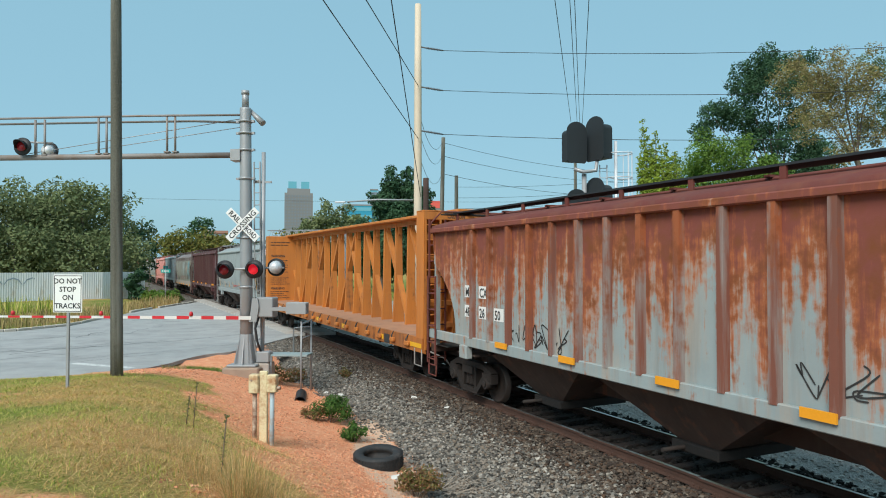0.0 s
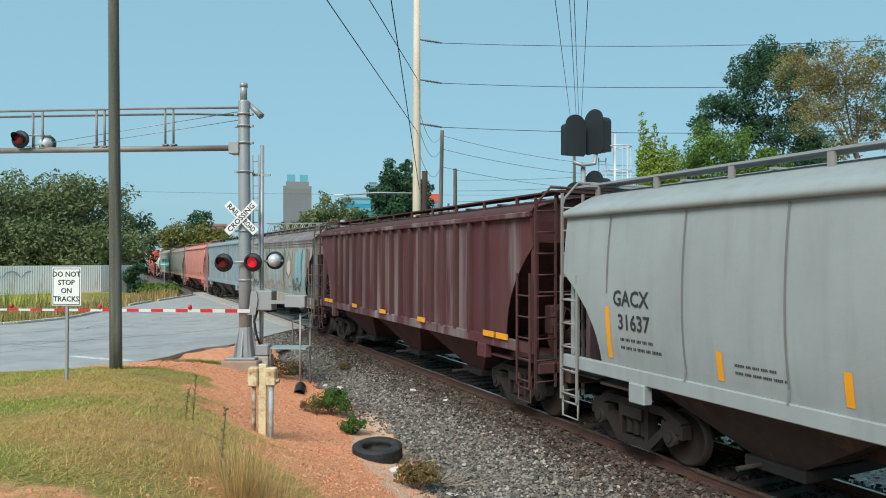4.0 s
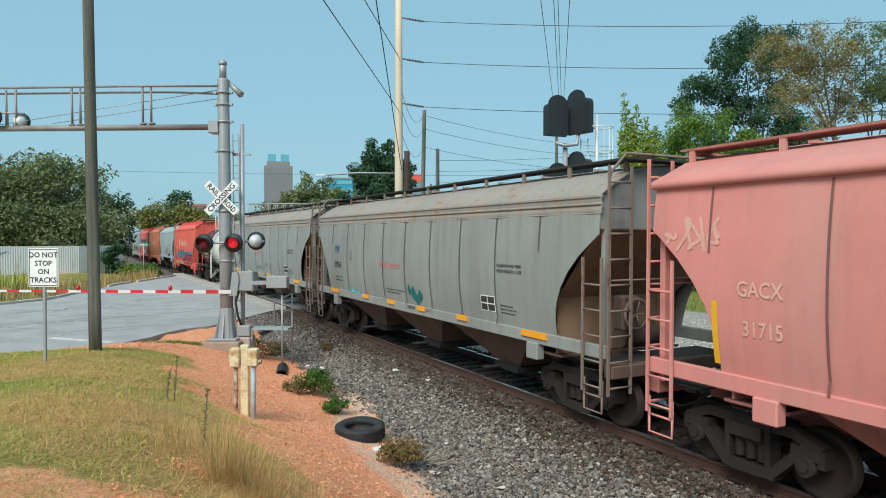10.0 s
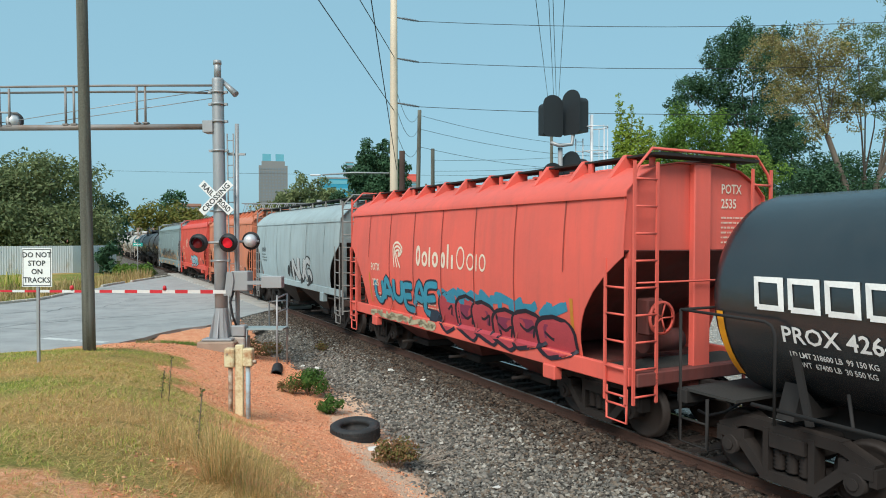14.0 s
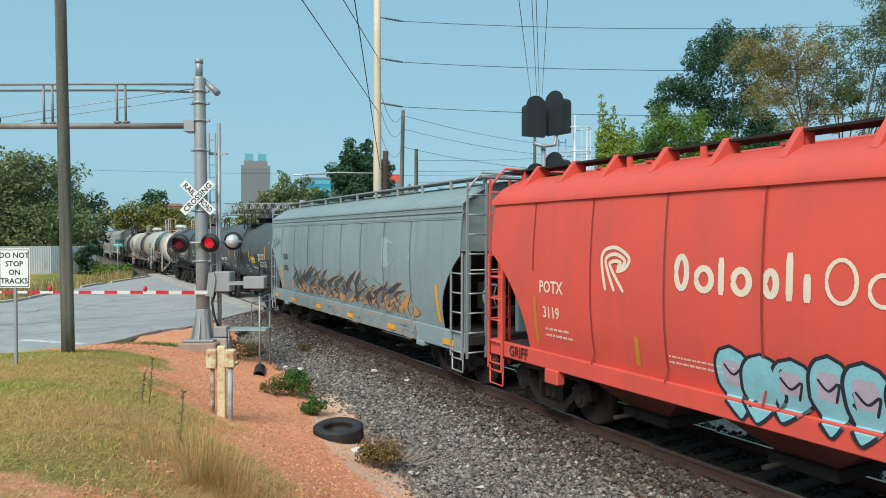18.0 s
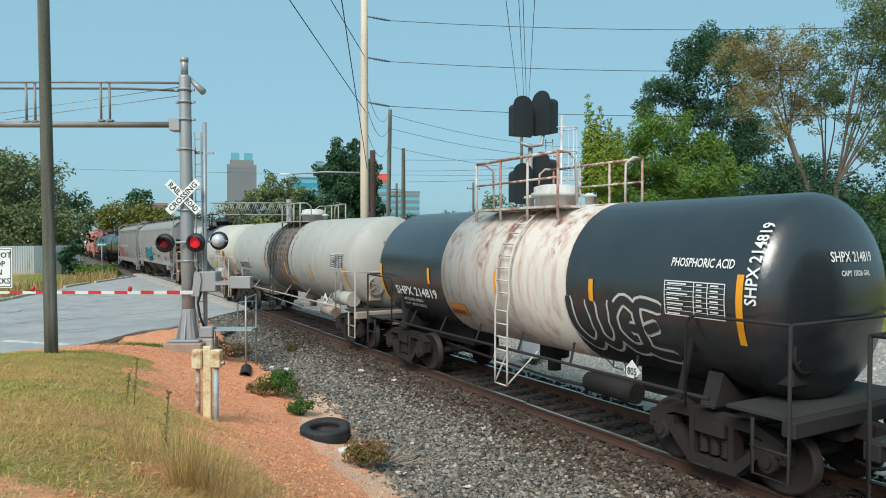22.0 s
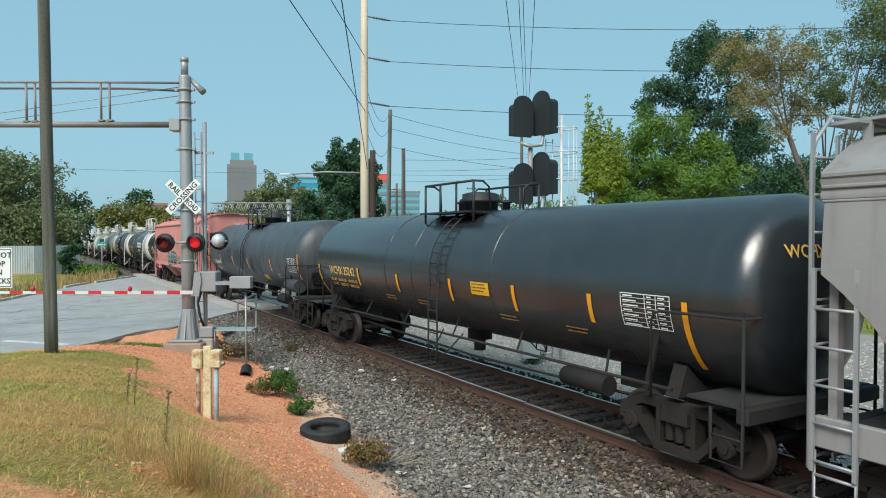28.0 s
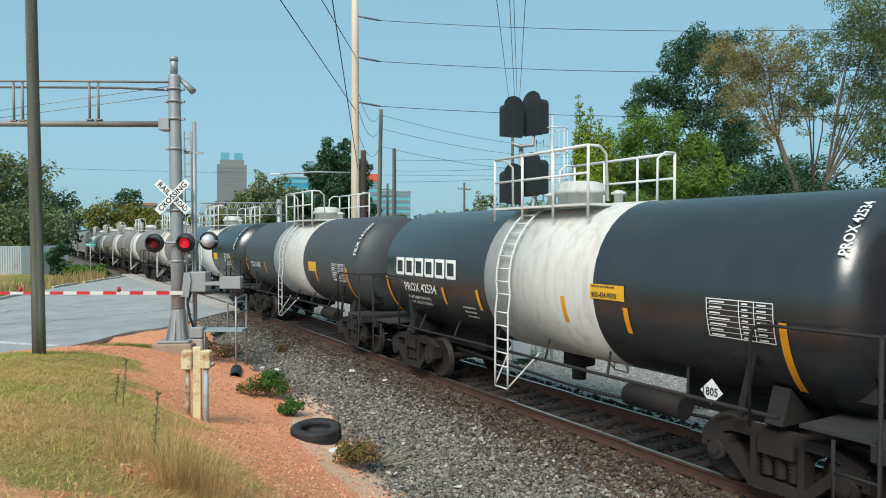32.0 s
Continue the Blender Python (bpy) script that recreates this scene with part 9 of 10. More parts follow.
# 6 grey ribbed hopper
GREYBLUE = weather("grey_blue_paint", (0.25, 0.325, 0.36), (0.2, 0.23, 0.24), 0.55, rust=(0.3, 0.13, 0.08), ramt=0.03, gamt=0.4)
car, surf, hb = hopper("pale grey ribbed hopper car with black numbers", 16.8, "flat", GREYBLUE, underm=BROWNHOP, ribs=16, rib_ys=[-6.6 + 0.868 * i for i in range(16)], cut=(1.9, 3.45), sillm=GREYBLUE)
put(car, 87.8, 104.6)
for (w1, w2), z in ((("IT", "FX"), 2.6), (("165", "409"), 2.17)):
    for j, w in enumerate((w1, w2)):
        y = 5.58 - j * 0.73
        decal("number_patch", [(y + 0.05, y - 0.5, z - 0.06, z + 0.3)], surf, spray((0.24, 0.22, 0.21)) if z > 2.5 else spray((0.36, 0.37, 0.36)), car, 0.006)
        lettering(w, y, z, 0.22, surf, LETB, car, 0.014)
lettering("LD LMT", 5.55, 1.88, 0.08, surf, LETB, car)
lettering("202700", 4.85, 1.86, 0.09, surf, LETB, car)
lettering("60300", 4.85, 1.72, 0.09, surf, LETB, car)
stripes(car, surf, [6.16, -6.3], 1.75, 2.66, 0.13)
stripes(car, surf, [3.34, 1.0, -1.53, -3.84], 1.7, 2.15, 0.13)
decal("data_panel", [(-4.64, -4.98, 1.77, 2.0)], surf, LETB, car)
cu_ft(car, surf, -5.1, 2.0, LETB, 8)
small_print(car, surf, 0.1, 2.02, 0.42, 0.26, 4, LETR, 91)
small_print(car, surf, -0.85, 1.9, 0.6, 0.12, 2, LETB, 92)
bm = bmesh.new()
ribbon(bm, [(4.05, 2.72), (4.05, 2.46), (3.83, 2.46), (3.83, 2.72), (4.05, 2.72)], 0.015, surf, 0.012)
part("plate_outline", bm, LETB, car)


SOOT = mat("grease", (0.06, 0.035, 0.03), 0.7, 0, 0.3, 4, 0.05, 30)


def end_words(car, text, x, y, z, size, m):
    """Words on the front end of a car, read from ahead of it."""
    vs, fs = text_mesh(text)
    k = size / 0.72
    bm = bmesh.new()
    vv = [bm.verts.new((x + u * k * 0.8, -y, z + w * k)) for u, w in vs]
    for f in fs:
        try:
            bm.faces.new([vv[i] for i in f])
        except ValueError:
            pass
    return part("lettering", bm, m, car)


PINKLET = mat("faded_cream_lettering", (0.63, 0.37, 0.295), 0.65, 0, 0.2, 4, 0.02, 40)


def faded_pink(label, ln, num, seed):
    p = weather("pink_paint_%d" % seed, (0.62, 0.235, 0.205), (0.5, 0.28, 0.245), 0.6, gamt=0.2, rough=0.7, sscale=1.2)
    SEAM[p.name] = (0.2, 0.085, 0.07)
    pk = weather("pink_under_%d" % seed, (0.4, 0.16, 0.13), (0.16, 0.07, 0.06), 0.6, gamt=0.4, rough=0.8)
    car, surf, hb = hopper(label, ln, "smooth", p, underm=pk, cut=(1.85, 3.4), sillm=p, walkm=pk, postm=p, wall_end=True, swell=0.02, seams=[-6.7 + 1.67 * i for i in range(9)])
    for k, (x0, x1) in enumerate(((-1.05, -0.72), (0.05, 0.3), (0.5, 0.62))):
        cy, top = 0.64 * 1.85 + 0.09, 3.5
        bm = bmesh.new()
        for q, (za, zb) in enumerate(((2.95, 2.2), (2.1, 1.45))):
            ys = [-(hb - cy * (top - z) / (top - 2.222)) - 0.022 if z > 2.222 else -(hb - cy) - 0.03 for z in (za, zb)]
            bm.faces.new([bm.verts.new(p3) for p3 in ((x0 + 0.1, ys[0], za), (x1 + 0.05, ys[0], za), (x1 - 0.05 * q, ys[1], zb), (x0, ys[1], zb))])
        part("grease_stain", bm, SOOT, car, "dark smear of grease")
    plate = part("notice_plate", slab(-1.42, -1.08, -(hb + 0.005), -(hb - 0.03), 3.62, 3.92), LETW, car, "small white notice plate")
    for k, word in enumerate(("CAUTION", "NO SIDE", "LADDER")):
        end_words(plate, word, -1.4, hb + 0.012, 3.84 - 0.09 * k, 0.06, LETR if k == 0 else LETB)
    end_words(car, "GACX", 0.35, hb + 0.004, 3.92, 0.17, LETC)
    end_words(car, num, 0.35, hb + 0.004, 3.66, 0.15, LETC)
    lettering("GACX", 6.2, 2.56, 0.2, surf, PINKLET, car)
    lettering(num, 6.12, 2.06, 0.2, surf, PINKLET, car)
    stripes(car, surf, [6.56, -6.85], 1.63, 2.47, 0.1, YELLOWM, "dull yellow strip")
    stripes(car, surf, [3.3, 0.8, -1.82, -4.34] if seed == 1 else [3.25, 0.7, -1.08, -3.35], 1.57, 2.02, 0.09, YELLOWM, "dull yellow strip")
    decal("data_panel", [(-4.72, -5.13, 1.72, 1.96)], surf, LETB, car)
    return car, surf, hb


# 7 pink hopper
car, surf, hb = faded_pink("faded pink curved-side hopper car", 16.65, "31715", 1)
put(car, 104.6, 121.25)
logo_rings(car, surf, 1.45, 2.5, 0.5, spray((0.56, 0.36, 0.29)))
small_print(car, surf, 2.95, 1.96, 1.05, 0.24, 4, spray((0.3, 0.14, 0.12)), 14)
decal("sign_plate", [(-6.83, -7.5, 3.71, 3.84)], surf, LETC, car)
small_print(car, surf, -6.85, 3.82, 0.6, 0.1, 3, LETB, 19, lift=0.012)
scribble(car, surf, 7.4, 6.5, 3.1, 3.6, 12, 5, 0.05, (0.6, 0.33, 0.265), "faint scrawl")


def warm_grey(label, ln, mark, num, seed, blue=True):
    p = weather("warm_grey_paint_%d" % seed, (0.265, 0.28, 0.268), (0.2, 0.2, 0.185), 0.5, gamt=0.4, rough=0.65)
    tan = weather("tan_stained_roof_%d" % seed, (0.3, 0.28, 0.25), (0.36, 0.25, 0.17), 0.6, rust=(0.36, 0.15, 0.07), ramt=0.15, gamt=0.4, rough=0.8)
    tanw = weather("tan_end_wall_%d" % seed, (0.3, 0.185, 0.11), (0.16, 0.1, 0.07), 0.6, rust=(0.22, 0.1, 0.05), ramt=0.2, gamt=0.4, rough=0.8)
    rails = weather("rusty_ladder_paint_%d" % seed, (0.2, 0.15, 0.12), (0.25, 0.22, 0.19), 0.5, rust=(0.2, 0.07, 0.035), ramt=0.3, gamt=0.4, rough=0.8)
    SEAM[p.name] = (0.1, 0.098, 0.09)
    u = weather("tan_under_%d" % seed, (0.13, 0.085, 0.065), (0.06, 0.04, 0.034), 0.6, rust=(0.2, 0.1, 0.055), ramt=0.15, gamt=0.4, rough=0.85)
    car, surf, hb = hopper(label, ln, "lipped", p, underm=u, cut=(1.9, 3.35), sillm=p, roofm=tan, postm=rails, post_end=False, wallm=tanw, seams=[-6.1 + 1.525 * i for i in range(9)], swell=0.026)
    lettering(mark, 5.8, 2.78, 0.22, surf, spray((0.03, 0.12, 0.22)) if blue else LETB, car, 0.014)
    lettering(num, 5.86, 2.28, 0.2, surf, LETB, car)
    small_print(car, surf, 5.8, 1.98, 0.75, 0.22, 2, LETB, seed + 3)
    lettering("C", 4.27, 2.64, 0.1, surf, LETB, car)
    bm = bmesh.new()
    ribbon(bm, [(4.36, 2.58), (4.36, 2.84), (4.1, 2.84), (4.1, 2.58), (4.36, 2.58)], 0.016, surf, 0.012)
    part("plate_outline", bm, LETB, car)
    lettering("WILLIAMS HAYWARD THERM", -4.64, 2.7, 0.062, surf, LETB, car, wide=0.8)
    lettering("APPLIED PARAGOULD 11-2008", -4.64, 2.59, 0.062, surf, LETB, car, wide=0.8)
    lettering("DO NOT HAMMER ON CAR", 1.76, 2.44, 0.14, surf, spray((0.55, 0.2, 0.19)), car, wide=0.6)
    small_print(car, surf, 1.34, 1.86, 1.2, 0.16, 2, LETB, seed + 1)
    lettering("CAUTION", -0.08, 1.42, 0.09, surf, LETB, car, 0.006)
    small_print(car, surf, -0.7, 1.5, 0.8, 0.09, 2, LETB, seed + 2, lift=0.006)
    decal("data_panel", [(-3.97, -4.52, 1.75, 2.08)], surf, LETW, car, 0.006, "white ruled ground of a data panel")
    for y0, y1, za, zb in ((-3.99, -4.23, 1.77, 1.9), (-4.26, -4.5, 1.77, 1.9), (-3.99, -4.23, 1.93, 2.06), (-4.26, -4.5, 1.93, 2.06)):
        decal("panel_cell", [(y0, y1, za, zb)], surf, LETB, car, 0.01)
    cu_ft(car, surf, -4.73, 1.98, LETB, seed)
    return car, surf, hb


# 8, 9 warm grey hoppers
car, surf, hb = warm_grey("warm grey hopper car with a small teal scrawl", 16.75, "ITFX", "319554", 21)
put(car, 121.25, 138.0)
bm = bmesh.new()
for y, z, a, c in ((-0.26, 1.91, 0.13, 0.15), (-0.52, 1.84, 0.17, 0.2), (-0.72, 1.68, 0.15, 0.16), (-0.92, 1.8, 0.14, 0.17)):
    bm.faces.new([bm.verts.new(surf(y + a * u, z + c * w, 0.012)) for u, w in ((1, 0.1), (0.55, 0.62), (0, 1), (-0.6, 0.5), (-1, -0.1), (-0.45, -0.6), (0, -1), (0.5, -0.5))])
part("graffiti", bm, spray((0.0, 0.13, 0.12)), car, "teal sprayed leaves")
scribble(car, surf, 4.55, 3.6, 1.53, 1.66, 22, 8, 0.09, (0.12, 0.33, 0.31), "faded teal smear")
dashes(car, [3.0, 1.0, -0.95, -3.1], 1.43)
dashes(car, [5.92, -5.9], 1.41, 0.82)
car, surf, hb = warm_grey("grimy warm grey hopper car with tan end bays", 16.7, "ITFX", "319199", 24)
put(car, 138.0, 154.7)
scribble(car, surf, -0.5, -1.8, 1.8, 2.1, 25, 4, 0.02, (0.2, 0.2, 0.2), "thin scrawl")
dashes(car, [3.0, 1.03, -1.13, -3.17], 1.45)
dashes(car, [5.92, -5.9], 1.41, 0.82)


def procor(ln, num, a, b, head=0.48, band=(1.18, -1.87)):
    car, surf, hb = tank_car("black tank car with a broad white band and white rails", ln, BLACKGLOSS, bands=[(*band, BANDW)], head=head, platm=WHITEP, dome=BANDW,
                             stripe_ys=[(5.55, 1.44, 2.32), (2.85, 1.83, 2.2), (1.48, 1.82, 2.24), (-1.14, 1.88, 2.32), (-2.55, 1.86, 2.25), (-5.06, 1.44, 2.3)], ladm=WHITEP, ladder_y=0.42)
    put(car, a, b)
    z, h = 2.43, 0.34
    bm = bmesh.new()
    for k in range(6):
        y = 4.98 - 0.47 * k
        ribbon(bm, [(y - 0.02, z), (y + 0.02, z + h), (y - 0.32, z + h), (y - 0.36, z), (y - 0.02, z)], 0.1, surf, 0.016)
    part("emblem", bm, LETW, car, "white square company blocks")
    lettering("PROX " + num, 4.66, 2.03, 0.2, surf, LETW, car, to=3.15)
    lettering("LD LMT 218600 LB  99 150 KG", 4.6, 1.85, 0.07, surf, LETW, car)
    lettering("LT WT  67400 LB  30 550 KG", 4.6, 1.73, 0.07, surf, LETW, car)
    small_print(car, surf, 2.2, 1.85, 0.5, 0.3, 3, LETW, 6)
    data_panel(car, surf, -4.0, 2.52, 0.95, 0.5, LETW)
    decal("placard", [(-1.82, -2.55, 2.34, 2.57)], surf, YELLOWM, car, 0.012, "yellow emergency notice")
    small_print(car, surf, -1.86, 2.55, 0.62, 0.07, 1, LETB, 3, lift=0.02)
    lettering("800-424-9300", -1.86, 2.37, 0.08, surf, LETB, car, 0.02)
    head_text(car, "PROX " + num, hb, 0.42, 25, 0.13, LETW)
    face_text(car, "PROX " + num, hb, -0.6, 3.28, 0.1, LETW)
    for i in range(5):
        face_text(car, "CAPY 00000 L"[: 9 + i % 3], hb, -0.35, 3.1 - 0.12 * i, 0.06, LETW)
    placard(car, -1.42, -4.1, 1.3, LETW, "1805", 0.24)
    return car


# 10 black and white tank car
procor(13.2, "42642", 154.7, 167.9)


def potash(label, ln, base, mark, num, seed, under=None, wordm=LETC, hard=0.35):
    p = weather("potash_paint_%d" % seed, base, tuple(c * 0.7 + 0.03 for c in base), hard, gamt=0.22, rough=0.55)
    SEAM[p.name] = tuple(c * 0.42 for c in base)
    # body colour cut to a fifth: shade of bays and end recess painted in
    u = weather("potash_shaded_under_%d" % seed, tuple(c * 0.2 + 0.02 for c in base), (0.05, 0.03, 0.026), 0.7, gamt=0.4, rough=0.8)
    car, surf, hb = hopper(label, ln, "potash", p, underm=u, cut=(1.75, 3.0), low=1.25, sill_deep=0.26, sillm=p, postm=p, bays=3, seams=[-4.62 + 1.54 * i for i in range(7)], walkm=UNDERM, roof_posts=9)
    # perforated gussets that carry the roof walk
    for i in range(11):
        y = -5.4 + 1.08 * i
        for s in (-1, 1):
            bm = bmesh.new()
            prism(bm, [(s * 0.72, 4.42), (s * 1.3, 4.28), (s * 0.95, 4.68), (s * 0.72, 4.68)], y - 0.05, y + 0.05)
            bmesh.ops.recalc_face_normals(bm, faces=bm.faces)
            part("walk_gusset", bm, p, car)
    endw = lambda u, z, lift: Vector((-u, -hb + 0.01 - lift, z))
    lettering(mark, -0.55, 4.05, 0.16, endw, wordm, car, 0.004)
    lettering(num, -0.55, 3.8, 0.16, endw, wordm, car, 0.004)
    small_print(car, endw, -0.55, 3.65, 0.6, 0.5, 6, wordm, seed + 3, lift=0.004)
    lettering(mark, 4.42, 2.34, 0.21, surf, wordm, car)
    lettering(num, 4.34, 1.9, 0.2, surf, wordm, car)
    logo_leaf(car, surf, 2.85, 2.48, 0.66, wordm)
    logo_rings(car, surf, 1.36, 2.57, 0.52, wordm)
    small_print(car, surf, 4.3, 1.72, 0.62, 0.22, 2, wordm, seed)
    small_print(car, surf, 1.5, 1.66, 1.4, 0.16, 2, wordm, seed + 1)
    small_print(car, surf, -0.9, 1.62, 0.6, 0.28, 3, wordm, seed + 4)
    cu_ft(car, surf, -3.15, 1.82, wordm, seed + 2)
    decal("data_panel", [(-4.17, -4.54, 1.42, 1.68)], surf, LETB, car)
    stripes(car, surf, [4.58, -4.85], 1.4, 2.25, 0.09, DULLY, "dull yellow strip")
    stripes(car, surf, [2.1, -0.2, -2.45], 1.4, 1.84, 0.09, DULLY, "dull yellow strip")
    return car, surf, hb


# 11 red hopper
car, surf, hb = potash("red hopper car with a large blue and red graffiti piece", 13.45, (0.74, 0.125, 0.092), "POTX", "2535", 31)
put(car, 167.9, 181.35)
graffiti(car, surf, 4.2, 0.2, 1.5, 2.1, 41, 6, 0.17, ((0.012, 0.02, 0.035), (0.03, 0.25, 0.36)), "blue graffiti letters", lo=1.3, shapes=(5, 6, 5, 1, 6, 1))
scribble(car, surf, 0.2, -4.6, 1.85, 2.12, 44, 12, 0.16, (0.03, 0.22, 0.33), "blue sprayed haze")
bubbles(car, surf, 0.1, -4.75, 1.06, 2.05, 42, 6, (0.4, 0.05, 0.065), (0.2, 0.028, 0.07), (0.012, 0.01, 0.02), "red balloon graffiti letters", 0.085, 0.25)
scribble(car, surf, 4.4, 0.4, 1.06, 1.2, 43, 9, 0.12, (0.4, 0.36, 0.24), "pale sprayed underline")

# 12 pale blue-grey hopper
PALEBLUE = weather("pale_blue_paint", (0.35, 0.43, 0.445), (0.28, 0.33, 0.34), 0.45, gamt=0.3)
SEAM["pale_blue_paint"] = (0.3, 0.36, 0.37)
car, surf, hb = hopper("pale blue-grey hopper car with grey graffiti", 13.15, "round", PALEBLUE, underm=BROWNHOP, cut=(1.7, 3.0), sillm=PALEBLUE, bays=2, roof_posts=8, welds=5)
put(car, 181.35, 194.5)
graffiti(car, surf, -0.4, -2.8, 1.6, 2.4, 44, 3, 0.22, ((0.02, 0.02, 0.02), (0.42, 0.44, 0.44)), "grey and black graffiti letters")
scribble(car, surf, 0.3, -0.6, 1.7, 2.3, 46, 3, 0.3, (0.015, 0.015, 0.015), "black sprayed patch")
lettering("NAHX", hb - 1.2, 2.6, 0.2, surf, LETB, car)
small_print(car, surf, hb - 1.2, 2.5, 0.9, 0.4, 3, LETB, 3)

# 13 orange hopper, 14 red hopper
car, surf, hb = potash("sun-faded orange hopper car", 13.2, (0.62, 0.2, 0.105), "POTX", "1252", 33, hard=0.7)
put(car, 194.5, 207.7)
lettering("GRIFF", -3.83, 1.06, 0.2, surf, spray((0.02, 0.02, 0.02)), car, 0.02, slope=0.03, name="graffiti")
car, surf, hb = potash("red hopper car with pale blue graffiti letters", 13.25, (0.7, 0.09, 0.062), "POTX", "3119", 35)
put(car, 207.7, 220.95)
bubbles(car, surf, 0.66, -2.3, 1.04, 2.04, 57, 7, (0.22, 0.5, 0.56), (0.42, 0.36, 0.44), (0.015, 0.02, 0.03), "pale blue balloon graffiti letters")
lettering("GRIFF", 5.4, 1.06, 0.2, surf, spray((0.02, 0.02, 0.02)), car, 0.02, name="graffiti")

# 15 grey-blue hopper with a long piece
TEALGREY = weather("teal_grey_paint", (0.235, 0.31, 0.325), (0.19, 0.25, 0.27), 0.5, gamt=0.3)
SEAM["teal_grey_paint"] = (0.16, 0.2, 0.21)
car, surf, hb = hopper("grey-blue hopper car with a long orange and black graffiti piece", 16.25, "lipped", TEALGREY, underm=UNDERM, cut=(1.5, 2.9), low=1.22, sill_deep=0.4, sillm=TEALGREY, postm=GALV, walkm=GALV, seams=[-5.1 + 1.6 * i for i in range(8)])
put(car, 220.95, 237.2)
lettering("CAIX", 5.84, 2.44, 0.22, surf, LETB, car)
lettering("24335", 5.81, 2.03, 0.2, surf, LETB, car)
scribble(car, surf, 7.35, 6.4, 2.85, 3.3, 56, 4, 0.05, (0.1, 0.2, 0.24), "teal scrawl")
shards(car, surf, 4.7, -5.2, 1.3, 1.95, 55, 34, "pale orange graffiti blades", (0.07, 0.08, 0.085), (0.5, 0.27, 0.11))
shards(car, surf, 4.6, -4.6, 1.3, 2.35, 52, 44, "black pointed graffiti edged in orange", (0.62, 0.3, 0.09), (0.045, 0.052, 0.058))
shards(car, surf, 4.4, -4.4, 1.3, 2.2, 53, 26, "grey pointed graffiti with orange edges", (0.5, 0.26, 0.12), (0.14, 0.17, 0.18))
graffiti(car, surf, 4.5, -5.4, 0.9, 1.12, 54, 14, 0.11, ((0.42, 0.25, 0.13), (0.2, 0.26, 0.28)), "orange graffiti strokes", lo=0.9, hi=1.14)
bm = bmesh.new()
ring = []
for u, w in ((0, 0.9), (0.3, 1.0), (0.6, 0.9), (0.75, 1.0), (0.7, 0.5), (0.6, 0.2), (0.35, 0), (0.1, 0.2), (0, 0.5)):
    ring.append((-3.5 - u, 2.58 + w * 0.62))
ribbon(bm, ring + ring[:1], 0.03, surf, 0.01)
part("emblem", bm, spray((0.34, 0.42, 0.45)), car, "faded shield outline")
decal("patch", [(-3.4, -5.1, 2.5, 3.3)], surf, spray((0.27, 0.37, 0.4)), car, 0.005)
dashes(car, [6.96, 4.7, 1.83, -1.06, -3.98, -6.96], 0.92)
stripes(car, surf, [6.14, -6.43], 1.35, 2.22, 0.12)

# 16-20 tank cars
car, surf, hb = tank_car("dark blue-grey tank car with black drips", 12.25, BLUEBLACK, platform="low", platm=BLACK, stripe_ys=[(5.15, 1.92, 2.81), (2.2, 2.13, 2.6), (0.87, 2.13, 2.61), (-2.02, 2.15, 2.62), (-4.81, 1.95, 2.88)], belts=[2.2, -2.2], R=1.44, cz=2.55, head=0.55, ladder_y=-0.5)
put(car, 237.2, 249.45)
for k, y in enumerate((0.3, -0.9, -1.7, -3.4)):
    runs(car, surf, y, 1.2, 1.75, 2.6, (0.02, 0.023, 0.026), 150 + k, 20, "runs of black paint")
decal("name_blocks", [(4.3 - 0.17 * k, 4.18 - 0.17 * k, 2.03, 2.2) for k in range(4)], surf, LETW, car, 0.012)
lettering("218994", 3.5, 2.03, 0.19, surf, LETW, car)
small_print(car, surf, 4.1, 1.9, 1.4, 0.22, 2, LETW, 61)
small_print(car, surf, 1.75, 1.85, 0.9, 0.3, 4, LETW, 161)
small_print(car, surf, -0.9, 1.95, 0.75, 0.4, 5, LETW, 62)
decal("placard", [(-2.32, -3.01, 2.1, 2.38)], surf, YELLOWM, car, 0.012, "yellow emergency notice")
small_print(car, surf, -2.36, 2.36, 0.55, 0.09, 1, LETB, 3, lift=0.02)
lettering("800-424-9300", -2.36, 2.14, 0.08, surf, LETB, car, 0.02)
lettering("SR-8754  FRA AIP", -2.4, 1.84, 0.12, surf, LETW, car, wide=0.75)
data_panel(car, surf, -3.68, 2.52, 1.05, 0.54, LETW)
scribble(car, surf, -2.0, -3.5, 1.55, 1.78, 63, 6, 0.025, (0.35, 0.36, 0.34))
scribble(car, surf, 2.3, 1.4, 1.55, 1.9, 64, 4, 0.025, (0.4, 0.42, 0.42))
head_text(car, "218994", hb, 0.5, 20, 0.14, LETW)
bm = bmesh.new()
rod(bm, (-1.2, -4.8, 1.42), (-1.2, -3.6, 1.42), 0.22, 14)
part("air_reservoir", bm, BLUEBLACK, car)
car, surf, hb = tank_car("matt black tank car with chalk graffiti", 13.75, BLACKMATT, platform="low", platm=BLACK, stripe_ys=[(5.95, 1.65, 2.5), (3.22, 2.04, 2.53), (1.71, 2.05, 2.54), (-1.35, 2.06, 2.53), (-3.46, 2.08, 2.53), (-5.58, 1.64, 2.54)], belts=[0.4, -1.2], head=0.5, ladder_y=0.75)
put(car, 249.45, 263.2)
lettering("FURX 120764", 5.65, 2.02, 0.22, surf, LETW, car, to=3.34)
small_print(car, surf, 5.45, 1.9, 1.7, 0.26, 2, LETW, 65)
small_print(car, surf, 2.85, 2.45, 0.75, 0.5, 5, LETW, 66)
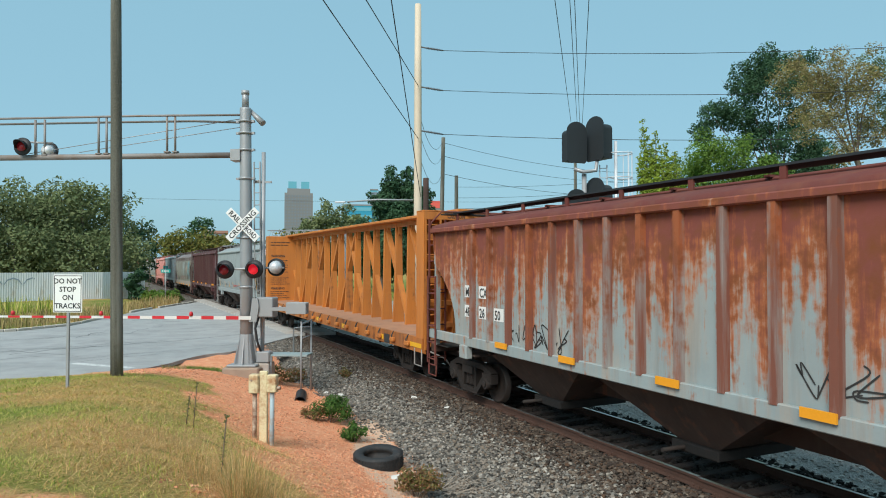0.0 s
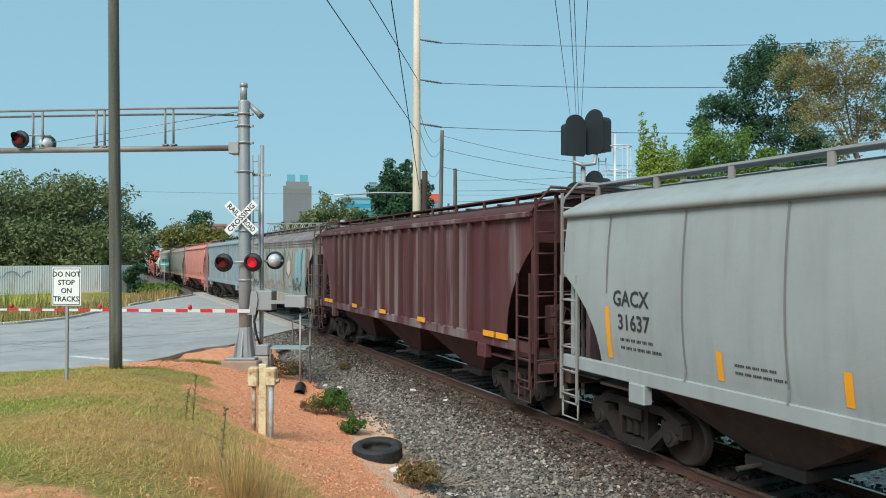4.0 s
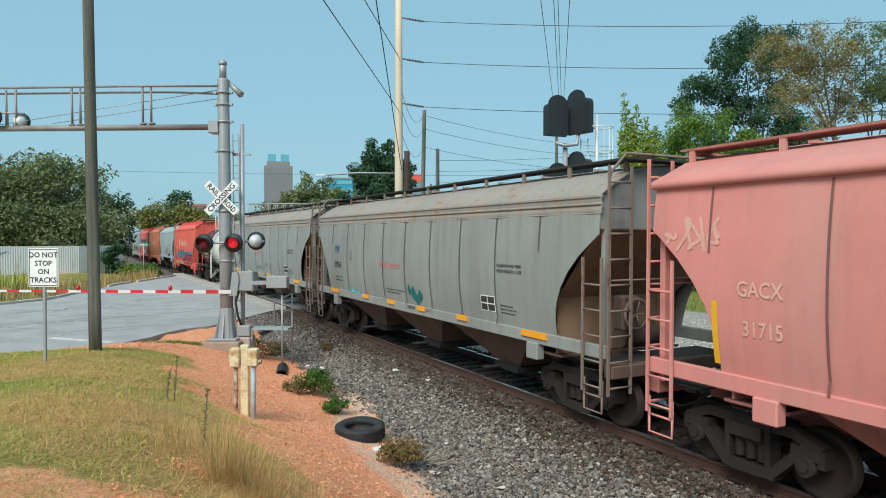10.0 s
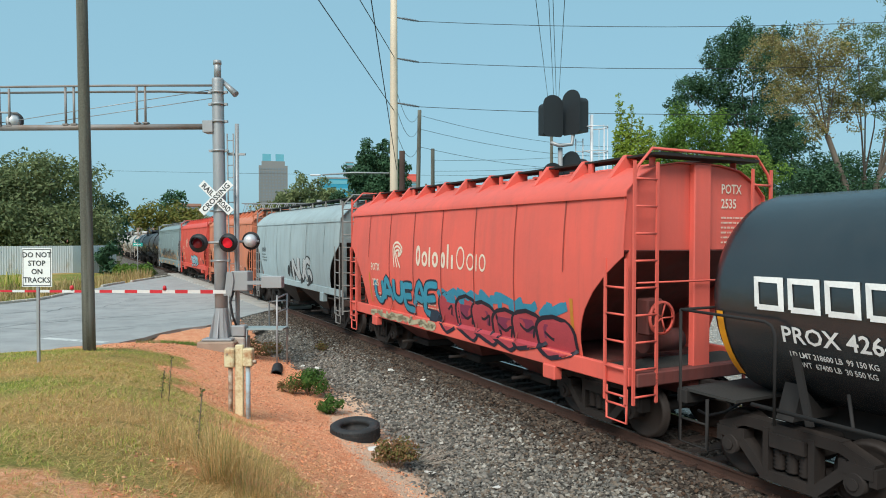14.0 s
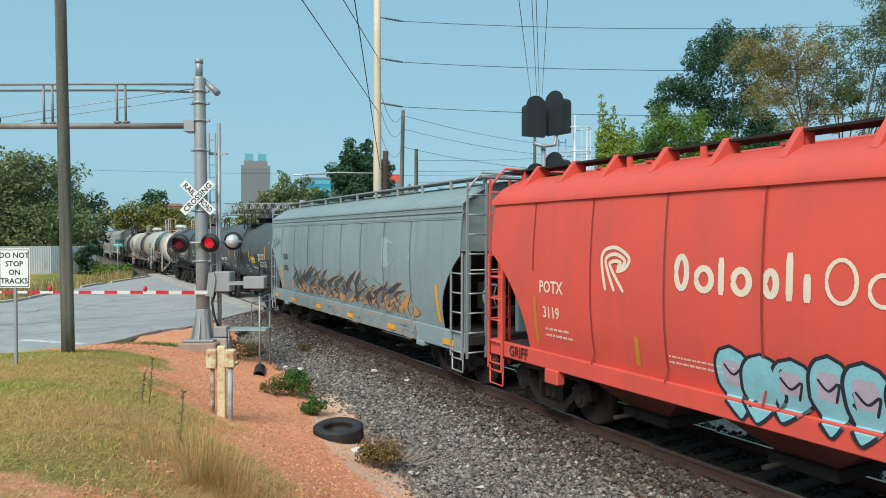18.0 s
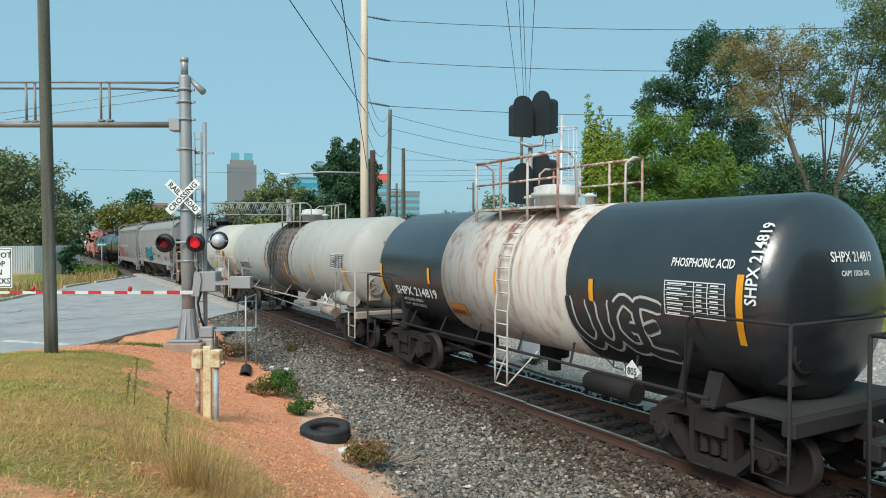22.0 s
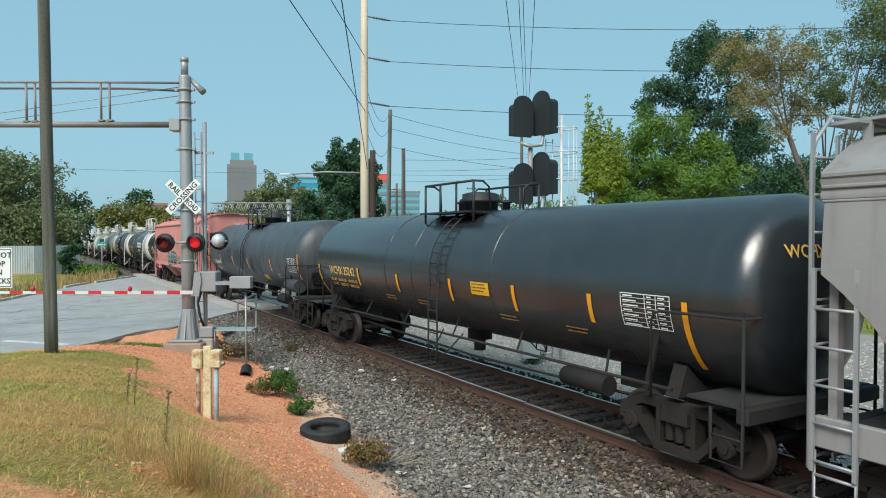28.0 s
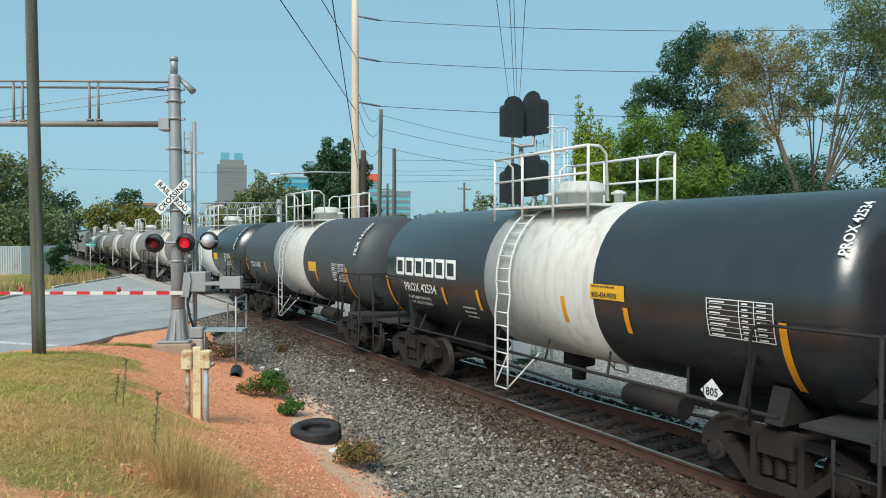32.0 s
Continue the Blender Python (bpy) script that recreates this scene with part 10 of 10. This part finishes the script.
small_print(car, surf, 0.1, 2.45, 0.6, 0.45, 5, LETW, 67)
small_print(car, surf, 0.2, 2.95, 0.45, 0.1, 1, LETW, 166)
decal("placard", [(-1.85, -2.46, 2.08, 2.52)], surf, YELLOWM, car, 0.012, "yellow emergency notice")
small_print(car, surf, -1.9, 2.48, 0.5, 0.34, 4, LETB, 3, lift=0.02)
data_panel(car, surf, -4.34, 2.64, 1.0, 0.5, LETW)
small_print(car, surf, -4.4, 2.05, 0.7, 0.3, 3, LETW, 167)
graffiti(car, surf, -0.2, -2.3, 1.55, 1.95, 68, 5, 0.06, ((0.2, 0.2, 0.2), (0.06, 0.06, 0.06)), "chalky graffiti letters")
graffiti(car, surf, -2.55, -3.3, 1.45, 2.05, 69, 2, 0.06, ((0.35, 0.36, 0.36), (0.05, 0.05, 0.05)), "white-edged graffiti letters")
graffiti(car, surf, 2.6, 1.5, 1.55, 1.85, 70, 3, 0.05, ((0.4, 0.4, 0.4), (0.3, 0.3, 0.3)), "white graffiti letters")
placard(car, -1.43, -4.7, 1.36, spray((0.16, 0.26, 0.29)), "", 0.34)
bm = bmesh.new()
rod(bm, (-1.2, -6.0, 1.38), (-1.2, -4.95, 1.38), 0.22, 14)
part("air_reservoir", bm, BLACKMATT, car)
car, surf, hb = tank_car("black tank car with a rust-stained white band", 13.1, BLACKGLOSS, bands=[(2.22, -2.02, BANDR)], platm=BANDR, dome=BANDW, ladm=BANDR, stripe_ys=[(5.4, 1.65, 2.6), (2.82, 2.22, 2.58), (0.09, 2.19, 2.62), (-2.64, 2.23, 2.63), (-5.36, 1.93, 2.83)], head=0.5, ladder_y=-0.3)
put(car, 263.2, 276.3)
lettering("SHPX 214819", 4.68, 1.88, 0.21, surf, LETW, car, to=2.57)
lettering("LD LMT  222100 LB  100700 KG", 4.55, 1.73, 0.07, surf, LETW, car)
lettering("LT WT    63800 LB   29000 KG", 4.5, 1.6, 0.07, surf, LETW, car)
lettering("PHOSPHORIC ACID", -4.22, 2.9, 0.12, surf, LETW, car, wide=0.7)
data_panel(car, surf, -4.15, 2.7, 1.0, 0.48, LETW)
graffiti(car, surf, -2.1, -4.1, 1.55, 2.25, 72, 4, 0.14, ((0.5, 0.5, 0.48), (0.025, 0.026, 0.028)), "outlined black graffiti letters", shapes=(5, 5, 7, 1))
decal("placard", [(2.15, 1.45, 1.58, 1.86)], surf, spray((0.42, 0.17, 0.04)), car, 0.014, "faded orange notice")
lettering("800-424-9300", 2.12, 1.62, 0.1, surf, LETB, car, 0.02, wide=0.7)
head_text(car, "SHPX 214819", hb, 0.45, -2, 0.17, LETW)
face_text(car, "SHPX 214819", hb, -0.5, 3.0, 0.13, LETW)
face_text(car, "CAPY 15026 GAL", hb, -0.35, 2.82, 0.07, LETW)
placard(car, -1.42, -3.55, 1.3, LETW, "1805", 0.24)
WHITET = weather("grimy_white_paint", (0.405, 0.4, 0.37), (0.33, 0.3, 0.26), 0.4, rust=(0.3, 0.15, 0.09), ramt=0.0, gamt=0.2)
PALERAIL = weather("rusty_pale_rail", (0.4, 0.36, 0.32), (0.25, 0.15, 0.1), 0.6, gamt=0.4)
STAIN = weather("dark_stained_paint", (0.17, 0.14, 0.12), (0.04, 0.035, 0.032), 0.95, rust=(0.26, 0.14, 0.09), ramt=0.15, gamt=0.6, sscale=6)
car, surf, hb = tank_car("grimy white tank car with a dark-stained middle", 16.25, WHITET, bands=[(1.45, -1.15, STAIN)], platform="low", platm=PALERAIL, dome=BANDW, gear=weather("rust_beige_gear", (0.4, 0.33, 0.27), (0.25, 0.14, 0.09), 0.6, gamt=0.4), railm=PALERAIL, ladm=BLACK,
                         stripe_ys=[(6.95, 1.5, 2.8), (4.38, 1.93, 2.4), (1.95, 1.89, 2.33), (-0.85, 1.9, 2.36), (-3.58, 1.9, 2.36), (-6.65, 1.48, 2.4)], belts=[5.2, -2.35, -3.85], head=0.6, ladder_y=0.42)
put(car, 276.3, 292.55)
for k, y in enumerate((1.2, 0.5, -0.2, -0.9)):
    runs(car, surf, y, 0.9, 1.2, 3.7, ((0.03, 0.027, 0.025), (0.1, 0.06, 0.04))[k % 2], 140 + k, 18, "dark runs of spilt liquid")
lettering("SRAX23522", 5.95, 1.93, 0.24, surf, LETB, car, to=4.34)
lettering("LD LMT  187300 LB   85 000 KG", 5.9, 1.72, 0.085, surf, LETB, car, wide=0.7)
lettering("LT WT    75700 LB   34 300 KG", 5.85, 1.56, 0.085, surf, LETB, car, wide=0.7)
lettering("FPT 2-80", 4.1, 1.56, 0.085, surf, LETB, car, wide=0.7)
lettering("C", 4.07, 1.98, 0.1, surf, LETB, car)
bm = bmesh.new()
ribbon(bm, [(4.14, 1.93), (4.14, 2.17), (3.94, 2.17), (3.94, 1.93), (4.14, 1.93)], 0.015, surf, 0.012)
part("plate_outline", bm, LETB, car)
data_panel(car, surf, -5.5, 2.78, 1.05, 0.46, LETW, LETB)
decal("placard", [(-0.86, -1.55, 1.55, 1.85)], surf, spray((0.42, 0.26, 0.12)), car, 0.012, "faded orange notice")
small_print(car, surf, -0.9, 1.82, 0.6, 0.22, 3, LETB, 174, lift=0.018)
face_text(car, "SRAX 23522", hb, -0.5, 3.05, 0.12, LETB)
face_text(car, "CAPY 10500", hb, -0.3, 2.75, 0.06, LETB)
placard(car, -1.42, -5.1, 1.3, LETW, "1830")
bm = bmesh.new()
rod(bm, (-1.15, -6.75, 1.42), (-1.15, -5.55, 1.42), 0.22, 14)
part("air_reservoir", bm, WHITET, car)
CREAMT = weather("cream_paint", (0.47, 0.455, 0.405), (0.41, 0.37, 0.31), 0.3, rust=(0.4, 0.2, 0.12), ramt=-0.05, gamt=0.12)
PINKG = weather("rust_pink_gear", (0.5, 0.33, 0.26), (0.3, 0.16, 0.11), 0.6, gamt=0.4)
car, surf, hb = tank_car("cream-white tank car with a broad black band", 13.85, CREAMT, bands=[(1.4, -1.95, BLACKMATT)], platform="low", platm=BLACK, gear=PINKG, railm=PINKG, ladm=BLACK,
                         stripe_ys=[(5.52, 1.86, 2.77), (2.68, 1.85, 2.3), (1.42, 1.78, 2.23), (-1.1, 1.8, 2.29), (-2.86, 1.83, 2.27), (-5.4, 1.86, 2.78)], head=0.73, ladder_y=-0.3)
put(car, 292.55, 306.4)
lettering("UCLX 30111", 4.92, 2.1, 0.24, surf, LETB, car, to=3.5)
lettering("LD LMT  204600 LB   92 900 KG", 4.8, 1.95, 0.07, surf, LETB, car, wide=0.7)
lettering("LT WT    58700 LB   26 400 KG  NEW 7/88", 4.75, 1.82, 0.07, surf, LETB, car, wide=0.7)
small_print(car, surf, 2.42, 2.22, 0.8, 0.5, 7, LETG, 74)
lettering("HYDROCHLORIC ACID", -4.3, 2.9, 0.12, surf, LETB, car, wide=0.75)
data_panel(car, surf, -4.3, 2.86, 1.05, 0.48, LETB)
decal("placard", [(-3.28, -3.82, 1.74, 1.94)], surf, YELLOWM, car, 0.012, "yellow emergency notice")
small_print(car, surf, -3.2, 2.28, 0.6, 0.3, 4, LETB, 75)
runs(car, surf, -6.0, 0.5, 1.3, 2.6, (0.2, 0.09, 0.05), 145, 16, "brown rust runs")
placard(car, -1.42, -3.7, 1.32, LETW, "1789")
bm = bmesh.new()
rod(bm, (-1.15, -5.2, 1.45), (-1.15, -3.95, 1.45), 0.24, 14)
part("air_reservoir", bm, CREAMT, car)

# 21, 22 grey hoppers with graffiti
SEAM["silver_grey_paint"] = (0.17, 0.165, 0.16)
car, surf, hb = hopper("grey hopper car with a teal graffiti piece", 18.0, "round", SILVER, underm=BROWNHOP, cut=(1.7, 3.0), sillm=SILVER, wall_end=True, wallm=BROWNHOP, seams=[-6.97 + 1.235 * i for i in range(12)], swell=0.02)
put(car, 306.4, 324.4)
endw = lambda u, z, lift: Vector((-u, -hb + 0.01 - lift, z))
lettering("BNGX", -0.75, 4.0, 0.14, endw, LETB, car, 0.004)
lettering("31716", -0.75, 3.8, 0.14, endw, LETB, car, 0.004)
lettering("BNGX", 6.62, 2.6, 0.18, surf, LETB, car)
lettering("31718", 6.55, 2.12, 0.18, surf, LETB, car)
graffiti(car, surf, 5.7, 4.0, 1.6, 2.2, 80, 4, 0.07, ((0.6, 0.25, 0.26), (0.6, 0.3, 0.3)), "pink graffiti letters")
graffiti(car, surf, 3.95, 0.3, 1.55, 2.25, 81, 5, 0.24, ((0.01, 0.02, 0.03), (0.0, 0.2, 0.25)), "teal graffiti letters edged in black", shapes=(0, 6, 4, 1, 3))
scribble(car, surf, 0.2, -1.5, 1.95, 2.06, 83, 5, 0.04, (0.05, 0.05, 0.05), "black sprayed lines")
lettering("BAMA #1", -2.21, 1.8, 0.2, surf, LETB, car)
stripes(car, surf, [3.55, -1.62, -4.4], 1.62, 2.03, 0.11)
stripes(car, surf, [-7.08], 1.61, 2.48, 0.14)
decal("data_panel", [(-5.33, -5.76, 1.64, 1.89)], surf, LETB, car)
cu_ft(car, surf, -6.3, 1.95, LETB, 82)
decal("paint_patch", [(0.3, -2.4, 2.52, 2.62), (-2.9, -5.2, 2.4, 2.56)], surf, spray((0.34, 0.36, 0.36)), car, 0.02)
PALESIL = weather("pale_silver_paint", (0.27, 0.265, 0.26), (0.22, 0.21, 0.2), 0.5, gamt=0.45)
SEAM["pale_silver_paint"] = (0.19, 0.18, 0.175)
car, surf, hb = hopper("silver-grey hopper car with a red sprayed tag", 16.4, "lipped", PALESIL, underm=UNDERM, cut=(1.5, 2.9), low=1.3, sill_deep=0.32, sillm=PALESIL, postm=GALV, walkm=GALV, seams=[-6.7 + 1.64 * i for i in range(9)])
put(car, 324.4, 340.8)
lettering("CSYX", 6.36, 2.58, 0.22, surf, LETB, car)
lettering("12428", 6.36, 2.26, 0.2, surf, LETB, car)
graffiti(car, surf, 5.65, 2.3, 1.4, 2.15, 84, 8, 0.08, ((0.55, 0.04, 0.06),), "red sprayed tag")
graffiti(car, surf, 0.7, -0.8, 1.45, 1.85, 85, 3, 0.05, ((0.1, 0.08, 0.35),), "violet sprayed tag")
stripes(car, surf, [3.8, 1.13], 1.31, 1.71, 0.12)
stripes(car, surf, [6.34, -6.4], 1.31, 2.14, 0.12)
decal("paint_patch", [(4.7, 2.2, 2.42, 2.54), (1.6, -1.5, 2.42, 2.56)], surf, spray((0.4, 0.43, 0.44)), car, 0.018)
bm = bmesh.new()
ribbon(bm, [(4.07, 2.46), (4.07, 2.68), (3.86, 2.68), (3.86, 2.46), (4.07, 2.46)], 0.015, surf, 0.022)
part("plate_outline", bm, LETB, car)

# 23, 24 long black tank cars
BLACKT = [(7.36, 1.48, 2.42), (4.2, 1.92, 2.41), (1.7, 1.92, 2.36), (-0.93, 1.9, 2.39), (-3.28, 1.9, 2.39), (-5.38, 1.92, 2.39), (-7.29, 1.45, 2.41)]
car, surf, hb = tank_car("glossy black tank car with orange strips", 17.45, BLACKGLOSS, platform="low", platm=BLACK, stripe_ys=BLACKT, belts=[2.4, 0.9, -2.5], head=0.37, shift=-0.23, ladder_y=-0.42)
put(car, 340.8, 358.25)
lettering("WCHX 25242", 6.42, 2.17, 0.24, surf, LETY, car, to=4.46)
lettering("LD LMT  186200 LBS    84500 KGS", 6.45, 1.96, 0.08, surf, LETY, car, to=4.4)
lettering("LT WT    76800 LBS    34800 KGS", 6.4, 1.82, 0.08, surf, LETY, car, to=4.4)
decal("placard", [(-1.8, -2.46, 2.12, 2.38)], surf, YELLOWM, car, 0.012, "yellow emergency notice")
small_print(car, surf, -1.85, 2.35, 0.5, 0.2, 3, LETB, 3, lift=0.02)
for y in (2.7, 0.9, -2.6, -4.6):
    small_print(car, surf, y, 1.78, 0.6, 0.14, 2, LETY, int(y * 10) + 90)
data_panel(car, surf, -6.08, 2.47, 0.96, 0.5, LETW)
face_text(car, "WCHX 25242", hb + 0.23, -0.85, 3.05, 0.17, LETY)
car, surf, hb = tank_car("weathered black tank car with drips and a wide walkway", 16.65, DRIPBLACK, platform="low", platm=BLACK, stripe_ys=[(7.28, 1.64, 2.58), (4.63, 1.93, 2.38), (2.12, 1.89, 2.36), (-0.6, 1.88, 2.36), (-4.05, 1.92, 2.39), (-7.43, 1.76, 2.67)], belts=[2.4, -2.5], head=0.72, ladder_y=-0.05)
put(car, 358.25, 374.9)
for k, (y, z) in enumerate(((4.4, 2.2), (3.3, 2.35), (2.0, 2.3), (0.9, 2.2), (-1.2, 2.1))):
    runs(car, surf, y - 0.4, 1.6, z - 0.45, z + 0.45, (0.042, 0.049, 0.056), 120 + k, 22, "runs of black paint")
small_print(car, surf, 6.0, 1.78, 1.2, 0.24, 3, LETW, 88)
small_print(car, surf, 1.42, 1.8, 0.75, 0.2, 3, LETW, 89)
lettering("GLNX 86184", 6.1, 1.92, 0.18, surf, LETW, car, to=4.76)
decal("placard", [(-2.5, -3.1, 1.53, 1.74)], surf, YELLOWM, car, 0.012, "yellow emergency notice")
data_panel(car, surf, -6.3, 2.5, 0.9, 0.5, LETW)
small_print(car, surf, -4.6, 1.85, 0.6, 0.2, 2, LETW, 87)
face_text(car, "GLNX 86184", hb, -0.5, 2.92, 0.11, LETW)
bm = bmesh.new()
rod(bm, (-1.2, -7.1, 1.5), (-1.2, -5.9, 1.5), 0.24, 14)
part("air_reservoir", bm, BLACKMATT, car)

# 25 pink hopper with graffiti
car, surf, hb = faded_pink("faded pink hopper car with a grey and green graffiti piece", 17.0, "31782", 2)
put(car, 374.9, 391.9)
logo_leaf(car, surf, 3.1, 2.44, 0.62, spray((0.6, 0.36, 0.28)))
logo_rings(car, surf, 1.5, 2.36, 0.64, spray((0.6, 0.36, 0.28)))
graffiti(car, surf, 2.1, -1.1, 1.55, 2.12, 90, 5, 0.2, ((0.015, 0.02, 0.02), (0.05, 0.12, 0.14), (0.3, 0.4, 0.42)), "black graffiti letters with pale fill", shapes=(7, 5, 0, 7, 0))
graffiti(car, surf, -1.3, -2.1, 1.62, 1.95, 91, 2, 0.17, ((0.02, 0.03, 0.03), (0.16, 0.36, 0.25)), "green graffiti leaf")
graffiti(car, surf, 2.6, 2.1, 1.6, 1.85, 92, 1, 0.14, ((0.02, 0.03, 0.03), (0.16, 0.36, 0.25)), "green graffiti leaf")
lettering("FANT", -3.5, 1.34, 0.15, surf, spray((0.05, 0.03, 0.03)), car, 0.03, name="graffiti")
scribble(car, surf, -2.1, -3.2, 1.5, 1.7, 94, 3, 0.03, (0.2, 0.24, 0.25), "grey sprayed arrows")

# 26 onwards: tank cars
procor(13.3, "42534", 391.9, 405.2)
for k, num in enumerate(("TILX 161603", "PROX 41718", "PROX 42110", "PROX 42095", "SHPX 214820", "PROX 42351", "SHPX 21477")):
    a, b = 405.2 + 13.3 * k, 418.5 + 13.3 * k
    body = (BLACKMATT, BLACKGLOSS, weather("brown_grey_paint_%d" % k, (0.2, 0.19, 0.185), (0.3, 0.27, 0.25), 0.5, gamt=0.4))[0 if k == 0 else 1 if k == 1 else 2]
    car, surf, hb = tank_car("dark tank car with a pale band and white rails", b - a, body, bands=[(1.7, -1.5, BANDW if k != 2 else BANDR)], platm=WHITEP, dome=BANDW, ladm=WHITEP, detail=k < 2, head=0.5,
                             stripe_ys=[(5.5, 1.5, 2.4), (2.9, 1.9, 2.3), (-2.6, 1.9, 2.3), (-5.1, 1.5, 2.4)])
    put(car, a, b)
    lettering(num, 4.8, 2.1, 0.2, surf, LETW, car)
    if k < 2:
        decal("placard", [(-2.0, -2.7, 2.2, 2.5)], surf, YELLOWM, car, 0.012, "yellow emergency notice")
        data_panel(car, surf, -4.0, 2.5, 1.0, 0.5, LETW)
        head_text(car, num, hb, 0.42, 10, 0.18, LETW)
DARKHOP = weather("dark_grey_paint", (0.2, 0.2, 0.2), (0.28, 0.27, 0.26), 0.4, gamt=0.5)
SEAM["dark_grey_paint"] = (0.12, 0.12, 0.12)
for a, b in ((498.3, 515.0), (515.0, 531.7), (531.7, 548.4)):
    car, surf, hb = hopper("dark grey hopper car", b - a, "round", DARKHOP, cut=(2.3, 2.8), detail=False, roof_posts=6, welds=4)
    put(car, a, b)


# ---- what moves ----
def motions():
    for car, mid, half in CARS:
        rows = []
        for i in range(33):
            s = mid - run(i)
            p, q = on_line(s - half), on_line(s + half)
            d = q - p
            c = (p + q) / 2
            rows.append((i, pose(c.x, c.y, c.z, math.degrees(math.atan2(d.z, d.y)), 0, math.degrees(math.atan2(-d.x, d.y)))))
        walk(car, rows)
    # wheels roll while their car passes the crossing and the knoll
    for wheel, car, a in ROLLERS:
        mid = next(m for c, m, _ in CARS if c is car)
        i0, i1 = max(0, int(30 * when(max(0.0, mid - 62)))), min(960, int(30 * when(max(0.0, mid + 20))))
        if i1 <= i0:
            continue
        rows = [(0.0, pose(0, a, WR))] if i0 > 0 else []
        for i in range(i0, i1 + 1):
            rows.append((i / 30, pose(0, a, WR, (math.degrees((run(i / 30) - run(i0 / 30)) / WR) + 180) % 360 - 180)))
        if i1 < 960:
            rows.append((32.0, rows[-1][1]))
        walk(wheel, rows)


motions()
